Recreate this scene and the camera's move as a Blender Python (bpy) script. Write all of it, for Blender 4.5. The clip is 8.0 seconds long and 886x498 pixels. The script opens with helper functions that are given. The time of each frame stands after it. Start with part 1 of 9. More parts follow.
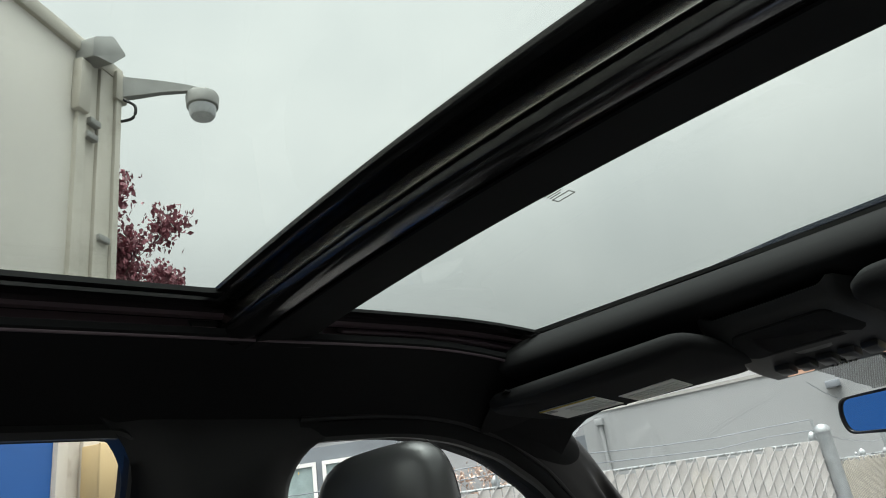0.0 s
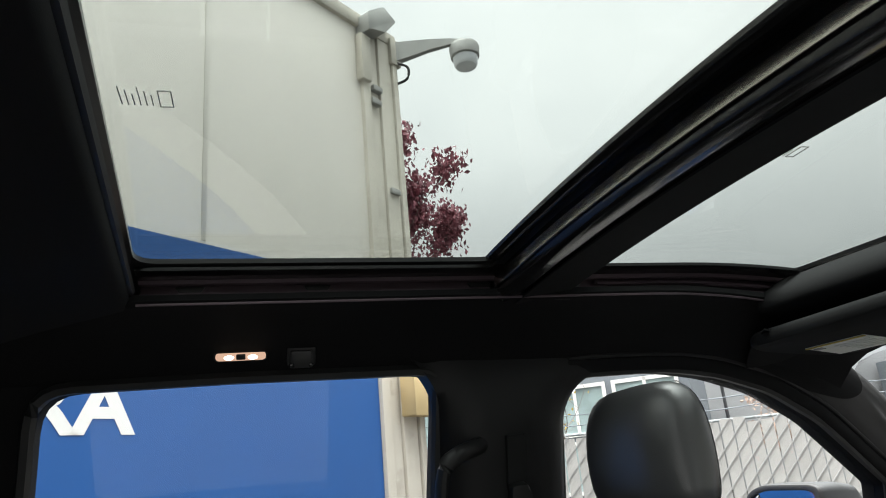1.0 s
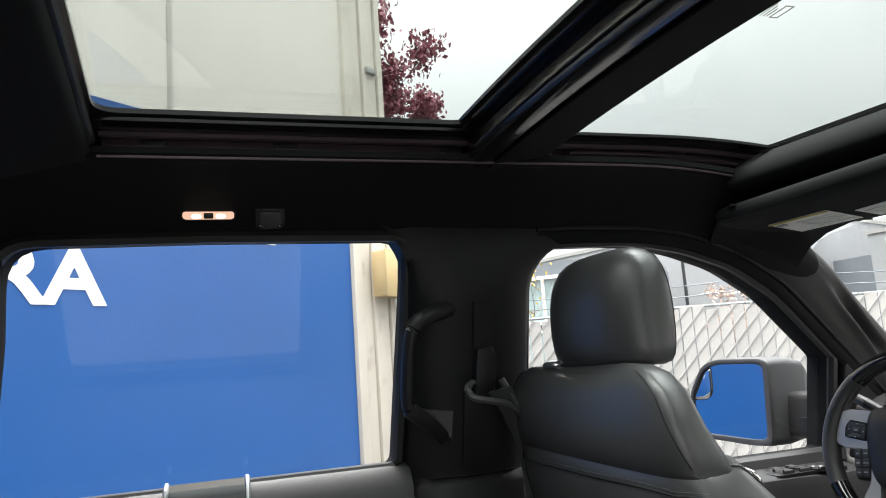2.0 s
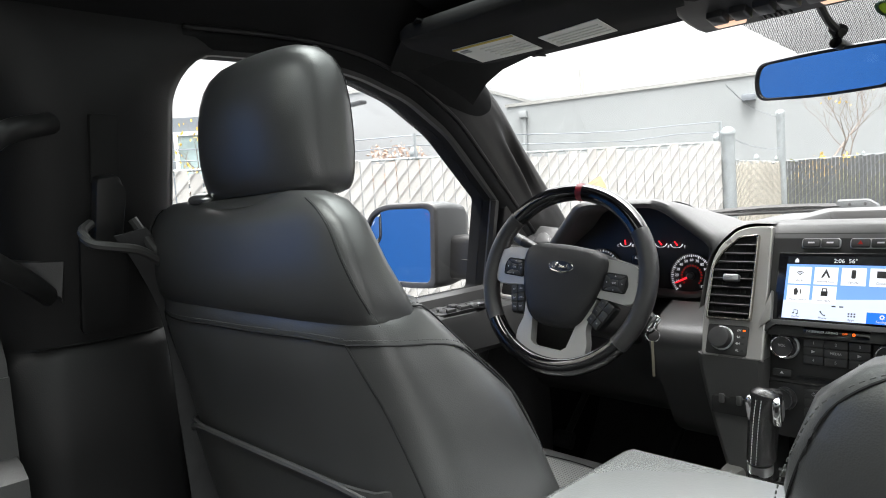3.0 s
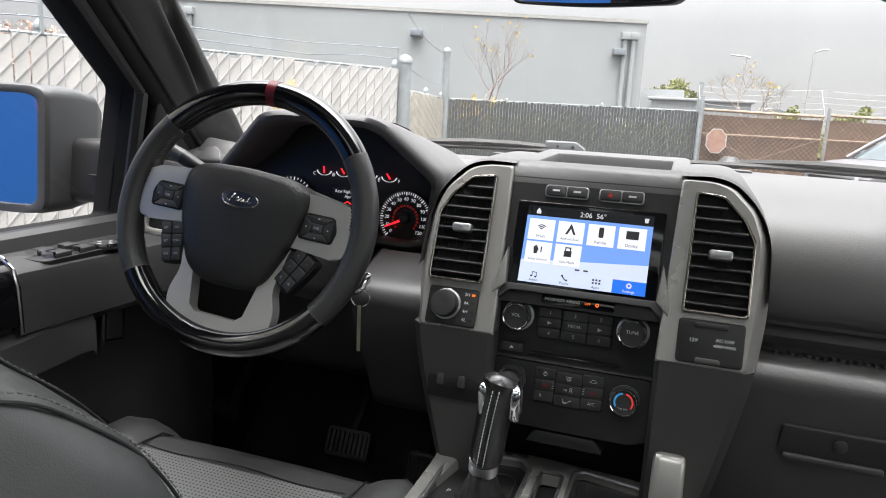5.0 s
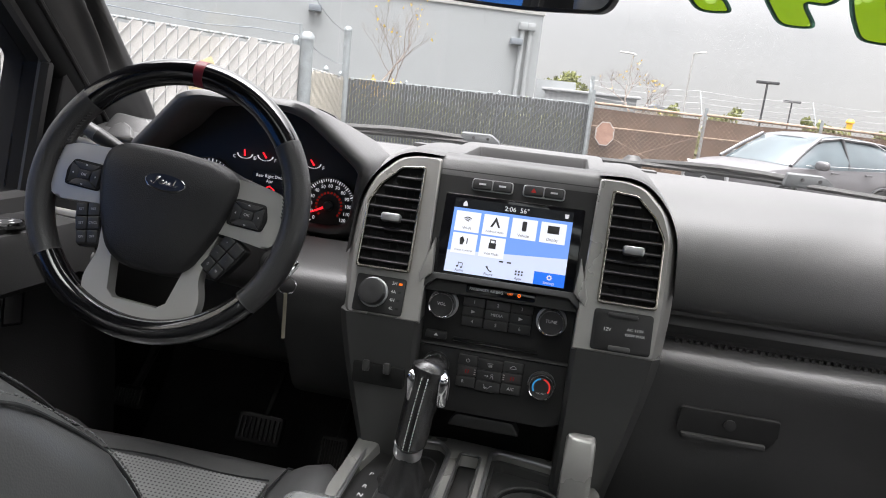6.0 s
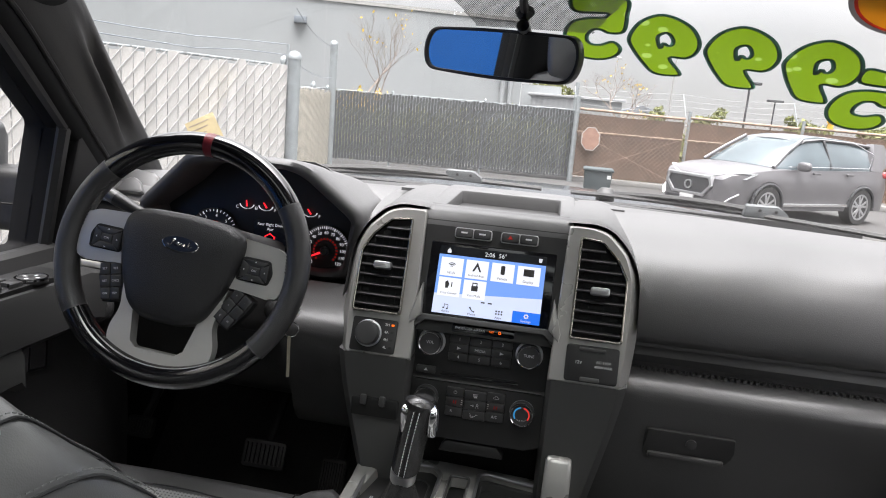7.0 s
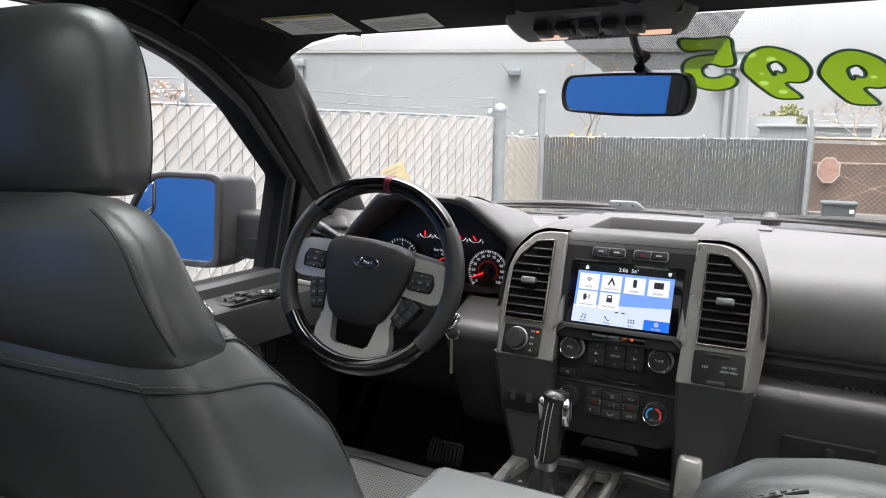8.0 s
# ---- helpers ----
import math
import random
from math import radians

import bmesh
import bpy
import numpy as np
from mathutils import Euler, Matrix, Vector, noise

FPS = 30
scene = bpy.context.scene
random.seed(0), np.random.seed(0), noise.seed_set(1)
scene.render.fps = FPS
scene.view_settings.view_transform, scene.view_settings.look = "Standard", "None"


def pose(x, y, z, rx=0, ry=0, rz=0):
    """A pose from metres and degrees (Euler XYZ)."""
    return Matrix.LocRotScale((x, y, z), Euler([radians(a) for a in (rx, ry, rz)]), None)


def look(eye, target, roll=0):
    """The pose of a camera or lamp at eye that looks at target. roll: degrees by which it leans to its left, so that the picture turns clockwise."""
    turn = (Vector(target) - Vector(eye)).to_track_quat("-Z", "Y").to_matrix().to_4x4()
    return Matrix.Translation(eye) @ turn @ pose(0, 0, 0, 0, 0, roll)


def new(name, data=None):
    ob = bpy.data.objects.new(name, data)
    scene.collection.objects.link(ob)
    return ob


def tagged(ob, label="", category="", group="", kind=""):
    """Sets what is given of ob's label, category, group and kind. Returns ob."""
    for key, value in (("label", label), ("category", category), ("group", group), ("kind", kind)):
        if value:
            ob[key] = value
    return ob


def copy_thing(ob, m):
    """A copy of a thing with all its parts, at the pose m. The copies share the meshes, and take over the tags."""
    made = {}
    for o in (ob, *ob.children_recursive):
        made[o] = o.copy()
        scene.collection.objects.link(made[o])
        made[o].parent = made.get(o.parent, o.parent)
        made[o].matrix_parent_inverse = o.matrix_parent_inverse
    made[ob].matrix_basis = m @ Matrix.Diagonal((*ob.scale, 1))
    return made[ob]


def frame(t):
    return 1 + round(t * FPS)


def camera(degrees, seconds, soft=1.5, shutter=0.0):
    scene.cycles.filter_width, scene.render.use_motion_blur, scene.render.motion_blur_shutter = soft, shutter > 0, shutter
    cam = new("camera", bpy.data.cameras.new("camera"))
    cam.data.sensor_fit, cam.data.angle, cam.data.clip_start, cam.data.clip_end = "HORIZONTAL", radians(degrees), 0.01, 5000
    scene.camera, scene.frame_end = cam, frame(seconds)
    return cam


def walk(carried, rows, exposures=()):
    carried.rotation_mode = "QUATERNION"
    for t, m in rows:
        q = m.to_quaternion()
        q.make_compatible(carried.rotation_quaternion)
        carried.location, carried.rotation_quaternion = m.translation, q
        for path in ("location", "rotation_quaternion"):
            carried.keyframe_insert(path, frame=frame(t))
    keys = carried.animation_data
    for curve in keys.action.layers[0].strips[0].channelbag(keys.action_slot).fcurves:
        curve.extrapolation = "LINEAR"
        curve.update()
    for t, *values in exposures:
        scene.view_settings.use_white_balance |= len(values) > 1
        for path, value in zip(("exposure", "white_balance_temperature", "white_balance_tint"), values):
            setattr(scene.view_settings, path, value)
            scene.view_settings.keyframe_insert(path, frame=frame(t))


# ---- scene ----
cam = camera(65.4, 8.0, soft=1.0)
PATH = [
    (0, (0.409, 0.256, 1.682), (-0.996, 1.474, 2.42), -8.9),
    (0.5, (0.519, 0.221, 1.678), (-1.136, 1.068, 2.417), -8.0),
    (1, (0.565, 0.22, 1.687), (-1.259, 0.754, 2.31), -5.4),
    (1.2, (0.578, 0.219, 1.688), (-1.291, 0.658, 2.247), -4.3),
    (2.3, (0.504, 0.239, 1.623), (-1.339, 1.006, 1.751), -3.4),
    (2.5, (0.461, 0.257, 1.611), (-1.297, 1.21, 1.643), -3.9),
    (3, (0.354, 0.343, 1.606), (-1.087, 1.72, 1.447), -4.1),
    (3.5, (0.271, 0.45, 1.605), (-0.828, 2.102, 1.353), -2.8),
    (4, (0.192, 0.532, 1.587), (-0.706, 2.291, 1.268), -1.0),
    (4.5, (0.133, 0.608, 1.591), (-0.612, 2.427, 1.218), 1.2),
    (4.7, (0.12, 0.638, 1.59), (-0.577, 2.471, 1.198), 1.9),
    (5.8, (0.082, 0.626, 1.571), (-0.321, 2.541, 1.156), 5.7),
    (6, (0.069, 0.608, 1.596), (-0.258, 2.533, 1.167), 6.2),
    (6.5, (0.074, 0.584, 1.632), (-0.14, 2.528, 1.213), 5.7),
    (7, (0.085, 0.518, 1.676), (-0.218, 2.452, 1.265), 4.9),
    (7.5, (0.151, 0.434, 1.685), (-0.473, 2.297, 1.308), 2.2),
    (8, (0.258, 0.369, 1.673), (-0.648, 2.124, 1.36), 0.9),
]
walk(cam, [(t, look(eye, target, roll)) for t, eye, target, roll in PATH],
     exposures=[(0.0, -0.05, 6500, 6), (0.5, 0.0, 6500, 6), (1.0, 0.20, 6500, 8), (1.2, 0.28, 6500, 9), (2.3, 0.72, 6500, 10), (3.0, 0.85, 6500, 10), (3.5, 0.75, 6500, 10), (4.0, 0.58, 6500, 11), (4.7, 0.54, 6500, 12), (5.8, 0.50, 6500, 14), (7.0, 0.50, 6500, 14), (8.0, 0.52, 6500, 14)])

SKY = 4.7

# ---- world and light ----
world = bpy.data.worlds.new("overcast_sky")
scene.world = world
world.use_nodes = True
wn, wl = world.node_tree.nodes, world.node_tree.links
wn.clear()
w_out, w_bg = wn.new("ShaderNodeOutputWorld"), wn.new("ShaderNodeBackground")
w_sky, w_mix, w_gain = wn.new("ShaderNodeTexSky"), wn.new("ShaderNodeMixRGB"), wn.new("ShaderNodeMixRGB")
w_co, w_noise, w_ramp = wn.new("ShaderNodeTexCoord"), wn.new("ShaderNodeTexNoise"), wn.new("ShaderNodeValToRGB")
w_sky.sky_type, w_sky.sun_disc = "NISHITA", False
w_sky.sun_elevation, w_sky.sun_rotation = radians(76), radians(156)
w_gain.blend_type, w_gain.inputs[0].default_value = "MULTIPLY", 1.0
w_gain.inputs[2].default_value = (0.10, 0.10, 0.10, 1)
w_noise.inputs["Scale"].default_value, w_noise.inputs["Detail"].default_value = 2.2, 4.0
w_ramp.color_ramp.elements[0].position, w_ramp.color_ramp.elements[1].position = 0.3, 0.75
w_ramp.color_ramp.elements[0].color = (0.76, 0.78, 0.78, 1)
w_ramp.color_ramp.elements[1].color = (1.00, 1.00, 0.98, 1)
w_mix.inputs[0].default_value = 0.92
wl.new(w_co.outputs["Generated"], w_noise.inputs["Vector"])
wl.new(w_noise.outputs["Fac"], w_ramp.inputs["Fac"])
wl.new(w_sky.outputs[0], w_gain.inputs[1])
wl.new(w_gain.outputs[0], w_mix.inputs[1])
wl.new(w_ramp.outputs[0], w_mix.inputs[2])
# an overcast sky is brighter towards the zenith
w_sep, w_rg = wn.new("ShaderNodeSeparateXYZ"), wn.new("ShaderNodeMixRGB")
w_rise = wn.new("ShaderNodeValToRGB")
for k, (at, v) in enumerate(((0.0, 0.162), (0.12, 0.192), (0.26, 0.375), (0.42, 0.53), (0.70, 0.57), (0.82, 1.4), (1.0, 4.6))):
    el = w_rise.color_ramp.elements[k] if k < 1 else w_rise.color_ramp.elements.new(at) if k < 6 else w_rise.color_ramp.elements[-1]
    el.position, el.color = at, (v, v, v, 1)
w_rg.blend_type, w_rg.inputs[0].default_value = "MULTIPLY", 1.0
wl.new(w_co.outputs["Generated"], w_sep.inputs[0])
wl.new(w_sep.outputs[2], w_rise.inputs[0])
wl.new(w_mix.outputs[0], w_rg.inputs[1])
wl.new(w_rise.outputs[0], w_rg.inputs[2])
wl.new(w_rg.outputs[0], w_bg.inputs["Color"])
w_bg.inputs["Strength"].default_value = SKY
wl.new(w_bg.outputs[0], w_out.inputs[0])

sun = new("sun", bpy.data.lights.new("sun", "SUN"))
sun.data.energy, sun.data.angle, sun.data.color = 5.6, radians(50), (1.0, 0.97, 0.93)
sun.matrix_basis = look((5, -11, 50), (0, 0, 0))


# ---- materials ----
def surf(name, color, rough=0.5, metal=0.0, vary=0.2, scale=6.0, bump=0.1, grain=300.0, coat=0.0, dirt=0.0, cells=False, rand=0.0, spec=0.5, depth=0.001, wrinkle=0.0, coat_rough=0.05):
    """A painted, moulded or woven surface: colour variation at two scales, roughness variation and a fine relief."""
    m = bpy.data.materials.new(name)
    m.use_nodes = True
    n, l = m.node_tree.nodes, m.node_tree.links
    b = n["Principled BSDF"]
    co = n.new("ShaderNodeTexCoord")
    big, fine = n.new("ShaderNodeTexNoise"), n.new("ShaderNodeTexVoronoi" if cells else "ShaderNodeTexNoise")
    big.inputs["Scale"].default_value, big.inputs["Detail"].default_value = scale, 5.0
    fine.inputs["Scale"].default_value = grain
    l.new(co.outputs["Object"], big.inputs["Vector"])
    l.new(co.outputs["Object"], fine.inputs["Vector"])
    ramp = n.new("ShaderNodeValToRGB")
    ramp.color_ramp.elements[0].position, ramp.color_ramp.elements[1].position = 0.3, 0.7
    ramp.color_ramp.elements[0].color = (*[c * (1 - vary) for c in color], 1)
    ramp.color_ramp.elements[1].color = (*[min(1, c * (1 + vary)) for c in color], 1)
    l.new(big.outputs["Fac"], ramp.inputs["Fac"])
    col = ramp.outputs[0]
    if dirt:
        spots, sramp, mix = n.new("ShaderNodeTexNoise"), n.new("ShaderNodeValToRGB"), n.new("ShaderNodeMixRGB")
        spots.inputs["Scale"].default_value, spots.inputs["Detail"].default_value = scale * 3.7, 8.0
        sramp.color_ramp.elements[0].position, sramp.color_ramp.elements[1].position = 0.56, 0.72
        l.new(co.outputs["Object"], spots.inputs["Vector"])
        l.new(spots.outputs["Fac"], sramp.inputs["Fac"])
        mul = n.new("ShaderNodeMath")
        mul.operation, mul.inputs[1].default_value = "MULTIPLY", dirt
        l.new(sramp.outputs[0], mul.inputs[0])
        l.new(mul.outputs[0], mix.inputs[0])
        l.new(col, mix.inputs[1])
        mix.inputs[2].default_value = (0.16, 0.13, 0.10, 1)
        col = mix.outputs[0]
    if rand:
        info, hsv, mr = n.new("ShaderNodeObjectInfo"), n.new("ShaderNodeHueSaturation"), n.new("ShaderNodeMapRange")
        mr.inputs[3].default_value, mr.inputs[4].default_value = 1 - rand, 1 + rand
        l.new(info.outputs["Random"], mr.inputs[0])
        l.new(mr.outputs[0], hsv.inputs["Value"])
        l.new(col, hsv.inputs["Color"])
        col = hsv.outputs[0]
    l.new(col, b.inputs["Base Color"])
    mr2 = n.new("ShaderNodeMapRange")
    mr2.inputs[3].default_value, mr2.inputs[4].default_value = max(0.02, rough * 0.82), min(1, rough * 1.18)
    l.new(big.outputs["Fac"], mr2.inputs[0])
    l.new(mr2.outputs[0], b.inputs["Roughness"])
    b.inputs["Metallic"].default_value = metal
    b.inputs["Coat Weight"].default_value = coat
    b.inputs["Coat Roughness"].default_value = coat_rough
    b.inputs["Specular IOR Level"].default_value = spec
    if bump:
        bp = n.new("ShaderNodeBump")
        bp.inputs["Strength"].default_value, bp.inputs["Distance"].default_value = bump, depth
        l.new(fine.outputs["Distance" if cells else "Fac"], bp.inputs["Height"])
        l.new(bp.outputs[0], b.inputs["Normal"])
        if wrinkle:
            fold, b2 = n.new("ShaderNodeTexNoise"), n.new("ShaderNodeBump")
            fold.inputs["Scale"].default_value, fold.inputs["Detail"].default_value, fold.inputs["Distortion"].default_value = 22.0, 3.0, 1.2
            b2.inputs["Strength"].default_value, b2.inputs["Distance"].default_value = wrinkle, 0.006
            l.new(co.outputs["Object"], fold.inputs["Vector"])
            l.new(fold.outputs["Fac"], b2.inputs["Height"])
            l.new(b2.outputs[0], bp.inputs["Normal"])
    return m


def glass(name, tint, rough=0.0):
    """A clear or tinted pane: see-through, with a Fresnel gloss."""
    m = bpy.data.materials.new(name)
    m.use_nodes = True
    n, l = m.node_tree.nodes, m.node_tree.links
    n.clear()
    out, mix, tr, gl, lw, pw, ma = (n.new("ShaderNode" + k) for k in ("OutputMaterial", "MixShader", "BsdfTransparent", "BsdfGlossy", "LayerWeight", "Math", "Math"))
    tr.inputs[0].default_value = (*tint, 1)
    gl.inputs["Roughness"].default_value = rough
    lw.inputs[0].default_value = 0.5
    pw.operation, pw.inputs[1].default_value = "POWER", 5.0
    ma.operation, ma.inputs[1].default_value, ma.inputs[2].default_value = "MULTIPLY_ADD", 0.9, 0.03
    l.new(lw.outputs["Facing"], pw.inputs[0])
    l.new(pw.outputs[0], ma.inputs[0])
    l.new(ma.outputs[0], mix.inputs[0])
    l.new(tr.outputs[0], mix.inputs[1])
    l.new(gl.outputs[0], mix.inputs[2])
    l.new(mix.outputs[0], out.inputs[0])
    return m


def vinyl(name, color, clear=0.6):
    """A printed film that lets daylight through."""
    m = surf(name, color, 0.5, vary=0.06, scale=14, bump=0)
    n, l = m.node_tree.nodes, m.node_tree.links
    mix, tr, out = n.new("ShaderNodeMixShader"), n.new("ShaderNodeBsdfTranslucent"), n["Material Output"]
    vor, sr, mc, tc = n.new("ShaderNodeTexVoronoi"), n.new("ShaderNodeValToRGB"), n.new("ShaderNodeMixRGB"), n.new("ShaderNodeTexCoord")
    vor.inputs["Scale"].default_value = 26.0
    sr.color_ramp.elements[0].position, sr.color_ramp.elements[1].position = 0.20, 0.23
    sr.color_ramp.elements[0].color, sr.color_ramp.elements[1].color = (1, 1, 1, 1), (0, 0, 0, 1)
    mc.inputs[1].default_value, mc.inputs[2].default_value = (*color, 1), (*[min(1, c * 1.45 + 0.03) for c in color], 1)
    l.new(tc.outputs["Object"], vor.inputs["Vector"])
    l.new(vor.outputs["Distance"], sr.inputs["Fac"])
    l.new(sr.outputs[0], mc.inputs[0])
    l.new(mc.outputs[0], tr.inputs[0])
    mix.inputs[0].default_value = clear
    l.new(n["Principled BSDF"].outputs[0], mix.inputs[1])
    l.new(tr.outputs[0], mix.inputs[2])
    l.new(mix.outputs[0], out.inputs[0])
    return m


def glow(name, color, strength):
    m = bpy.data.materials.new(name)
    m.use_nodes = True
    b = m.node_tree.nodes["Principled BSDF"]
    b.inputs["Base Color"].default_value = (*[c * 0.3 for c in color], 1)
    b.inputs["Emission Color"].default_value = (*color, 1)
    b.inputs["Emission Strength"].default_value = strength
    b.inputs["Roughness"].default_value = 0.25
    return m


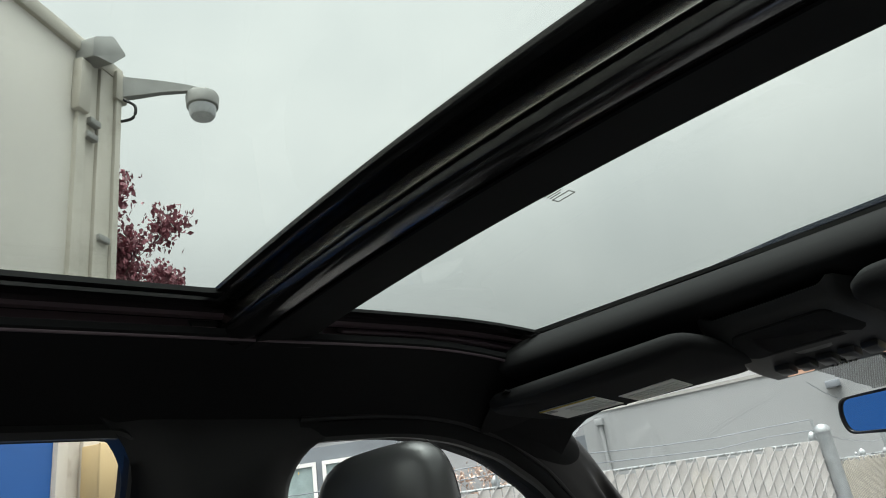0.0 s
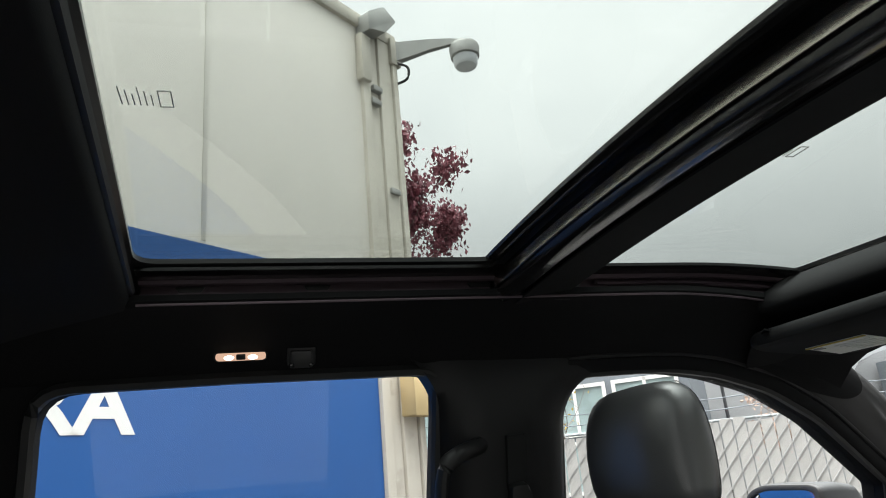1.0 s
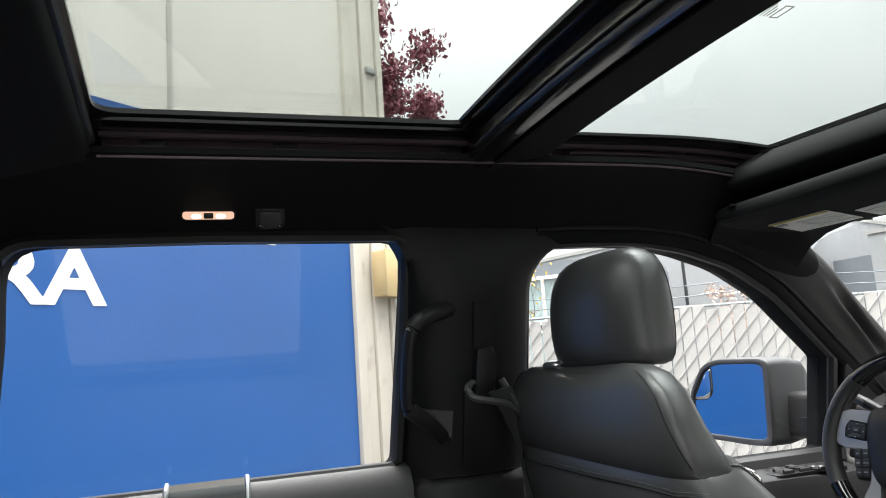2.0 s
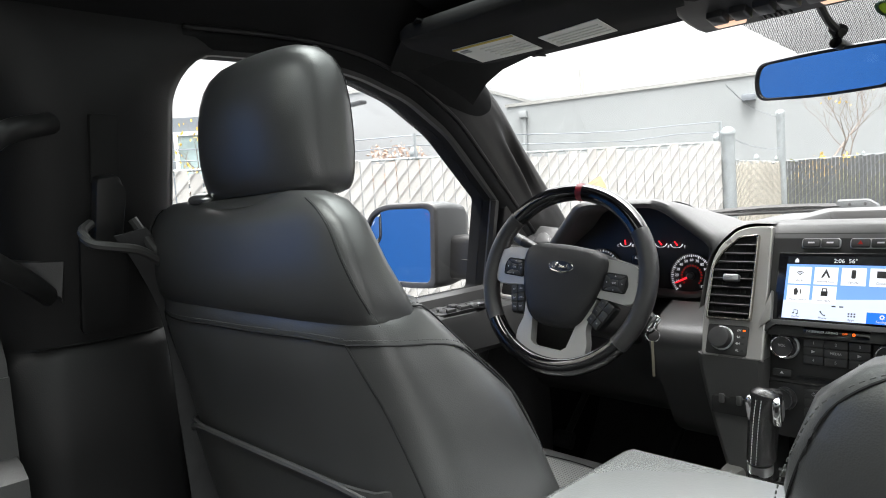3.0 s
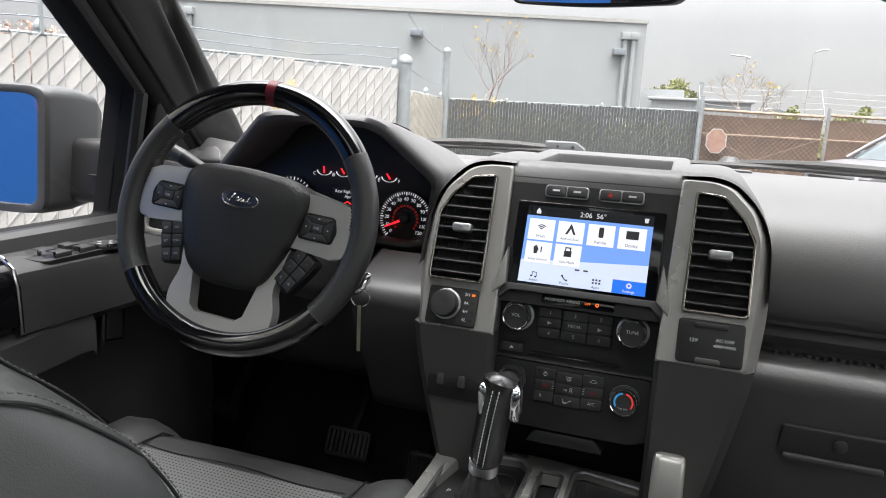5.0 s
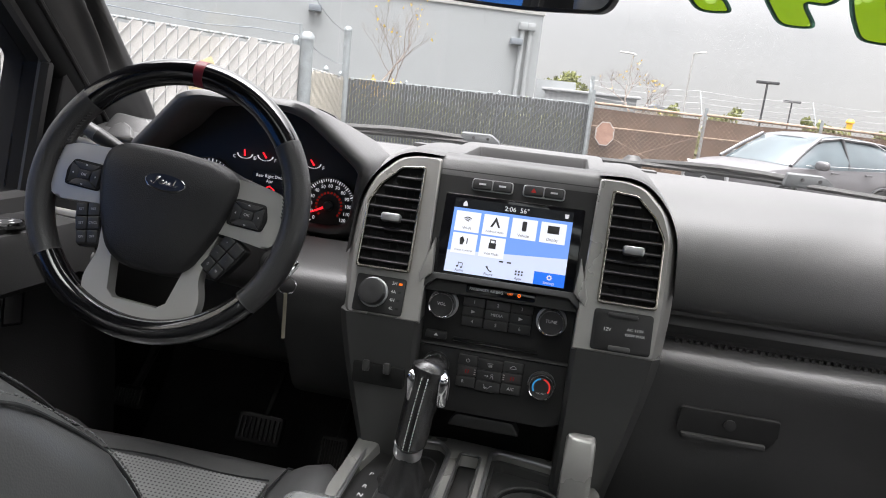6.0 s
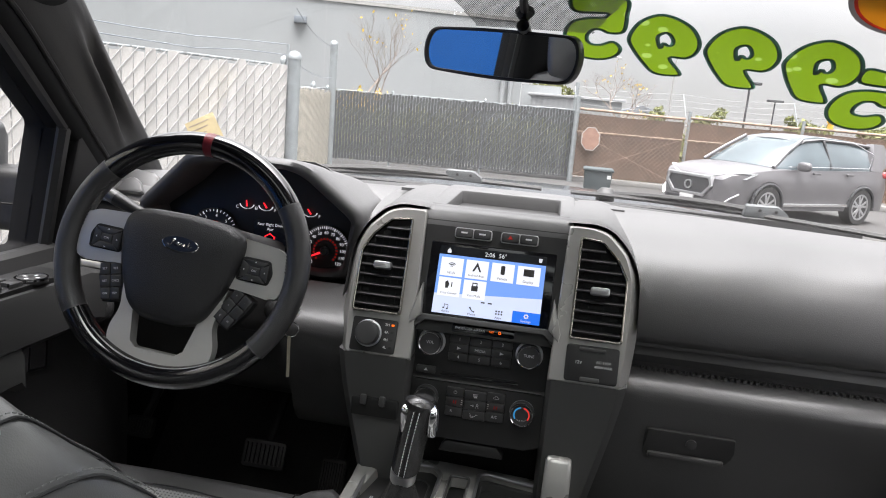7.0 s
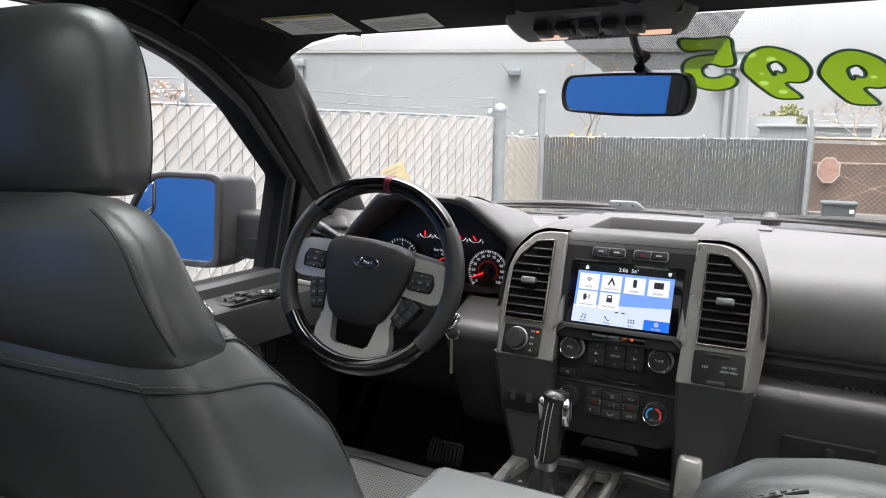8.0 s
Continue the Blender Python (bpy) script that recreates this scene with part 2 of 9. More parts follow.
M = dict(
    asphalt=surf("asphalt", (0.045, 0.044, 0.0425), 0.9, vary=0.25, scale=0.6, bump=0.6, grain=60, depth=0.01, dirt=0.15),
    concrete=surf("concrete", (0.21, 0.205, 0.195), 0.9, vary=0.15, scale=1.5, bump=0.4, grain=40, depth=0.004, dirt=0.15),
    white_panel=surf("white_panel", (0.66, 0.633, 0.575), 0.55, vary=0.05, scale=0.8, bump=0.05, grain=8, dirt=0.06),
    cream_rail=surf("cream_rail", (0.56, 0.525, 0.455), 0.6, vary=0.08, scale=3, bump=0.1, grain=30, dirt=0.25),
    blue_paint=surf("blue_paint", (0.0098, 0.080, 0.278), 0.38, vary=0.08, scale=0.9, bump=0.04, grain=6, dirt=0.0),
    white_vinyl=surf("white_vinyl", (0.72, 0.72, 0.702), 0.5, vary=0.04, scale=2, bump=0),
    tan_box=surf("tan_box", (0.496, 0.376, 0.192), 0.6, vary=0.08, scale=4, bump=0.05, grain=40, dirt=0.12),
    grey_metal=surf("grey_metal", (0.336, 0.336, 0.32), 0.55, 0.3, vary=0.12, scale=8, bump=0.1, grain=60),
    galvanised=surf("galvanised", (0.28, 0.305, 0.312), 0.5, 0.5, vary=0.15, scale=12, bump=0.1, grain=60),
    rust=surf("rust", (0.27, 0.195, 0.145), 0.85, vary=0.35, scale=9, bump=0.3, grain=70),
    slat_white=surf("slat_white", (0.43, 0.42, 0.40), 0.6, vary=0.05, scale=5, bump=0.1, grain=40, dirt=0.10, rand=0.08),
    slat_cream=surf("slat_cream", (0.46, 0.43, 0.36), 0.65, vary=0.06, scale=5, bump=0.1, grain=40, dirt=0.15, rand=0.08),
    slat_black=surf("slat_black", (0.045, 0.049, 0.049), 0.65, vary=0.15, scale=4, bump=0.1, grain=40, rand=0.12),
    brown_screen=surf("brown_screen", (0.1232, 0.0792, 0.0572), 0.9, vary=0.2, scale=2.5, bump=0.3, grain=90, rand=0.1),
    grey_wall=surf("grey_wall", (0.265, 0.281, 0.285), 0.85, vary=0.04, scale=0.25, bump=0.15, grain=12, depth=0.01),
    grey_wall_dark=surf("grey_wall_dark", (0.29, 0.298, 0.305), 0.85, vary=0.05, scale=0.3, bump=0.15, grain=12, depth=0.01),
    slate=surf("slate", (0.16, 0.18, 0.20), 0.8, vary=0.1, scale=0.6, bump=0.1, grain=20),
    dark_glass=surf("dark_glass", (0.07, 0.09, 0.10), 0.08, vary=0.2, scale=1.5, bump=0.0),
    green_glass=surf("green_glass", (0.28, 0.36, 0.36), 0.15, vary=0.3, scale=1.2, bump=0.0),
    bark=surf("bark", (0.17, 0.14, 0.12), 0.9, vary=0.25, scale=9, bump=0.5, grain=40, depth=0.01),
    red_leaf=surf("red_leaf", (0.26, 0.085, 0.11), 0.6, vary=0.5, scale=5, bump=0),
    yellow_leaf=surf("yellow_leaf", (0.55, 0.38, 0.05), 0.6, vary=0.4, scale=5, bump=0),
    rusty_leaf=surf("rusty_leaf", (0.40, 0.29, 0.23), 0.7, vary=0.4, scale=5, bump=0),
    green_leaf=surf("green_leaf", (0.1664, 0.1792, 0.0576), 0.7, vary=0.5, scale=2.2, bump=0),
    car_paint=surf("car_paint", (0.125, 0.121, 0.127), 0.42, 0.45, vary=0.06, scale=3, bump=0.0, coat=0.25),
    car_dark=surf("car_dark", (0.03, 0.031, 0.034), 0.4, 0.1, vary=0.1, scale=3, bump=0.0, coat=0.4),
    tyre=surf("tyre", (0.022, 0.022, 0.022), 0.85, vary=0.2, scale=12, bump=0.3, grain=90),
    alloy=surf("alloy", (0.5, 0.5, 0.51), 0.3, 0.9, vary=0.05, scale=9, bump=0),
    warm_chrome=surf("warm_dark_chrome", (0.46, 0.43, 0.39), 0.18, 1.0, vary=0.05, scale=20, bump=0),
    chrome=surf("chrome", (0.75, 0.75, 0.76), 0.09, 1.0, vary=0.05, scale=20, bump=0),
    red_lens=surf("red_lens", (0.45, 0.03, 0.03), 0.2, vary=0.1, scale=10, bump=0, coat=0.5),
    white_lens=surf("white_lens", (0.72, 0.74, 0.75), 0.15, vary=0.1, scale=30, bump=0, coat=0.5),
    sign_face=surf("sign_face", (0.30, 0.175, 0.13), 0.6, vary=0.2, scale=7, bump=0.05, grain=40, dirt=0.1),
    sign_white=surf("sign_white", (0.40, 0.37, 0.34), 0.6, vary=0.1, scale=7, bump=0),
    bin_green=surf("bin_green", (0.028, 0.040, 0.043), 0.6, vary=0.1, scale=6, bump=0.1, grain=40),
    wire_pale=surf("vinyl_coated_wire", (0.34, 0.34, 0.335), 0.5, 0.1, vary=0.1, scale=15, bump=0),
    door_frame=surf("matt_black_frame", (0.014, 0.014, 0.0145), 0.75, vary=0.1, scale=8, bump=0.1, grain=500, depth=0.0003, spec=0.08),
    wire=surf("wire", (0.17, 0.175, 0.175), 0.5, 0.6, vary=0.15, scale=15, bump=0),
    amber=surf("amber", (0.75, 0.42, 0.03), 0.5, vary=0.1, scale=9, bump=0),
    # cabin
    # satin grey lightened for the light on the upturned spokes
    spoke_silver=surf("spoke_lit_satin", (0.46, 0.45, 0.43), 0.36, 0.45, vary=0.05, scale=7, bump=0.06, grain=900, depth=0.0002),
    # black leather lightened to grey: sky sheen put into the base colour
    lid_leather_sheen=surf("lid_leather_sheen", (0.24, 0.242, 0.246), 0.22, coat=0.5, coat_rough=0.2, vary=0.03, scale=5, bump=0.2, grain=420, cells=True, depth=0.0005, spec=1.0),
    grip_leather=surf("polished_grip_leather", (0.022, 0.0215, 0.022), 0.24, vary=0.12, scale=14, bump=0.25, grain=620, cells=True, depth=0.0006, spec=0.9),
    hub_leather=surf("airbag_cover_grain", (0.022, 0.0217, 0.0228), 0.38, vary=0.10, scale=9, bump=0.4, grain=800, cells=True, depth=0.0006, spec=0.35),
    pillar_trim=surf("black_pillar_trim", (0.016, 0.0158, 0.0162), 0.5, vary=0.12, scale=7, bump=0.25, grain=520, cells=True, depth=0.0004),
    belt_trim=surf("matt_black_trim", (0.0145, 0.0143, 0.0148), 0.5, vary=0.12, scale=7, bump=0.2, grain=520, cells=True, depth=0.0004, spec=0.32),
    joint_grey=surf("joint_grey", (0.075, 0.08, 0.083), 0.6, vary=0.1, scale=12, bump=0.1, grain=300, depth=0.0003),
    label_grey=surf("label_print", (0.72, 0.71, 0.65), 0.6, vary=0.05, scale=20, bump=0),
    temp_arc_red=glow("temp_arc_red", (0.8, 0.05, 0.04), 0.5),
    rim_leather=surf("rim_leather", (0.034, 0.0333, 0.034), 0.30, vary=0.12, scale=14, bump=0.4, grain=800, cells=True, depth=0.0006, spec=0.55),
    leather=surf("black_leather", (0.054, 0.0535, 0.0543), 0.35, vary=0.10, coat=0.10, coat_rough=0.3, scale=9, bump=0.25, grain=850, cells=True, depth=0.0004, spec=0.85, wrinkle=0.012),
    # dark perforated leather, paler here to carry the windshield's reflected sheen
    perforated=surf("perforated_leather_sheen", (0.19, 0.189, 0.19), 0.30, coat=0.4, coat_rough=0.2, vary=0.04, scale=5, bump=0.35, grain=330, cells=True, depth=0.0006, spec=1.0),
    shiny=surf("gloss_black_trim", (0.006, 0.006, 0.007), 0.12, vary=0.1, scale=12, bump=0, coat=0.6),
    thread=surf("grey_thread", (0.085, 0.085, 0.085), 0.8, vary=0.15, scale=60, bump=0.2, grain=900),
    thread_dark=surf("dark_thread", (0.05, 0.05, 0.052), 0.8, vary=0.15, scale=60, bump=0.2, grain=900),
    seam=surf("seam_groove", (0.006, 0.006, 0.007), 0.7, vary=0.1, scale=30, bump=0),
    dash=surf("dash_soft_plastic", (0.073, 0.0725, 0.073), 0.45, vary=0.10, scale=5, bump=0.28, grain=720, cells=True, depth=0.0005, spec=0.45),
    plastic=surf("moulded_plastic", (0.044, 0.0435, 0.0437), 0.38, vary=0.10, scale=6, bump=0.35, grain=520, cells=True, depth=0.0004, spec=0.5),
    plastic_smooth=surf("smooth_black_plastic", (0.018, 0.0178, 0.018), 0.42, vary=0.1, scale=8, bump=0.08, grain=600, depth=0.0003, spec=0.4),
    button=surf("button_plastic", (0.034, 0.0338, 0.0345), 0.40, vary=0.1, scale=20, bump=0.08, grain=700, depth=0.0002, spec=0.5),
    # near-black: dark joints, and the shade of recesses put into the colour
    hollow=surf("gap_and_shade_black", (0.006, 0.006, 0.006), 0.8, vary=0.1, scale=8, bump=0),
    silver=surf("satin_grey_paint", (0.34, 0.333, 0.320), 0.28, 0.5, vary=0.05, scale=7, bump=0.06, grain=900, depth=0.0002),
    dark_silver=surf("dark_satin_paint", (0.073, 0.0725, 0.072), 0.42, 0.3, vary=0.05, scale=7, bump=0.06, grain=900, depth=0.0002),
    headliner=surf("black_headliner", (0.014, 0.0140, 0.0145), 0.95, vary=0.12, scale=7, bump=0.3, grain=800, depth=0.0006, spec=0.12),
    rubber=surf("black_rubber", (0.022, 0.022, 0.022), 0.5, vary=0.1, scale=14, bump=0.1, grain=200),
    roof_metal=surf("roof_frame_black", (0.012, 0.0115, 0.012), 0.13, 0.0, vary=0.1, scale=6, bump=0.03, grain=90),
    strip_metal=surf("polished_strip", (0.50, 0.47, 0.43), 0.20, 1.0, vary=0.03, scale=9, bump=0),
    roof_satin=surf("roof_rail_satin", (0.13, 0.096, 0.110), 0.36, 0.4, vary=0.1, scale=6, bump=0.03, grain=90),
    carpet=surf("black_carpet", (0.036, 0.0357, 0.036), 0.98, vary=0.25, scale=14, bump=0.8, grain=900, depth=0.002),
    mirror_case=surf("mirror_case_grey", (0.050, 0.052, 0.054), 0.6, vary=0.06, scale=9, bump=0.3, grain=500, depth=0.0004),
    truck_paint=surf("dark_blue_paint", (0.012, 0.020, 0.036), 0.25, 0.4, vary=0.06, scale=4, bump=0, coat=0.8),
    red_band=surf("red_leather_band", (0.16, 0.008, 0.014), 0.4, vary=0.1, scale=30, bump=0.1, grain=500, depth=0.0003),
    label_white=surf("visor_label", (0.80, 0.79, 0.73), 0.6, vary=0.05, scale=20, bump=0),
    label_yellow=surf("visor_label_yellow", (0.55, 0.42, 0.06), 0.6, vary=0.05, scale=20, bump=0),
    tag_yellow=surf("dash_tag_yellow", (0.21, 0.17, 0.085), 0.6, vary=0.1, scale=60, bump=0),
    ink=surf("dark_ink", (0.03, 0.03, 0.03), 0.7, vary=0.1, scale=40, bump=0),
    decal_green=vinyl("decal_green", (0.056, 0.096, 0.0018)),
    decal_dark=vinyl("decal_outline", (0.09, 0.16, 0.13), 0.6),
    decal_orange=vinyl("decal_orange", (0.62, 0.36, 0.01)),
    decal_red=vinyl("decal_red", (0.50, 0.06, 0.02)),
    badge_blue=surf("badge_dark_blue", (0.020, 0.026, 0.045), 0.22, vary=0.1, scale=40, bump=0, coat=0.4),
    mark=surf("white_marking", (0.62, 0.62, 0.62), 0.6, vary=0.03, scale=40, bump=0),
    frit=surf("black_glass_edge", (0.008, 0.008, 0.008), 0.3, vary=0.1, scale=12, bump=0),
    brass=surf("key_metal", (0.50, 0.46, 0.36), 0.3, 0.9, vary=0.1, scale=40, bump=0),
    clear=glass("clear_glass", (0.90, 0.90, 0.898)),
    privacy=glass("privacy_glass", (0.22, 0.225, 0.222)),
    roof_glass=glass("tinted_roof_glass", (0.615, 0.637, 0.626)),
    mirror=surf("mirror_silver", (0.86, 0.89, 0.92), 0.015, 1.0, vary=0.005, scale=3, bump=0),
    screen_blue=glow("screen_blue", (0.17, 0.34, 0.86), 0.72),
    screen_light=glow("screen_light", (0.60, 0.68, 0.92), 0.72),
    screen_white=glow("screen_white", (0.80, 0.84, 0.93), 0.72),
    screen_deep=glow("screen_deep_blue", (0.01, 0.12, 0.60), 1.0),
    screen_black=glow("screen_black", (0.004, 0.005, 0.008), 0.4),
    red_glow=glow("red_gauge_light", (1.0, 0.02, 0.03), 1.1),
    white_glow=glow("white_gauge_light", (0.9, 0.9, 0.95), 0.45),
    orange_glow=glow("orange_light", (1.0, 0.16, 0.01), 0.9),
    lamp_glow=glow("lamp_lens", (1.0, 0.62, 0.44), 0.6),
    lamp_hot=glow("lamp_bulb", (1.0, 0.86, 0.72), 6.0),
    heat_red=glow("temp_red", (0.8, 0.05, 0.04), 0.09),
    heat_blue=glow("temp_blue", (0.05, 0.35, 0.7), 0.4),
)

def perforate(m, step=0.0058, hole=0.24):
    """Rows of small dark holes punched through a leather, seen from above."""
    n, l = m.node_tree.nodes, m.node_tree.links
    b = n["Principled BSDF"]
    col = b.inputs["Base Color"].links[0].from_socket
    co, sp, jn, vor, less, mix = n.new("ShaderNodeTexCoord"), n.new("ShaderNodeSeparateXYZ"), n.new("ShaderNodeCombineXYZ"), n.new("ShaderNodeTexVoronoi"), n.new("ShaderNodeMath"), n.new("ShaderNodeMixRGB")
    vor.inputs["Scale"].default_value, vor.inputs["Randomness"].default_value = 1 / step, 0.0
    less.operation, less.inputs[1].default_value = "LESS_THAN", hole
    l.new(co.outputs["Object"], sp.inputs[0])
    l.new(sp.outputs[0], jn.inputs[0])
    l.new(sp.outputs[1], jn.inputs[1])
    l.new(jn.outputs[0], vor.inputs["Vector"])
    l.new(vor.outputs["Distance"], less.inputs[0])
    l.new(less.outputs[0], mix.inputs[0])
    l.new(col, mix.inputs[1])
    mix.inputs[2].default_value = (0.006, 0.006, 0.006, 1)
    l.new(mix.outputs[0], b.inputs["Base Color"])


perforate(M["perforated"])

# ---- builders ----
I4 = Matrix.Identity(4)
WORLD_OF = {}


def thing(name, at, label, category, group="", kind=""):
    """An Empty at the base of a thing; its parts are given in world metres."""
    ob = new(name)
    ob.empty_display_size = 0.1
    ob.location = at
    WORLD_OF[ob.name] = Matrix.Translation(at)
    return tagged(ob, label, category, group, kind)


def hang(ob, parent):
    if parent is not None:
        ob.parent = parent
        ob.matrix_parent_inverse = WORLD_OF.get(parent.name, I4).inverted()
    return ob


def to_mesh(name, bm, material, sharp=38):
    bmesh.ops.recalc_face_normals(bm, faces=bm.faces[:])
    me = bpy.data.meshes.new(name)
    bm.to_mesh(me)
    bm.free()
    me.polygons.foreach_set("use_smooth", [True] * len(me.polygons))
    me.set_sharp_from_angle(angle=radians(sharp))
    me.materials.append(material if not isinstance(material, str) else M[material])
    return me


def part(name, bm, material, parent=None, label="", sharp=38):
    ob = hang(new(name, to_mesh(name, bm, material, sharp)), parent)
    if label:
        ob["label"] = label
    return ob


def stuff_(ob):
    """Marks a joined mesh of many tiny pieces."""
    ob["kind"] = "stuff"
    return ob


def facing(at, up=(0, 0, 1), out=(0, -1, 0)):
    """A local frame: x to the viewer's right, y up, z outwards."""
    z, y = Vector(out).normalized(), Vector(up).normalized()
    x = y.cross(z).normalized()
    y = z.cross(x)
    return Matrix(((x.x, y.x, z.x, at[0]), (x.y, y.y, z.y, at[1]), (x.z, y.z, z.z, at[2]), (0, 0, 0, 1)))


def interp(tab, u):
    """A value between the entries of a table."""
    for (a, p), (b, q) in zip(tab, tab[1:]):
        if u <= b:
            return p + (q - p) * (u - a) / (b - a)
    return tab[-1][1]


def merge(*bms):
    base = bms[0]
    for b in bms[1:]:
        me = bpy.data.meshes.new("tmp")
        b.to_mesh(me)
        base.from_mesh(me)
        bpy.data.meshes.remove(me)
        b.free()
    return base


def bx(x0, x1, y0, y1, z0, z1, bev=0.0, seg=2, m=None):
    bm = bmesh.new()
    bmesh.ops.create_cube(bm, size=1, matrix=Matrix.LocRotScale(((x0 + x1) / 2, (y0 + y1) / 2, (z0 + z1) / 2), None, (abs(x1 - x0), abs(y1 - y0), abs(z1 - z0))))
    if bev:
        bmesh.ops.bevel(bm, geom=bm.edges[:], offset=bev, segments=seg, affect="EDGES", profile=0.5)
    if m is not None:
        bm.transform(m)
    return bm


def round_poly(pts, r, n=4):
    """The outline pts with corners rounded by r (one radius or one for each corner)."""
    out, k = [], len(pts)
    for i in range(k):
        ri = r[i] if isinstance(r, (list, tuple)) else r
        p, a, b = Vector(pts[i]), Vector(pts[i - 1]), Vector(pts[(i + 1) % k])
        if ri <= 0:
            out.append(tuple(p))
            continue
        u, v = (a - p), (b - p)
        ru = min(ri, 0.49 * u.length, 0.49 * v.length)
        s, e = p + u.normalized() * ru, p + v.normalized() * ru
        for j in range(n + 1):
            t = j / n
            out.append(tuple((1 - t) ** 2 * s + 2 * t * (1 - t) * p + t * t * e))
    return out


def prism(pts, d0, d1, m=None, bev=0.0, seg=2):
    """The outline pts in local x, y, drawn from depth d0 to d1 along local z; the far edge bevelled."""
    bm = bmesh.new()
    low = [bm.verts.new((x, y, d0)) for x, y in pts]
    high = [bm.verts.new((x, y, d1)) for x, y in pts]
    bm.faces.new(low[::-1])
    top = bm.faces.new(high)
    k = len(pts)
    for i in range(k):
        bm.faces.new((low[i], low[(i + 1) % k], high[(i + 1) % k], high[i]))
    if bev:
        bmesh.ops.bevel(bm, geom=list(top.edges), offset=bev, segments=seg, affect="EDGES", profile=0.5, clamp_overlap=True)
    if m is not None:
        bm.transform(m)
    return bm


def ring(outer, inner, d0, d1, m=None, bev=0.0):
    """A frame between two outlines with the same number of points."""
    bm = bmesh.new()
    k = len(outer)
    a = [[bm.verts.new((x, y, d)) for x, y in o] for o in (outer, inner) for d in (d0, d1)]
    ol, oh, il, ih = a
    for i in range(k):
        j = (i + 1) % k
        bm.faces.new((ol[i], ol[j], oh[j], oh[i]))
        bm.faces.new((il[j], il[i], ih[i], ih[j]))
        bm.faces.new((oh[i], oh[j], ih[j], ih[i]))
        bm.faces.new((ol[j], ol[i], il[i], il[j]))
    if bev:
        top = [e for e in bm.edges if all(v in set(oh) or v in set(ih) for v in e.verts) and (set(e.verts) <= set(oh) or set(e.verts) <= set(ih))]
        bmesh.ops.bevel(bm, geom=top, offset=bev, segments=2, affect="EDGES", profile=0.5, clamp_overlap=True)
    if m is not None:
        bm.transform(m)
    return bm


def loft(rings, closed=True, caps=True):
    bm = bmesh.new()
    rows = [[bm.verts.new(p) for p in r] for r in rings]
    k = len(rows[0])
    for a, b in zip(rows, rows[1:]):
        for i in range(k if closed else k - 1):
            j = (i + 1) % k
            bm.faces.new((a[i], a[j], b[j], b[i]))
    if caps and closed:
        bm.faces.new(rows[0][::-1])
        bm.faces.new(rows[-1])
    return bm


def sheet(rows, thick=0.0):
    """A surface through rows of points, given a thickness against its normal."""
    bm = loft(rows, closed=False)
    if thick:
        bmesh.ops.recalc_face_normals(bm, faces=bm.faces[:])
        bmesh.ops.solidify(bm, geom=bm.faces[:], thickness=thick)
    return bm


def smooth_path(pts, n=6, closed=False):
    """A Catmull-Rom curve through pts."""
    v, out = [Vector(p) for p in pts], []
    k = len(v)
    for i in range(k if closed else k - 1):
        if closed:
            a, b, c, d = v[i - 1], v[i], v[(i + 1) % k], v[(i + 2) % k]
        else:
            a, b, c, d = v[max(i - 1, 0)], v[i], v[i + 1], v[min(i + 2, k - 1)]
        for j in range(n):
            t = j / n
            out.append(0.5 * (2 * b + (c - a) * t + (2 * a - 5 * b + 4 * c - d) * t * t + (3 * b - a - 3 * c + d) * t ** 3))
    if not closed:
        out.append(v[-1])
    return out


def tube(path, r, n=8, closed=False, flat=1.0, up=None):
    """A round (or flattened) tube along path; r is one radius or one for each point."""
    path = [Vector(p) for p in path]
    k, rings_ = len(path), []
    for i, p in enumerate(path):
        d = (path[(i + 1) % k] if closed or i < k - 1 else p) - (path[i - 1] if closed or i else p)
        d = d.normalized() if d.length > 1e-9 else Vector((0, 0, 1))
        ref = Vector(up) if up is not None else (Vector((0, 0, 1)) if abs(d.z) < 0.9 else Vector((1, 0, 0)))
        s = d.cross(ref).normalized()
        w = s.cross(d)
        ri = r[i] if isinstance(r, (list, tuple)) else r
        rings_.append([p + s * (ri * math.cos(a)) + w * (ri * flat * math.sin(a)) for a in (2 * math.pi * j / n for j in range(n))])
    if closed:
        return loft(rings_ + [rings_[0]], caps=False)
    return loft(rings_)


def lathe(prof, m=None, n=28):
    """A turned shape: prof is a list of (radius, height along local z)."""
    bm = loft([[(r * math.cos(a), r * math.sin(a), h) for a in (2 * math.pi * j / n for j in range(n))] for r, h in prof])
    if m is not None:
        bm.transform(m)
    return bm


def superpad(sx, sy, sz, m, power=3.2, nu=28, nv=14):
    """A stuffed pad: a rounded box with swelling faces."""
    def f(w, e):
        return math.copysign(abs(w) ** (2 / e), w)
    bm = bmesh.new()
    bmesh.ops.create_uvsphere(bm, u_segments=nu, v_segments=nv, radius=1)
    for v in bm.verts:
        th, ph = math.atan2(v.co.y, v.co.x), math.asin(max(-1, min(1, v.co.z)))
        v.co = (sx * f(math.cos(ph), power) * f(math.cos(th), power), sy * f(math.cos(ph), power) * f(math.sin(th), power), sz * f(math.sin(ph), power))
    bm.transform(m)
    return bm


# writing is turned into meshes once, while the scene is still empty
TEXTS = {}


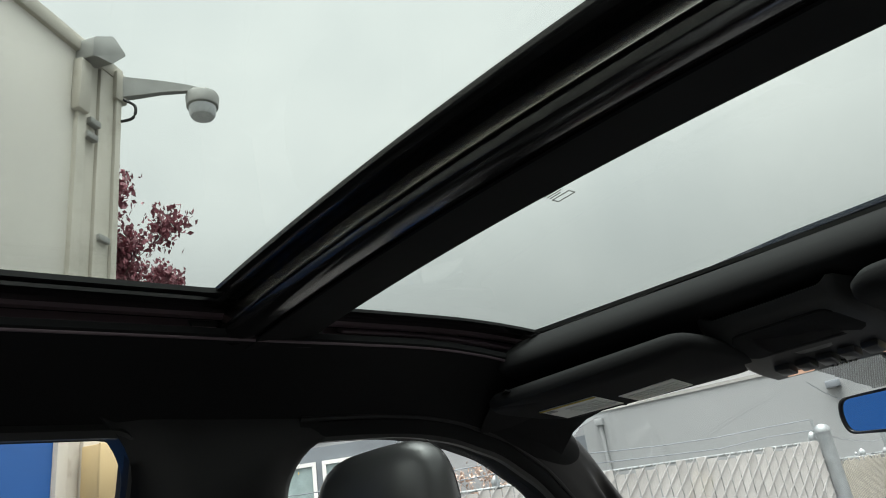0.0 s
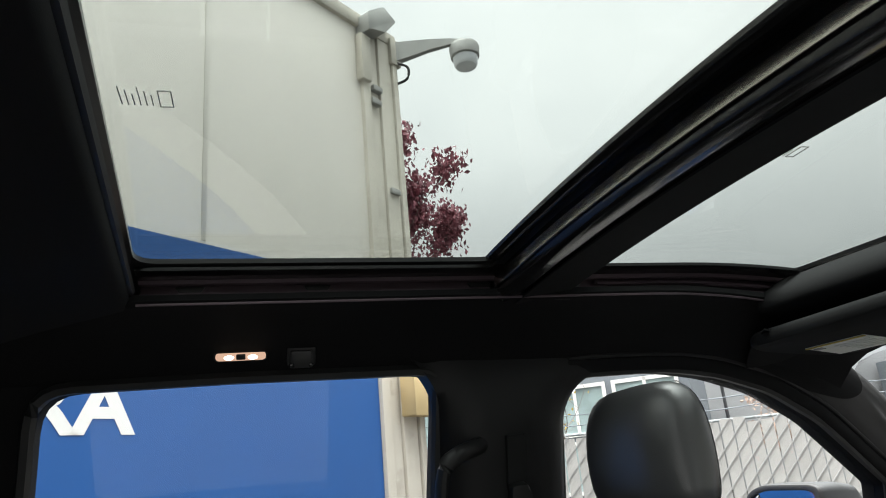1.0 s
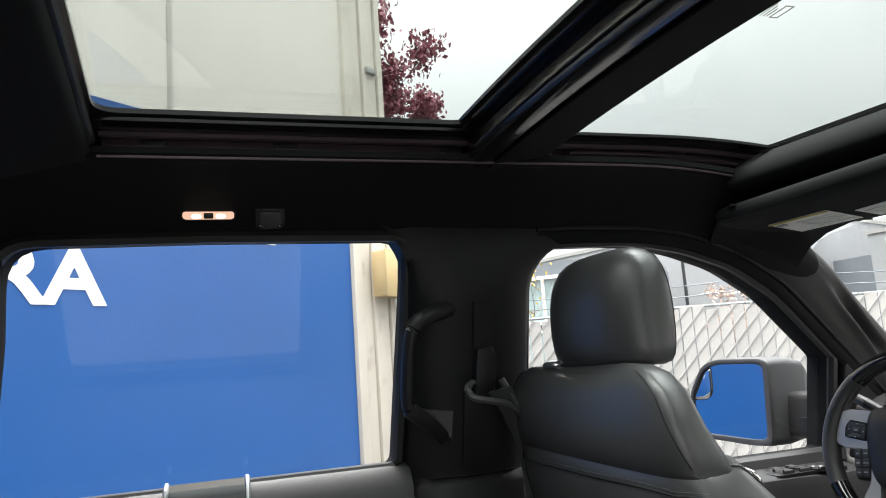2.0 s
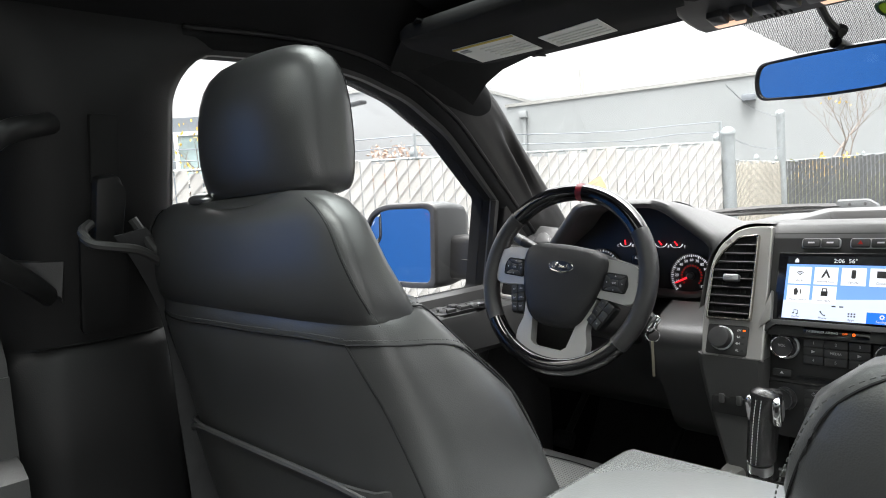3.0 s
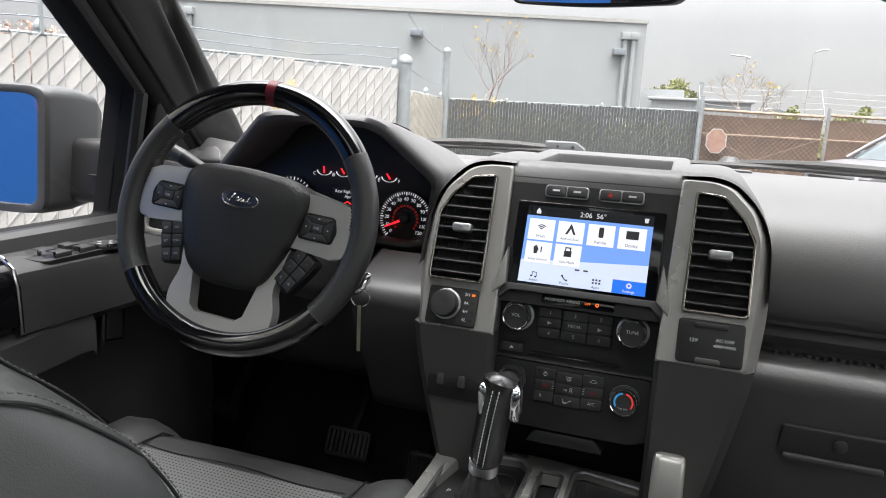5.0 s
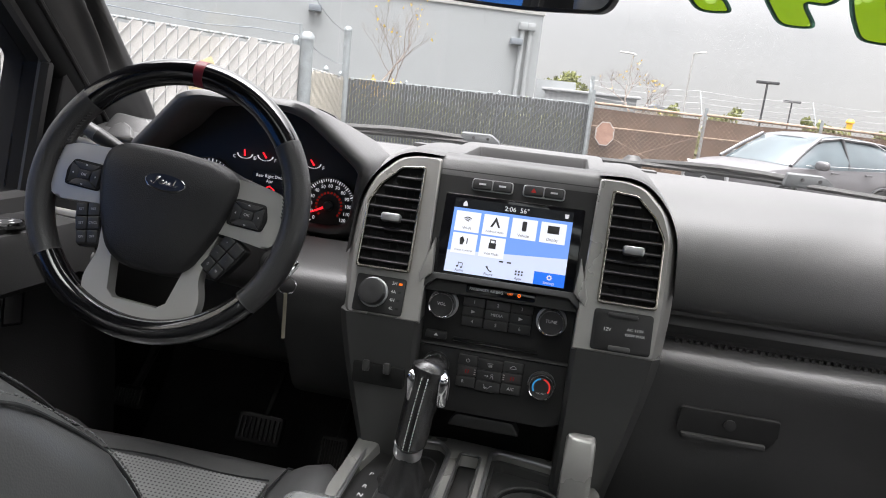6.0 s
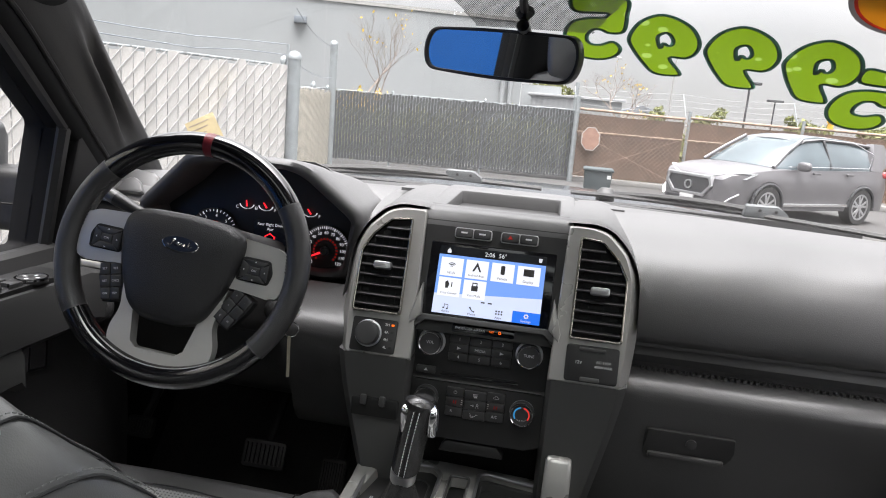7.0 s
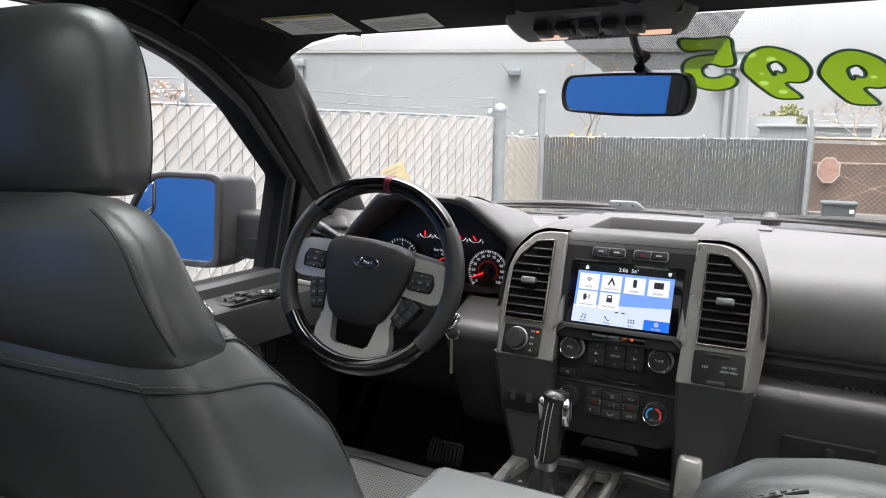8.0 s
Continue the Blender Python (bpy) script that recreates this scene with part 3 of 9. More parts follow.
def prepare_text(words, bold=0.0):
    obs = []
    for s in words:
        cu = bpy.data.curves.new("text", "FONT")
        cu.body, cu.size, cu.align_x, cu.align_y, cu.resolution_u, cu.offset = s, 1.0, "CENTER", "CENTER", 3, bold
        obs.append((s, new("text", cu)))
    dg = bpy.context.evaluated_depsgraph_get()
    for s, ob in obs:
        TEXTS[(s, bold)] = bpy.data.meshes.new_from_object(ob.evaluated_get(dg))
    for s, ob in obs:
        cu = ob.data
        bpy.data.objects.remove(ob)
        bpy.data.curves.remove(cu)


def words(s, size, m, lift=0.0004, bold=0.0, thick=0.0, mirror=False):
    """The text s, centred in the frame m, in letters of that size."""
    bm = bmesh.new()
    bm.from_mesh(TEXTS[(s, bold)])
    if thick:
        geo = bmesh.ops.extrude_face_region(bm, geom=bm.faces[:])
        bmesh.ops.translate(bm, verts=[g for g in geo["geom"] if isinstance(g, bmesh.types.BMVert)], vec=(0, 0, thick / size))
    bm.transform(m @ Matrix.Translation((0, 0, lift)) @ Matrix.Diagonal((-size if mirror else size, size, size, 1)))
    return bm


prepare_text(["VOL", "TUNE", "MEDIA", "12V", "AC 110V", "400W MAX", "2:06  56°", "PASSENGER AIRBAG", "OFF", "A/C", "MPH", "Wi-Fi", "Vehicle", "Display",
              "Voice Control", "Valet Mode", "Android Auto", "Preferences", "Audio", "Phone", "Apps", "Settings", "OK", "SET", "RES", "CNCL", "ON", "R", "P", "N", "D", "M",
              "2H", "4A", "4H", "4L", "+", "-", "AIRBAG", "Rear Right Door", "Ajar", "E", "F", "C", "H", "MAX", "STOP"] + [str(i) for i in range(1, 9)]
             + [str(i) for i in range(10, 150, 10)] + ["0"])
prepare_text(["RA"], 0.03)


# ---- outside: ground, lot, trailer, fences ----
ground = part("ground", sheet([[(-900, y, 0), (900, y, 0)] for y in (-900, 900)]), "asphalt")
tagged(ground, "grey asphalt of a dealer's lot", "ground", kind="structure")
kerb = part("kerb", bx(-30, 30, 18.7, 19.0, -0.02, 0.13, 0.02), "concrete")
tagged(kerb, "pale concrete kerb along the lot's edge", "kerb", kind="structure")

# the box trailer with its blue graphic, beside the truck
TC, TA = Vector((-4.2, 1.347, 0)), radians(38)
TN, TR = Vector((math.cos(TA), math.sin(TA), 0)), Vector((-math.sin(TA), math.cos(TA), 0))
FT = facing(TC, (0, 0, 1), TN)                    # x along the side (0 at its end), y up
trailer = thing("box_trailer", TC - TR * 4 - TN * 1.2, "tall white box trailer, blue lower side, white lettering", "trailer")


def slab(u0, u1, z0, z1, d0, d1, bev=0.0):
    return bx(u0, u1, z0, z1, d0, d1, bev, m=FT)


part("body", slab(-11.5, -0.04, 0.30, 5.08, -2.45, 0.0, 0.02), "white_panel", trailer)
part("roof_edge", slab(-11.5, 0.0, 5.04, 5.16, -2.47, 0.035, 0.012), "cream_rail", trailer)
for u in (-1.75, -3.1, -4.45, -5.8):
    part("panel_seam", slab(u - 0.015, u + 0.015, 3.0, 5.04, 0.0, 0.006, 0.002), "white_panel", trailer)
part("blue_graphic", slab(-11.4, -0.43, 0.45, 2.98, -0.002, 0.006), "blue_paint", trailer, "glossy blue painted lower side")
for u0, u1, d in ((-0.425, -0.345, 0.035), (-0.335, -0.235, 0.012), (-0.225, -0.085, 0.028), (-0.075, -0.02, 0.045)):
    part("corner_rail", slab(u0, u1, 0.30, 5.04, -0.05, d, 0.006), "cream_rail", trailer)
part("rail_cover", slab(-0.46, -0.36, 4.56, 4.96, 0.0, 0.07, 0.008), "cream_rail", trailer)
for u, z in ((-0.28, 4.52), (-0.30, 4.40), (-0.15, 3.7), (-0.28, 2.72)):
    part("clamp", slab(u - 0.05, u + 0.05, z, z + 0.045, 0.0, 0.055, 0.005), "grey_metal", trailer)
part("lettering", words("RA", 0.30, FT @ Matrix.Translation((-2.353, 2.104, 0)) @ Matrix.Diagonal((1.3, 1.15, 1, 1)), 0.007, 0.03, 0.002), "white_vinyl", trailer, "bold white letters")
for i in range(4):
    part("writing_bar", slab(-1.62 + i * 0.145, -1.505 + i * 0.145, 2.365, 2.60, 0.006, 0.009), "white_vinyl", trailer, "white bar of writing")
flood = prism(round_poly([(-0.44, 4.955), (-0.40, 4.98), (-0.25, 5.02), (-0.11, 5.19), (-0.25, 5.26), (-0.44, 5.12)], 0.015), 0.0, 0.14, FT, 0.01)
part("flood_lamp", flood, "grey_metal", trailer, "weathered square flood lamp")

box_ = thing("utility_box", FT @ Vector((-0.05, 2.075, 0.1)), "tan steel electrical box on the trailer's corner", "electrical box")
part("case", slab(-0.262, 0.15, 2.08, 2.39, 0.046, 0.16, 0.008), "tan_box", box_)
part("lid", slab(-0.268, 0.155, 2.075, 2.395, 0.16, 0.178, 0.005), "tan_box", box_)
part("back_plate", slab(-0.20, 0.10, 2.12, 2.36, -0.05, 0.046, 0.004), "grey_metal", box_)
conduit = thing("conduit", FT @ Vector((0.03, 0, 0.06)), "grey electrical conduit under the tan box", "conduit")
part("pipe", tube([FT @ Vector((0.03, 0.0, 0.08)), FT @ Vector((0.03, 2.08, 0.08))], 0.024, 10), "cream_rail", conduit)
part("joint", tube([FT @ Vector((0.03, 1.80, 0.08)), FT @ Vector((0.03, 1.88, 0.08))], 0.034, 10), "grey_metal", conduit)
part("elbow", tube(smooth_path([FT @ Vector((0.03, 1.95, 0.08)), FT @ Vector((0.10, 1.90, 0.08)), FT @ Vector((0.20, 1.91, 0.06))]), 0.02, 8), "grey_metal", conduit)

LQ = Vector((-4.12, 1.94, 0))                     # foot of the lamp head's axis
LP = FT @ Vector((-0.03, 4.99, 0.02))
lamp = thing("yard_lamp", LP, "grey arm-mounted yard lamp with a glass refractor", "street lamp")
part("wall_plate", slab(-0.10, 0.02, 4.86, 5.10, -0.04, 0.06, 0.008), "cream_rail", lamp)
la = (LQ - Vector((LP.x, LP.y, 0)))
ld = la.normalized()
lw = Vector((-ld.y, ld.x, 0))
rows = []
for k, z, w, h in ((0.0, 4.985, 0.035, 0.09), (0.2, 5.02, 0.032, 0.075), (0.5, 5.075, 0.026, 0.05), (0.8, 5.115, 0.022, 0.028), (1.0, 5.12, 0.02, 0.022)):
    c = Vector((LP.x, LP.y, 0)) + la * k
    rows.append([c + lw * (sx_ * w) + Vector((0, 0, z + sz_ * h)) for sx_, sz_ in ((-1, -1), (1, -1), (1, 1), (-1, 1))])
part("arm", loft(rows), "grey_metal", lamp)
FL = Matrix.Translation((LQ.x, LQ.y, 4.885))
part("housing", lathe([(0.02, 0.245), (0.045, 0.24), (0.055, 0.21), (0.118, 0.20), (0.128, 0.175), (0.120, 0.09), (0.108, 0.08)], FL), "grey_metal", lamp)
part("refractor", lathe([(0.106, 0.09), (0.098, 0.02), (0.085, 0.0), (0.03, -0.005)], FL), "white_lens", lamp, "ribbed clear glass refractor")
part("cable", tube(smooth_path([LP + Vector((0.02, 0.02, -0.10)), LP + Vector((0.06, 0.10, -0.16)), LP + Vector((0.05, 0.09, -0.26)), LP + Vector((0.0, 0.0, -0.29))]), 0.011, 8), "rubber", lamp)


def leaf_cloud(rng, centres, count, size, flat=0.6):
    """Many small leaves, scattered round the given centres."""
    verts, faces = [], []
    for _ in range(count):
        c, r = centres[rng.randrange(len(centres))]
        d = Vector((rng.gauss(0, 1), rng.gauss(0, 1), rng.gauss(0, 1))) * r * 0.5
        p = Vector(c) + d
        e = Euler((rng.uniform(0, 6.3), rng.uniform(0, 6.3), rng.uniform(0, 6.3))).to_matrix()
        s = size * rng.uniform(0.6, 1.3)
        k = len(verts)
        for q in ((-s, 0, 0), (0, -s * flat, s * 0.2), (s, 0, 0), (0, s * flat, s * 0.2)):
            verts.append(p + e @ Vector(q))
        faces.append((k, k + 1, k + 2, k + 3))
    return verts, faces


def tree(name, at, height, spread, leaf, count, size, label, seed, first=0.3, trunk_r=0.09, depth=4, kids=3, limb_n=9):
    """A tapered trunk with forking limbs; leaves gather round the twigs."""
    rng = random.Random(seed)
    t = thing(name, at, label, "tree")
    limbs, tips = [], []

    def grow(p, d, length, r, level):
        pts, q, dd = [p], p, d
        for _ in range(3):
            dd = (dd + Vector((rng.uniform(-1, 1), rng.uniform(-1, 1), rng.uniform(-0.3, 0.5))) * 0.16).normalized()
            q = q + dd * length / 3
            pts.append(q)
        limbs.append((pts, [r, r * 0.85, r * 0.7, r * 0.55]))
        if level >= 2:
            tips.extend((x, length * 0.55) for x in pts[1:])
        if level < depth:
            for _ in range(kids):
                a = Vector((rng.uniform(-1, 1), rng.uniform(-1, 1), rng.uniform(-0.1, 0.8))).normalized()
                grow(pts[rng.choice((2, 3, 3))], (dd * 0.55 + a * spread).normalized(), length * rng.uniform(0.55, 0.75), r * 0.5, level + 1)
    grow(Vector(at), Vector((0, 0, 1)), height * 0.42, trunk_r, 0)
    part("trunk", tube(limbs[0][0], limbs[0][1], 8), "bark", t)
    vs, fs = [], []
    for pts, rr in limbs[1:]:
        for a, b, ra, rb in zip(pts, pts[1:], rr, rr[1:]):
            d = (b - a).normalized()
            s = d.cross(Vector((0.3, 0.2, 1))).normalized()
            w = s.cross(d)
            k = len(vs)
            for p, r in ((a, ra), (b, rb)):
                vs += [p + s * r, p + (w * 0.87 - s * 0.5) * r, p - (w * 0.87 + s * 0.5) * r]
            fs += [(k, k + 1, k + 4, k + 3), (k + 1, k + 2, k + 5, k + 4), (k + 2, k, k + 3, k + 5)]
    me = bpy.data.meshes.new("limbs")
    me.from_pydata(vs, [], fs)
    me.materials.append(M["bark"])
    hang(new("limbs", me), t)
    if count:
        v, f = leaf_cloud(rng, tips, count, size)
        me = bpy.data.meshes.new("crown")
        me.from_pydata(v, [], f)
        me.materials.append(M[leaf])
        hang(new("crown", me), t)
    return t


tree("plum_tree", (-14.0, 2.1, 0), 8.0, 0.32, "red_leaf", 22000, 0.06, "dark red leafed ornamental plum tree behind the trailer", 5, depth=5)

# the white slatted fence
FA, FB, FC = Vector((-2.30, 6.30, 0)), Vector((-4.60, 1.24, 0)), Vector((-3.45, 10.8, 0))


def chain_fence(name, a, b, top, pitch, slat, label, gap=0.006, mesh_step=0.088, post_every=2.4, post_r=0.03, slat_lift=0.05, side=-1, wire="wire", mesh_r=0.0014):
    """Chain link with slats pushed through it: slats, posts, rail and the wire's diagonals."""
    t = thing(name, a, label, "fence")
    d = (b - a)
    length = d.length
    d.normalize()
    nrm = Vector((-d.y, d.x, 0)) * side
    up = Vector((0, 0, 1))
    base = None
    n = int(length / pitch)
    rng = random.Random(n)
    w = pitch - gap
    bm = prism(round_poly([(-w / 2, slat_lift), (w / 2, slat_lift), (w / 2, top - 0.03), (-w / 2, top - 0.03)], 0.008, 2), -0.004, 0.004, facing((0, 0, 0), up, nrm))
    me = to_mesh("slat", bm, slat)
    for i in range(n):
        o = hang(new("slat", me), t)
        p = a + d * (pitch * (i + 0.5))
        o.matrix_basis = Matrix.Translation((p.x, p.y, rng.uniform(-0.03, 0.02))) @ Matrix.Rotation(rng.uniform(-0.03, 0.03), 4, "Z")
    posts = max(1, round(length / post_every))
    for i in range(posts + 1):
        p = a + d * (length * i / posts) - nrm * 0.045
        part("post", tube([p, p + up * (top + 0.02)], post_r, 10), "galvanised", t)
        part("post_cap", lathe([(post_r * 1.15, 0), (post_r * 1.15, 0.02), (post_r * 0.6, 0.045), (0.004, 0.055)], Matrix.Translation(p + up * (top + 0.01)), 10), "galvanised", t)
    part("top_rail", tube([a + up * (top - 0.02) - nrm * 0.02, b + up * (top - 0.02) - nrm * 0.02], 0.010, 8), "galvanised", t)
    vs, fs = [], []
    hgt = top - 0.04
    for sgn in (1, -1):
        s = -hgt
        while s < length + hgt:
            u0, u1 = max(0, s), min(length, s + hgt * 0.9)
            if u1 > u0 + 0.02:
                z0, z1 = (u0 - s) / 0.9, (u1 - s) / 0.9
                if sgn < 0:
                    z0, z1 = hgt - z0, hgt - z1
                off = nrm * (-0.0075 * sgn)
                p, q = a + d * u0 + up * (z0 + 0.03) + off, a + d * u1 + up * (z1 + 0.03) + off
                e = (q - p).normalized()
                s1 = e.cross(nrm).normalized() * mesh_r
                s2 = nrm * mesh_r
                k = len(vs)
                for c in (p, q):
                    vs += [c - s1 - s2, c + s1 - s2, c + s1 + s2, c - s1 + s2]
                fs += [(k + i, k + (i + 1) % 4, k + 4 + (i + 1) % 4, k + 4 + i) for i in range(4)]
            s += mesh_step
    me = bpy.data.meshes.new("wire_mesh")
    me.from_pydata(vs, [], fs)
    me.materials.append(M[wire])
    o = hang(new("wire_mesh", me), t)
    tagged(o, "galvanised chain link wire", kind="stuff")
    return t


def barbed(name, a, b, heights, label, span=2.4, lean=(0, 0, 0), arm=True, z0=1.85, r=0.0035, mt="wire"):
    """Strands of barbed wire on raked arms."""
    t = thing(name, a + Vector((0, 0, z0)), label, "barbed wire")
    d = b - a
    n = max(1, round(d.length / span))
    lean = Vector(lean)
    rng = random.Random(int(d.length * 10))
    if arm:
        for i in range(n + 1):
            p = a + d * (i / n) + Vector((0, 0, z0))
            part("arm", tube([p, p + lean + Vector((0, 0, heights[-1] - z0))], 0.012, 6), "galvanised", t)
    for j, z in enumerate(heights):
        f = (j + 1) / len(heights)
        pts = []
        for i in range(n * 6 + 1):
            u = i / (n * 6)
            sag = -0.05 * math.sin(math.pi * ((u * n) % 1.0)) + rng.uniform(-0.012, 0.012)
            pts.append(a + d * u + lean * f + Vector((0, 0, z + sag)))
        part("strand", tube(pts, r, 4), mt, t)
    return t


chain_fence("slatted_fence", FA, FB, 1.90, 0.089, "slat_white", "chain link fence with white plastic privacy slats", side=1, gap=0.010, mesh_r=0.0032, mesh_step=0.108, wire="wire_pale")
barbed("barbed_wire", FA, FB, (1.98, 2.06), "sagging barbed wire above the white fence", z0=1.88, r=0.0035, mt="slate")
chain_fence("slatted_gate", FA + Vector((0.02, 0.1, 0)), FC, 1.74, 0.105, "slat_cream", "chain link gate with cream privacy slats", gap=0.045, side=-1)
gp = thing("gate_post", FA + Vector((0.05, 0.03, 0)), "thick pale galvanised gate post with a domed cap", "post")
part("pole", tube([FA + Vector((0.05, 0.03, 0)), FA + Vector((0.05, 0.03, 1.95))], 0.055, 14), "galvanised", gp)
part("cap", lathe([(0.062, 0), (0.062, 0.03), (0.04, 0.06), (0.005, 0.07)], Matrix.Translation(FA + Vector((0.05, 0.03, 1.94))), 14), "galvanised", gp)
gp2 = copy_thing(gp, Matrix.Translation(FC + Vector((0.02, 0, 0.45))))
tagged(gp2, "tall weathered steel post with wire ties", "post")
barbed("barbed_wire", FA + Vector((0.05, 0.03, 0)), FC, (1.92, 2.35), "sagging wire between two fence posts", arm=False, span=5, mt="slate")

# black slatted fence, gate and brown screened fence across the far side
BA, BB, BC = Vector((-11.0, 16.2, 0)), Vector((0.35, 18.6, 0)), Vector((22.0, 20.4, 0))
chain_fence("black_fence", BB, BA, 1.82, 0.075, "slat_black", "chain link fence with black privacy slats", gap=0.009, mesh_step=0.2, side=1, wire="slate", mesh_r=0.003, slat_lift=0.12)
brown = thing("screened_fence", BB, "brown windscreen mesh on a rusty chain link fence", "fence")
d_ = (BC - BB).normalized()
n_ = Vector((d_.y, -d_.x, 0))
for i in range(8):
    p, q = BB + d_ * (2.75 * i + 0.05), BB + d_ * (2.75 * i + 2.70)
    part("screen_panel", prism([(0, 0.16), (2.65, 0.16), (2.65, 1.72), (1.3, 1.70), (0, 1.73)], -0.01, 0.01, facing(p - n_ * 0.05, (0, 0, 1), n_)), "brown_screen", brown)
    part("post", tube([p, p + Vector((0, 0, 2.0))], 0.04, 10), "galvanised", brown)
    part("mid_rail", tube([p + Vector((0, 0, 1.28)) + n_ * 0.02, q + Vector((0, 0, 1.28)) + n_ * 0.02], 0.022, 8), "rust", brown)
    part("top_rail", tube([p + Vector((0, 0, 1.84)), q + Vector((0, 0, 1.80))], 0.035, 8), "rust", brown)
part("brace", tube([BB + Vector((0.1, 0, 1.25)) + n_ * 0.03, BB + d_ * 2.6 + Vector((0, 0, 0.2)) + n_ * 0.03], 0.008, 6), "rust", brown)
part("brace", tube([BB + Vector((0.1, 0, 0.2)) + n_ * 0.03, BB + d_ * 2.6 + Vector((0, 0, 1.25)) + n_ * 0.03], 0.008, 6), "rust", brown)
vs, fs = [], []
for sgn in (1, -1):
    for i in range(-14, 190):
        s = i * 0.115
        u0, u1 = max(0, s), min(21.7, s + 1.65)
        if u1 > u0:
            z0, z1 = (u0 - s), (u1 - s)
            if sgn < 0:
                z0, z1 = 1.65 - z0, 1.65 - z1
            p, q = BB + d_ * u0 + Vector((0, 0, z0 + 0.13)) + n_ * 0.04, BB + d_ * u1 + Vector((0, 0, z1 + 0.13)) + n_ * 0.04
            k = len(vs)
            vs += [p - Vector((0, 0, 0.006)), p + Vector((0, 0, 0.006)), q + Vector((0, 0, 0.006)), q - Vector((0, 0, 0.006))]
            fs.append((k, k + 1, k + 2, k + 3))
me = bpy.data.meshes.new("wire_mesh")
me.from_pydata(vs, [], fs)
me.materials.append(M["rust"])
tagged(hang(new("wire_mesh", me), brown), "rusty chain link wire", kind="stuff")
barbed("barbed_wire", BB, BC, (1.98, 2.12, 2.26, 2.40), "barbed wire strands on raked arms above the brown fence", span=2.75, lean=(-0.1, 0.3, 0), z0=1.8, r=0.0045)
ep = thing("end_post", BB, "weathered steel end post of the far fence", "post")
part("pole", tube([BB + n_ * 0.1, BB + n_ * 0.1 + Vector((0, 0, 2.15))], 0.055, 12), "galvanised", ep)
ep2 = copy_thing(ep, Matrix.Translation(BB + Vector((-0.05, 0.6, 0.35))))
sign = thing("octagonal_sign", BB + d_ * 0.45 + n_ * 0.12, "faded red octagonal sign wired to the brown fence", "sign")
FS = facing(BB + d_ * 0.42 + n_ * 0.12 + Vector((0, 0, 1.12)), (0, 0, 1), n_)
part("plate", prism([(0.250 * math.cos(radians(22.5 + 45 * i)), 0.315 * math.sin(radians(22.5 + 45 * i))) for i in range(8)], 0, 0.01, FS), "sign_white", sign)
part("face", prism([(0.230 * math.cos(radians(22.5 + 45 * i)), 0.290 * math.sin(radians(22.5 + 45 * i))) for i in range(8)], 0.01, 0.014, FS), "sign_face", sign)
part("sign_words", words("STOP", 0.19, FS, 0.0145), "sign_white", sign, "faded white lettering")
part("writing_bar", prism([(-0.19, -0.08), (0.19, -0.08), (0.19, 0.08), (-0.19, 0.08)], 0.014, 0.018, FS), "sign_face", sign, "faded bar of writing")
ub = thing("litter_bin", (0.75, 16.3, 0), "dark green plastic bin by the fence", "bin")
part("body", prism(round_poly([(-0.27, 0), (0.27, 0), (0.30, 0.50), (-0.30, 0.50)], 0.04), -0.25, 0.25, facing((0.95, 16.3, 0), (0, 0, 1), (0, -1, 0)), 0.02), "bin_green", ub)
part("lid", bx(0.62, 1.28, 16.0, 16.6, 0.50, 0.57, 0.03), "bin_green", ub)
part("writing_bar", bx(1.14, 1.22, 16.04, 16.05, 0.36, 0.44), "mark", ub, "white sticker")
notice = thing("notice", BB + d_ * 8.2 + n_ * 0.08, "white notice board on the brown fence", "sign")
part("plate", prism(round_poly([(-0.2, 0), (0.2, 0), (0.2, 0.5), (-0.2, 0.5)], 0.03), 0, 0.01, facing(BB + d_ * 8.0 + n_ * 0.08 + Vector((0, 0, 1.05)), (0, 0, 1), n_)), "sign_white", notice)
hydrant = thing("yellow_marker", BB + d_ * 6.2, "small yellow marker on the fence", "marker")
part("body", lathe([(0.07, 0), (0.07, 0.15), (0.1, 0.17), (0.1, 0.2), (0.05, 0.26)], Matrix.Translation(BB + d_ * 6.2 + Vector((0, 0.05, 1.84))), 10), "amber", hydrant)

# hedge and shrubs behind the black fence
rng = random.Random(3)
v, f = leaf_cloud(rng, [((-7.5 + 0.38 * i, 19.0 + 0.2 * i * 0.3, 0.50 + 0.35 * rng.random()), 0.62) for i in range(30)], 16000, 0.085)
me = bpy.data.meshes.new("hedge")
me.from_pydata(v, [], f)
me.materials.append(M["green_leaf"])
tagged(new("hedge", me), "low green hedge behind the black fence", "hedge", kind="stuff")


# ---- outside: buildings ----
def wall_frame(a, b):
    """Frame on a wall from a to b, facing the lot."""
    d = (Vector(b) - Vector(a)).normalized()
    return facing(a, (0, 0, 1), (d.y, -d.x, 0)), (Vector(b) - Vector(a)).length


def rect(x0, x1, y0, y1):
    return [(x0, y0), (x1, y0), (x1, y1), (x0, y1)]


wh = thing("warehouse", (-10, 30, 0), "long pale grey tilt-up concrete warehouse", "building")
FW, LW = wall_frame((-18.1, 22.1, 0), (-1.7, 27.65, 0))
part("wall", prism(rect(0, LW, 0, 5.0), -14, 0, FW), "grey_wall", wh)
part("parapet", prism(rect(-0.05, LW + 0.05, 4.9, 5.02), -14.1, 0.05, FW), "grey_metal", wh)
for u in (0.45, 5.6, 9.9, 13.6):
    part("panel_joint", prism(rect(u - 0.02, u + 0.02, 0, 4.88), 0, 0.006, FW), "grey_wall_dark", wh)
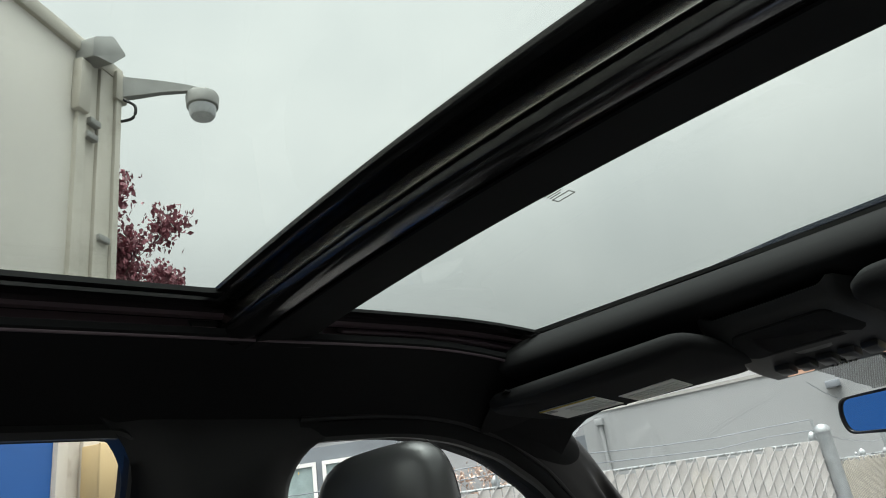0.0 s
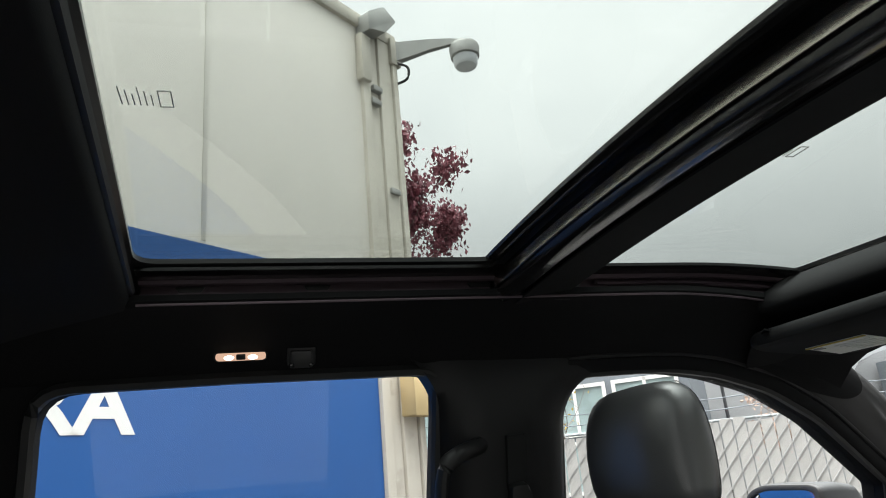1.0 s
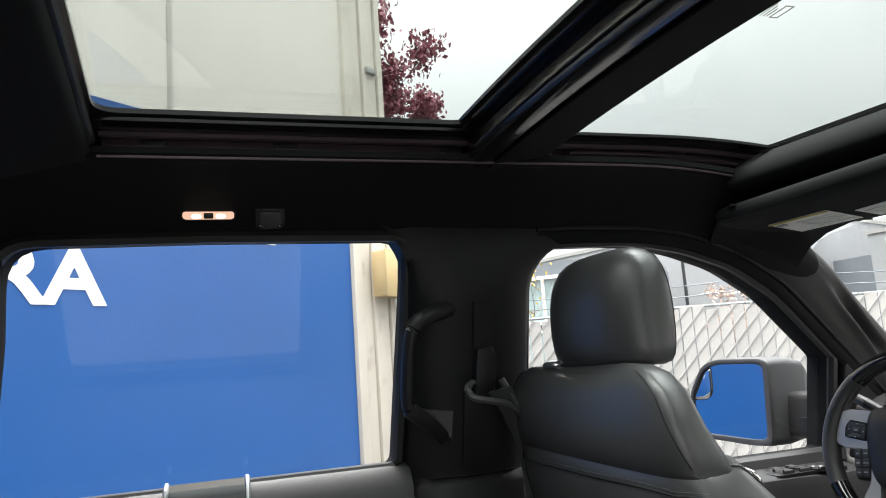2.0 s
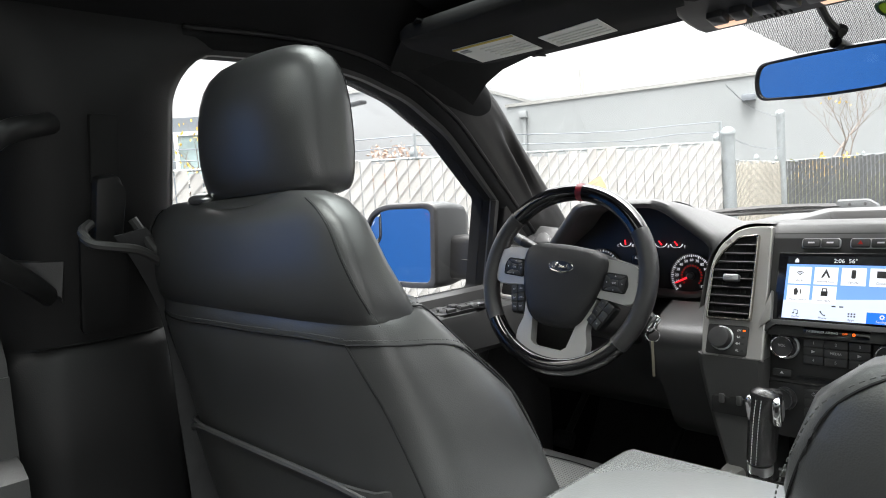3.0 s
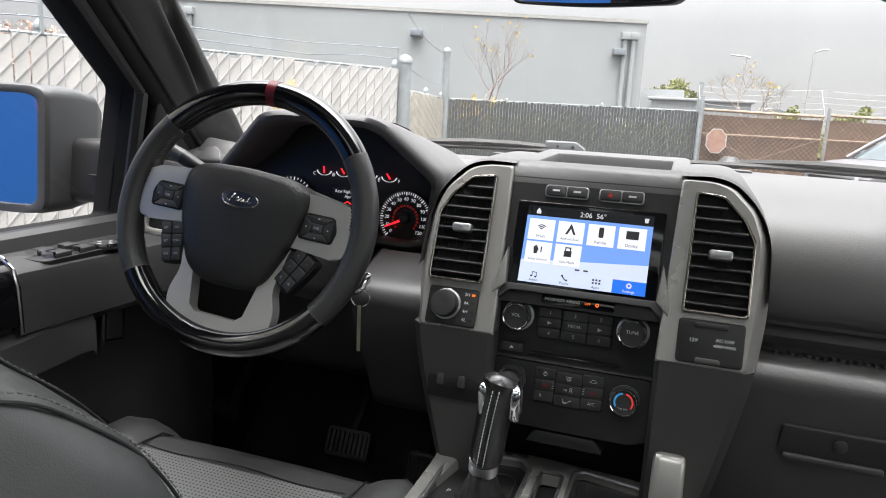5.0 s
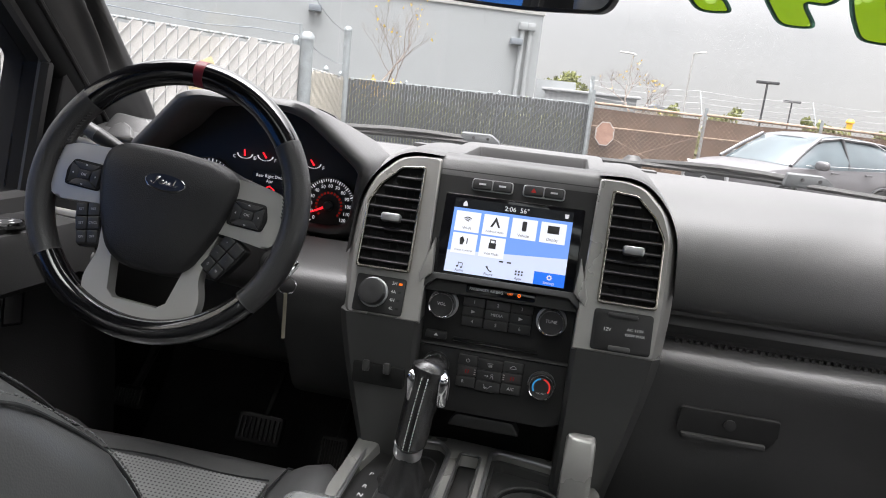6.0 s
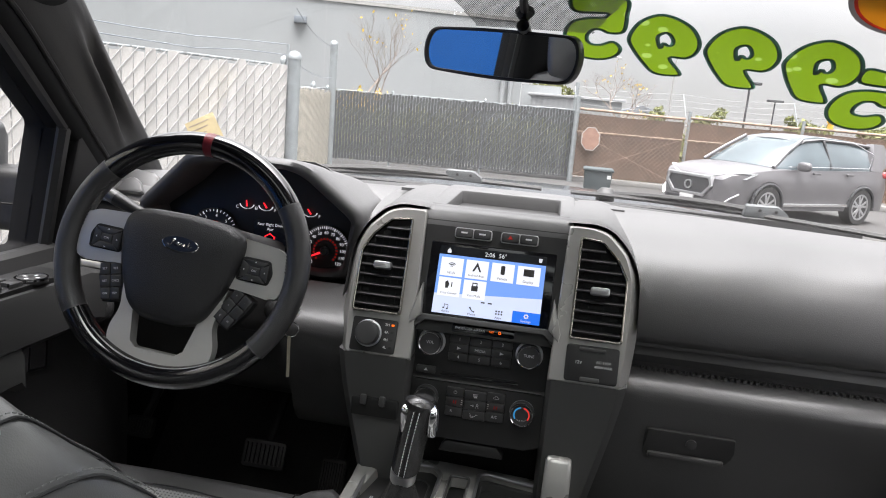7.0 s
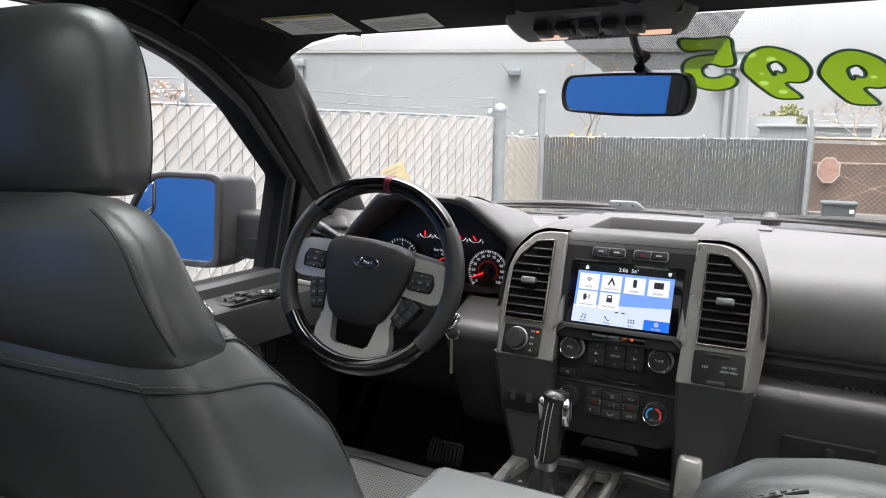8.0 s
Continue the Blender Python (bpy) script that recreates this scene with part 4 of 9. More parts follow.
for u, z1 in ((0.75, 4.5), (LW - 0.45, 4.4), (LW - 0.75, 4.4)):
    part("downpipe", tube([FW @ Vector((u, 0, 0.1)), FW @ Vector((u, z1, 0.1))], 0.09, 10), "grey_wall", wh)
    part("pipe_head", prism(rect(u - 0.15, u + 0.15, z1 - 0.1, z1 + 0.15), 0.0, 0.25, FW, 0.02), "grey_wall", wh)
for u, z in ((9.0, 4.05), (LW - 0.95, 3.75)):
    part("wall_lamp", prism(rect(u - 0.22, u + 0.22, z, z + 0.22), 0, 0.3, FW, 0.03), "slate", wh, "dark box-shaped wall lamp")
part("roof_vent", tube([FW @ Vector((2.6, 5.0, -2)), FW @ Vector((2.6, 6.3, -2))], 0.09, 10), "grey_metal", wh)
annex = thing("office_building", (-26, 20, 0), "grey office building with dark glazing", "building")
FN, LN = wall_frame((-33, 16.3, 0), (-20.5, 20.6, 0))
part("wall", prism(rect(0, LN, 0, 6.4), -12, 0, FN), "grey_wall_dark", annex)
part("parapet", prism(rect(-0.05, LN + 0.05, 6.3, 6.45), -12.1, 0.06, FN), "grey_metal", annex)
part("side_block", bx(-21.5, -17.0, 24.0, 30.0, 0, 4.4), "slate", annex, "dark slate link block")
store = thing("showroom", (-24, 8, 0), "glass-fronted showroom with mullioned windows", "building")
FG, LG = wall_frame((-26.0, 4.0, 0), (-18.5, 13.4, 0))
part("wall", prism(rect(0, LG, 0, 4.6), -8, 0, FG), "slate", store)
for i in range(5):
    for j in range(2):
        u = 0.4 + i * 2.3
        wdw = part("window", prism(rect(u, u + 2.1, 0.7 + j * 1.8, 2.35 + j * 1.8), 0.0, 0.02, FG), "green_glass", store)
        part("frame", ring(rect(u, u + 2.1, 0.7 + j * 1.8, 2.35 + j * 1.8), rect(u + 0.12, u + 1.98, 0.82 + j * 1.8, 2.23 + j * 1.8), 0.0, 0.07, FG), "white_vinyl", wdw)
        part("mullion", prism(rect(u + 1.0, u + 1.1, 0.7 + j * 1.8, 2.35 + j * 1.8), 0.02, 0.07, FG), "white_vinyl", wdw)
far = thing("far_shed", (0.5, 44, 0), "low grey shed beyond the warehouse", "building")
part("wall", bx(-2.0, 3.2, 42, 50, 0, 2.6), "grey_wall", far)
part("roof", bx(-2.2, 3.4, 41.8, 50.2, 2.6, 2.75, 0.03), "grey_wall_dark", far)
part("upper_block", bx(-3.0, -0.4, 48, 56, 0, 3.4), "grey_wall", far)
for i in range(8):
    part("corrugation", bx(-1.9 + i * 0.32, -1.75 + i * 0.32, 41.95, 42.0, 0, 2.6), "grey_wall_dark", far)
house = thing("far_house", (15.0, 150, 0), "distant low house with a grey roof", "building")
part("wall", bx(10.5, 19.5, 146, 154, 0, 3.0), "cream_rail", house)
part("roof", prism([(-5, 3), (5, 3), (0, 4.6)], -4.5, 4.5, facing((15.0, 150, 0), (0, 0, 1), (0, -1, 0))), "slate", house)


# ---- outside: light poles and trees ----
def light_pole(at, h, heads, label, r=0.06, w=0.5):
    t = thing("light_pole", at, label, "street lamp")
    x, y, _ = at
    part("pole", tube([(x, y, 0), (x, y, h)], r, 8), "car_dark", t)
    part("head", bx(x - w, x + w if heads == 2 else x - 0.05, y - 0.15, y + 0.15, h, h + 0.14, 0.03), "car_dark", t)
    return t


light_pole((-20.9, 16.3, 0), 5.1, 2, "dark double-headed light pole by the grey building", w=0.9)
light_pole((8.5, 36, 0), 3.75, 2, "dark double-headed light pole in the far lot", 0.05)
light_pole((13.0, 48, 0), 3.5, 2, "dark light pole in the far lot", 0.05)
for x, y, h in ((3.2, 52, 5.8), (8.6, 62, 7.2)):
    t = thing("road_lamp", (x, y, 0), "slim grey road lamp with a curved arm", "street lamp")
    part("pole", tube(smooth_path([(x, y, 0), (x, y, h * 0.9), (x + 0.25, y, h), (x - 0.9 if x < 5 else x + 1.0, y, h + 0.15)]), 0.06, 8), "grey_metal", t)
tree("bare_tree", (-5.6, 20.6, 0), 4.3, 0.38, "yellow_leaf", 30, 0.05, "nearly bare young tree with a few yellow leaves", 11, depth=6, trunk_r=0.07)
tree("yellow_shrub", (-5.7, 19.6, 0), 2.0, 0.8, "yellow_leaf", 260, 0.06, "small shrub with yellow leaves", 21, depth=3, trunk_r=0.03)
tree("bare_tree", (1.9, 25.0, 0), 3.5, 0.75, "yellow_leaf", 60, 0.05, "leafless tree with a few yellow leaves", 17, depth=6, trunk_r=0.10, kids=3)
tree("green_tree", (-1.6, 58.0, 0), 4.6, 0.8, "green_leaf", 1500, 0.14, "small green tree in the distance", 8, depth=4)
tree("rusty_tree", (-15.6, 14.1, 0), 2.9, 0.6, "rusty_leaf", 1300, 0.055, "small tree with rust-coloured autumn leaves", 9, depth=4, trunk_r=0.06)
tree("yellow_tree", (-17.0, 8.2, 0), 4.0, 0.6, "yellow_leaf", 120, 0.05, "small tree with yellow autumn leaves", 31, depth=4, trunk_r=0.06)
for i, (x, y, h) in enumerate(((14.5, 46, 3.1), (18.5, 47, 2.9), (10.5, 55, 3.4), (6.2, 48, 2.7), (24, 50, 3.4), (30, 55, 4))):
    tree("green_tree", (x, y, 0), h, 0.9, "green_leaf", 1200, 0.15, "low green tree in the distance", 40 + i, depth=3)


# ---- outside: parked cars ----
def wheel(t, c, r, w, out):
    """A tyre with a spoked alloy rim; out: unit vector to the car's outer side."""
    m = facing(c, (0, 0, 1), out)
    wh_ = part("wheel", lathe([(r * 0.7, -w / 2), (r * 0.95, -w / 2), (r, -w * 0.3), (r, w * 0.3), (r * 0.95, w / 2), (r * 0.72, w / 2), (r * 0.7, w * 0.4)], m, 32), "tyre", t, "black rubber tyre")
    part("rim", ring([(r * 0.72 * math.cos(a), r * 0.72 * math.sin(a)) for a in (math.tau * i / 32 for i in range(32))],
                     [(r * 0.63 * math.cos(a), r * 0.63 * math.sin(a)) for a in (math.tau * i / 32 for i in range(32))], w * 0.2, w * 0.48, m), "alloy", wh_, "bright alloy rim")
    part("brake_disc", lathe([(r * 0.5, 0), (r * 0.5, 0.02), (0.02, 0.02)], m, 20), "car_dark", wh_)
    for i in range(5):
        a = math.tau * i / 5 + 0.3
        for da in (-0.13, 0.13):
            part("spoke", prism([(0.03 * 1, -0.022), (r * 0.66, -0.02 + r * da * 1.2), (r * 0.66, 0.02 + r * da * 1.2), (0.03, 0.022)], w * 0.3, w * 0.46, m @ Matrix.Rotation(a, 4, "Z"), 0.006), "alloy", wh_)
    part("hub", lathe([(0.05, w * 0.3), (0.05, w * 0.48), (0.02, w * 0.5)], m, 14), "alloy", wh_)


def suv(at, heading, paint, label):
    """A mid-size crossover: length along local x (front at +x), lofted body with a glasshouse."""
    c = thing("parked_car", at, label, "car")
    m = Matrix.Translation(at) @ Matrix.Rotation(heading, 4, "Z")
    L, rear = 2.37, -2.37
    top = [(-2.37, 0.86), (-2.30, 1.05), (-2.1, 1.10), (-1.5, 1.09), (0.0, 1.06), (0.85, 1.05), (1.1, 1.04), (1.6, 1.0), (2.05, 0.93), (2.25, 0.84), (2.33, 0.70), (2.37, 0.6)]
    wid = [(-2.37, 0.72), (-2.25, 0.84), (-1.9, 0.92), (-1.4, 0.945), (0, 0.93), (1.2, 0.945), (1.7, 0.92), (2.05, 0.83), (2.25, 0.70), (2.37, 0.55)]
    rings_ = []
    for i in range(49):
        x = -2.37 + 4.74 * i / 48
        h, w = interp(top, x), interp(wid, x)
        arch = 0.0
        for wx in (1.38, -1.37):
            q = abs(x - wx)
            if q < 0.42:
                arch = max(arch, math.sqrt(max(0, 0.42 ** 2 - q ** 2)))
        bot = 0.26 + 0.0 * arch
        low = max(bot, 0.34 + arch) if arch else bot
        prof = [(0, bot), (w * 0.86, bot), (w * 0.97 - (0.12 if arch else 0), bot + 0.02), (w * 0.985, low + 0.02), (w, max(low + 0.04, 0.62)), (w * 1.0, max(0.78, low + 0.06)), (w * 0.975, max(0.88, low + 0.08) if h > 0.9 else h - 0.02),
                (w * 0.93, h - 0.03 if h > 0.9 else h - 0.01), (w * 0.82, h), (w * 0.45, h + 0.015 if x > 0.9 else h), (0, h + 0.02 if x > 0.9 else h)]
        rings_.append([m @ Vector((x, y, z)) for y, z in prof] + [m @ Vector((x, -y, z)) for y, z in prof[-2:0:-1]])
    part("body", loft(rings_), paint, c, sharp=32)
    # cabin
    def cab(xs):
        rr = []
        for x, z0, z1, w0, w1 in xs:
            pr = [(w0, z0), (w0 * 0.98, z0 + (z1 - z0) * 0.3), (w1 * 1.03, z0 + (z1 - z0) * 0.82), (w1 * 0.9, z1 - 0.01), (w1 * 0.5, z1), (0, z1)]
            rr.append([m @ Vector((x, y, z)) for y, z in pr] + [m @ Vector((x, -y, z)) for y, z in pr[-2::-1]])
        return loft(rr)
    part("glasshouse", cab([(-2.22, 1.0, 1.10, 0.74, 0.70), (-2.05, 1.0, 1.42, 0.78, 0.60), (-1.75, 1.0, 1.56, 0.84, 0.60), (-1.0, 1.0, 1.635, 0.86, 0.62), (-0.2, 1.0, 1.655, 0.86, 0.63),
                            (0.25, 1.0, 1.60, 0.86, 0.62), (0.7, 1.0, 1.38, 0.85, 0.64), (1.15, 1.0, 1.06, 0.82, 0.70)]), "dark_glass", c, "dark tinted windows")
    roof = []
    for x, z, w in ((-2.15, 1.575, 0.55), (-1.75, 1.615, 0.585), (-1.0, 1.655, 0.60), (-0.2, 1.668, 0.60), (0.22, 1.622, 0.595), (0.34, 1.57, 0.60)):
        roof.append([m @ Vector((x, y, z - 0.05 * abs(y / w) ** 3 * 1.0)) for y in (w * k for k in (-1.08, -1, -0.8, -0.4, 0, 0.4, 0.8, 1, 1.08))])
    part("roof", sheet(roof, 0.03), paint, c)
    for s in (1, -1):
        def sp(x, y, z):
            return m @ Vector((x, s * y, z))
        part("pillar", tube([sp(0.32, 0.63, 1.57), sp(0.75, 0.70, 1.34), sp(1.2, 0.80, 1.05)], 0.035, 8), paint, c)
        part("pillar", tube([sp(-0.28, 0.65, 1.6), sp(-0.36, 0.86, 1.08)], 0.03, 8), "car_dark", c)
        part("rear_pillar", loft([[sp(x + dx, 0.66 if z > 1.3 else 0.86, z) for dx, z in ((-0.18, 1.05), (0.16, 1.08), (0.1, 1.3), (-0.1, 1.6), (-0.42, 1.6), (-0.5, 1.3))] for x in (-1.75,)] + [[sp(-1.75 + dx, 0.52, z) for dx, z in ((-0.18, 1.05), (0.16, 1.08), (0.1, 1.3), (-0.1, 1.6), (-0.42, 1.6), (-0.5, 1.3))]]), paint, c)
        part("window_trim", tube([sp(0.9, 0.875, 1.08), sp(-1.5, 0.885, 1.12), sp(-1.72, 0.78, 1.40), sp(-1.2, 0.665, 1.59), sp(-0.2, 0.66, 1.61), sp(0.35, 0.66, 1.55)], 0.008, 6), "chrome" if paint == "car_paint" else "car_dark", c)
        mir = part("side_mirror", superpad(0.07, 0.13, 0.085, m @ Matrix.Translation((0.62, s * 1.0, 1.10)), 3, 16, 10), paint, c)
        hl = part("headlight", loft([[sp(x, y, z) for x, y, z in ((2.28, 0.42, 0.76), (2.30, 0.42, 0.83), (2.02, 0.84, 0.93), (1.72, 0.93, 0.92), (1.95, 0.90, 0.82))],
                                     [sp(x - 0.12, y - 0.08, z) for x, y, z in ((2.28, 0.42, 0.76), (2.30, 0.42, 0.83), (2.02, 0.84, 0.93), (1.72, 0.93, 0.92), (1.95, 0.90, 0.82))]]), "white_lens", c, "slim clear headlight")
        part("tail_light", superpad(0.16, 0.10, 0.07, m @ Matrix.Translation((-2.22, s * 0.78, 1.0)), 3, 16, 10), "red_lens", c, "red tail light")
        part("sill_trim", bx(-0.95, 0.95, s * 0.93 - 0.025, s * 0.93 + 0.025, 0.36, 0.42, 0.01, m=m), "chrome", c)
        for x in (0.15, -0.85):
            part("door_handle", bx(x - 0.1, x + 0.1, s * 0.945 - 0.02, s * 0.945 + 0.02, 0.96, 1.0, 0.012, m=m), paint, c)
        part("bumper_trim", tube([sp(2.25, 0.72, 0.36), sp(2.2, 0.78, 0.45), sp(2.05, 0.86, 0.55)], 0.02, 6), "chrome", c)
        part("arch_trim", tube([sp(1.38 + 0.41 * math.cos(a), 0.935, 0.36 + 0.40 * math.sin(a)) for a in (math.pi * k / 12 for k in range(13))], 0.03, 6), "car_dark", c)
        part("arch_trim", tube([sp(-1.37 + 0.41 * math.cos(a), 0.935, 0.36 + 0.40 * math.sin(a)) for a in (math.pi * k / 12 for k in range(13))], 0.03, 6), "car_dark", c)
        o = (m.to_3x3() @ Vector((0, s, 0)))
        for wx in (1.38, -1.37):
            wheel(c, m @ Vector((wx, s * 0.83, 0.36)), 0.36, 0.22, o)
    FG2 = m @ facing((2.36, 0, 0.62), (-0.12, 0, 1), (1, 0, 0))
    gr = part("grille", prism([(-0.46, 0.16), (-0.50, 0.04), (-0.34, -0.14), (0.34, -0.14), (0.50, 0.04), (0.46, 0.16)], -0.06, 0.015, FG2), "car_dark", c, "black mesh grille")
    part("grille_frame", ring([(-0.50, 0.20), (-0.55, 0.03), (-0.37, -0.18), (0.37, -0.18), (0.55, 0.03), (0.50, 0.20)], [(-0.45, 0.15), (-0.49, 0.04), (-0.33, -0.13), (0.33, -0.13), (0.49, 0.04), (0.45, 0.15)], -0.05, 0.045, FG2, 0.010), "alloy", gr, "bright chrome frame")
    part("badge", ring([(0.085 * math.cos(a), 0.085 * math.sin(a)) for a in (math.tau * k / 20 for k in range(20))], [(0.062 * math.cos(a), 0.062 * math.sin(a)) for a in (math.tau * k / 20 for k in range(20))], 0.02, 0.045, FG2), "alloy", gr, "round chrome badge")
    part("number_plate", bx(2.36, 2.40, -0.16, 0.16, 0.36, 0.45, 0.004, m=m), "mark", c, "white number plate")
    part("lower_grille", bx(2.28, 2.385, -0.55, 0.55, 0.30, 0.41, 0.02, m=m), "car_dark", c)
    return c


suv((4.36, 15.22, 0), math.atan2(-0.60, -0.80), "car_paint", "dark grey metallic crossover car parked by the fence")
for x, y, h in ((-6.8, 22.6, 0.25), (-1.2, 24.2, 0.2)):
    suv((x, y, 0), h, "car_dark", "dark car parked behind the black fence")


# ---- the truck's cabin: shell ----
def sx(z):
    """The cabin's side, leaning in above the belt line (left side)."""
    return -0.80 + 0.27 * max(0.0, z - 1.35)


def fill(outer, holes, side, off=0.0, thick=0.05):
    """A wall in the cabin's side plane, with openings through it."""
    bm = bmesh.new()
    for loop in (outer, *holes):
        vs = [bm.verts.new((side * (-sx(z) + off), y, z)) for y, z in loop]
        for i in range(len(vs)):
            bm.edges.new((vs[i], vs[(i + 1) % len(vs)]))
    bmesh.ops.triangle_fill(bm, use_beauty=True, edges=bm.edges[:])
    geo = bmesh.ops.extrude_face_region(bm, geom=bm.faces[:])
    bmesh.ops.translate(bm, verts=[g for g in geo["geom"] if isinstance(g, bmesh.types.BMVert)], vec=(side * thick, 0, 0))
    return bm


WIN_F = round_poly([(0.785, 1.368), (0.782, 1.70), (0.780, 1.852), (1.02, 1.854), (1.14, 1.836), (1.26, 1.800), (1.385, 1.733), (1.562, 1.589), (1.578, 1.368)],
                   [0.01, 0, 0.095, 0.05, 0.03, 0.03, 0.03, 0.01, 0.01], 6)
WIN_R = round_poly([(-0.16, 1.45), (-0.125, 1.72), (-0.115, 1.872), (0.2, 1.875), (0.545, 1.872), (0.545, 1.80), (0.528, 1.45)], [0.02, 0, 0.06, 0, 0.05, 0, 0.02], 5)
# the right rear door stands open
DOOR_R = round_poly([(-0.38, 0.78), (-0.40, 1.45), (-0.34, 1.72), (-0.22, 1.872), (0.545, 1.872), (0.545, 1.45), (0.545, 0.78)], [0.05, 0.1, 0.1, 0.06, 0.05, 0, 0.05], 4)
SIDE = [(-0.84, 0.55), (2.3, 0.55), (2.3, 1.43), (2.0, 1.46), (1.86, 1.50), (1.60, 1.71), (1.45, 1.83), (1.38, 1.90), (1.36, 1.99), (-0.84, 1.99)]
for side, nm in ((-1, "wall_left"), (1, "wall_right")):
    rear = WIN_R if side < 0 else DOOR_R
    w = part(nm, fill(SIDE, (WIN_F, rear), side, 0.012, 0.06), "door_frame")
    tagged(w, "black trimmed side of the truck's cab", "cab side", kind="structure")
    for win, nm2 in ((WIN_F, "front"), (WIN_R, "rear"))[:2 if side < 0 else 1]:
        g = part("window_1" if nm2 == "front" else "window_2", fill(win, (), side, 0.035, 0.004), "clear")
        tagged(g, "clear side window glass", "window", kind="structure")
    # rubber seals round the openings
    for win in (WIN_F, rear):
        path = [Vector((side * (-sx(z) - 0.002), y, z)) for y, z in win]
        s = part("window_seal", tube(path, 0.011, 6, closed=True), "rubber")
        tagged(s, "black rubber window seal", "seal", kind="structure")

# roof skin around the glass
def roof_z(x, y):
    """The roof's height: crowned across, dropping at the front."""
    return 2.035 - 0.035 * (x / 0.6) ** 2 - (0.06 * max(0.0, y - 0.95) ** 2 / 0.25 if y > 0.95 else 0.0)


SKEW = 0.085                                # the roof's cross lines run slightly askew
OPEN = (-0.47, 0.47, 0.075, 1.27)          # the opening in the headliner
GX = 0.455
xs_ = [-0.80 + 0.1 * i for i in range(17)]
for nm, (x0, x1, y0, y1) in (("roof_side", (-0.74, -0.60, -0.80, 1.42)), ("roof_side", (0.60, 0.74, -0.80, 1.42)), ("roof_rear", (-0.60, 0.60, -0.80, 0.0)), ("roof_front", (-0.60, 0.60, 1.30, 1.45))):
    rows = [[(x0 + (x1 - x0) * i / 6, y0 + (y1 - y0) * j / 12, roof_z(x0 + (x1 - x0) * i / 6, y0 + (y1 - y0) * j / 12) + 0.01) for i in range(7)] for j in range(13)]
    tagged(part(nm, sheet(rows, 0.008), "truck_paint"), "dark blue painted roof skin", "roof", kind="structure")


def side_top(y):
    """Height of the headliner's lower edge above the windows."""
    tab = [(-0.8, 1.885), (0.5, 1.882), (0.66, 1.872), (0.9, 1.866), (1.02, 1.862), (1.14, 1.845), (1.26, 1.810), (1.36, 1.765), (1.42, 1.735)]
    return interp(tab, y)


def lip_z(y):
    return 1.955 - (0.10 * max(0.0, y - 0.9) ** 2 / 0.25 if y > 0.9 else 0.0) * 0.9


# headliner: side wings, front and rear fields, one sheet each, in one mesh
hl = bmesh.new()
ys_ = [-0.80 + 0.06 * i for i in range(15)] + [0.10, 0.16] + [0.22 + 0.06 * i for i in range(20)]
ys_ = sorted(set(round(y, 3) for y in ys_ + [1.38, 1.42]))
for s in (-1, 1):
    rows = []
    for y in ys_:
        zt, zl = side_top(y), lip_z(y)
        xo, xi = -sx(zt) - 0.004, 0.47
        pr = [(xo + 0.012, zt - 0.004), (xo, zt), (xo - 0.012, zt + 0.012), (xo - 0.04, zt + (zl - zt) * 0.42), (xo - 0.085, zt + (zl - zt) * 0.74), (xo - 0.13, zt + (zl - zt) * 0.90), (xi + 0.015, zl + 0.001), (xi, zl), (xi - 0.006, zl + 0.006), (xi - 0.002, zl + 0.016)]
        rows.append([(s * x, y, z) for x, z in pr])
    hl = merge(hl, loft(rows, closed=False))
rows = []
for x in [-0.48 + 0.96 * i / 24 for i in range(25)]:
    yf = 1.165 + 0.10 * x
    zf = 1.918
    pr = [(1.30 + SKEW * x - 0.08 * (x / 0.47) ** 2, roof_z(x, 1.25) - 0.012), (yf + 0.006, zf + 0.031), (yf + 0.001, zf + 0.019), (yf - 0.003, zf + 0.008), (yf + 0.001, zf + 0.001), (yf + 0.025, zf - 0.008), (yf + (1.40 - yf) * 0.5, 1.884), (1.38, 1.864), (1.415, 1.853), (1.43, 1.857), (1.44, 1.90)]
    rows.append([(x, y, z) for y, z in pr])
hl = merge(hl, loft(rows, closed=False))
rows = []
for x in [-0.48 + 0.96 * i / 24 for i in range(25)]:
    pr = [(0.02, 2.02), (0.085, 1.982), (0.092, 1.965), (0.083, 1.951), (0.06, 1.945), (-0.02, 1.925), (-0.1, 1.90), (-0.2, 1.905), (-0.8, 1.90)]
    rows.append([(x, y + (SKEW * x if y > -0.3 else 0.0), z) for y, z in pr])
hl = merge(hl, loft(rows, closed=False))
tagged(part("ceiling", hl, "headliner", sharp=60), "black cloth headliner round a panoramic roof", "headliner", kind="structure")
for nm, x0, x1, z0, z1 in (("wall_back", -0.82, 0.82, 0.55, 1.36), ("wall_back_top", -0.82, 0.82, 1.86, 2.0), ("wall_back_left", -0.82, -0.60, 1.36, 1.86), ("wall_back_right", 0.60, 0.82, 1.36, 1.86)):
    tagged(part(nm, bx(x0, x1, -0.84, -0.80, z0, z1), "plastic"), "plain black rear wall of the cab", "cab wall", kind="structure")
tagged(part("window_3", bx(-0.60, 0.60, -0.824, -0.818, 1.36, 1.86), "privacy"), "dark tinted rear window glass", "window", kind="structure")
tagged(part("floor", bx(-0.85, 0.85, -0.84, 2.3, 0.55, 0.72), "carpet"), "black carpeted cab floor", "floor", kind="structure")
tagged(part("firewall", bx(-0.80, 0.80, 2.25, 2.30, 0.55, 1.47), "carpet"), "black firewall behind the dash", "cab wall", kind="structure")

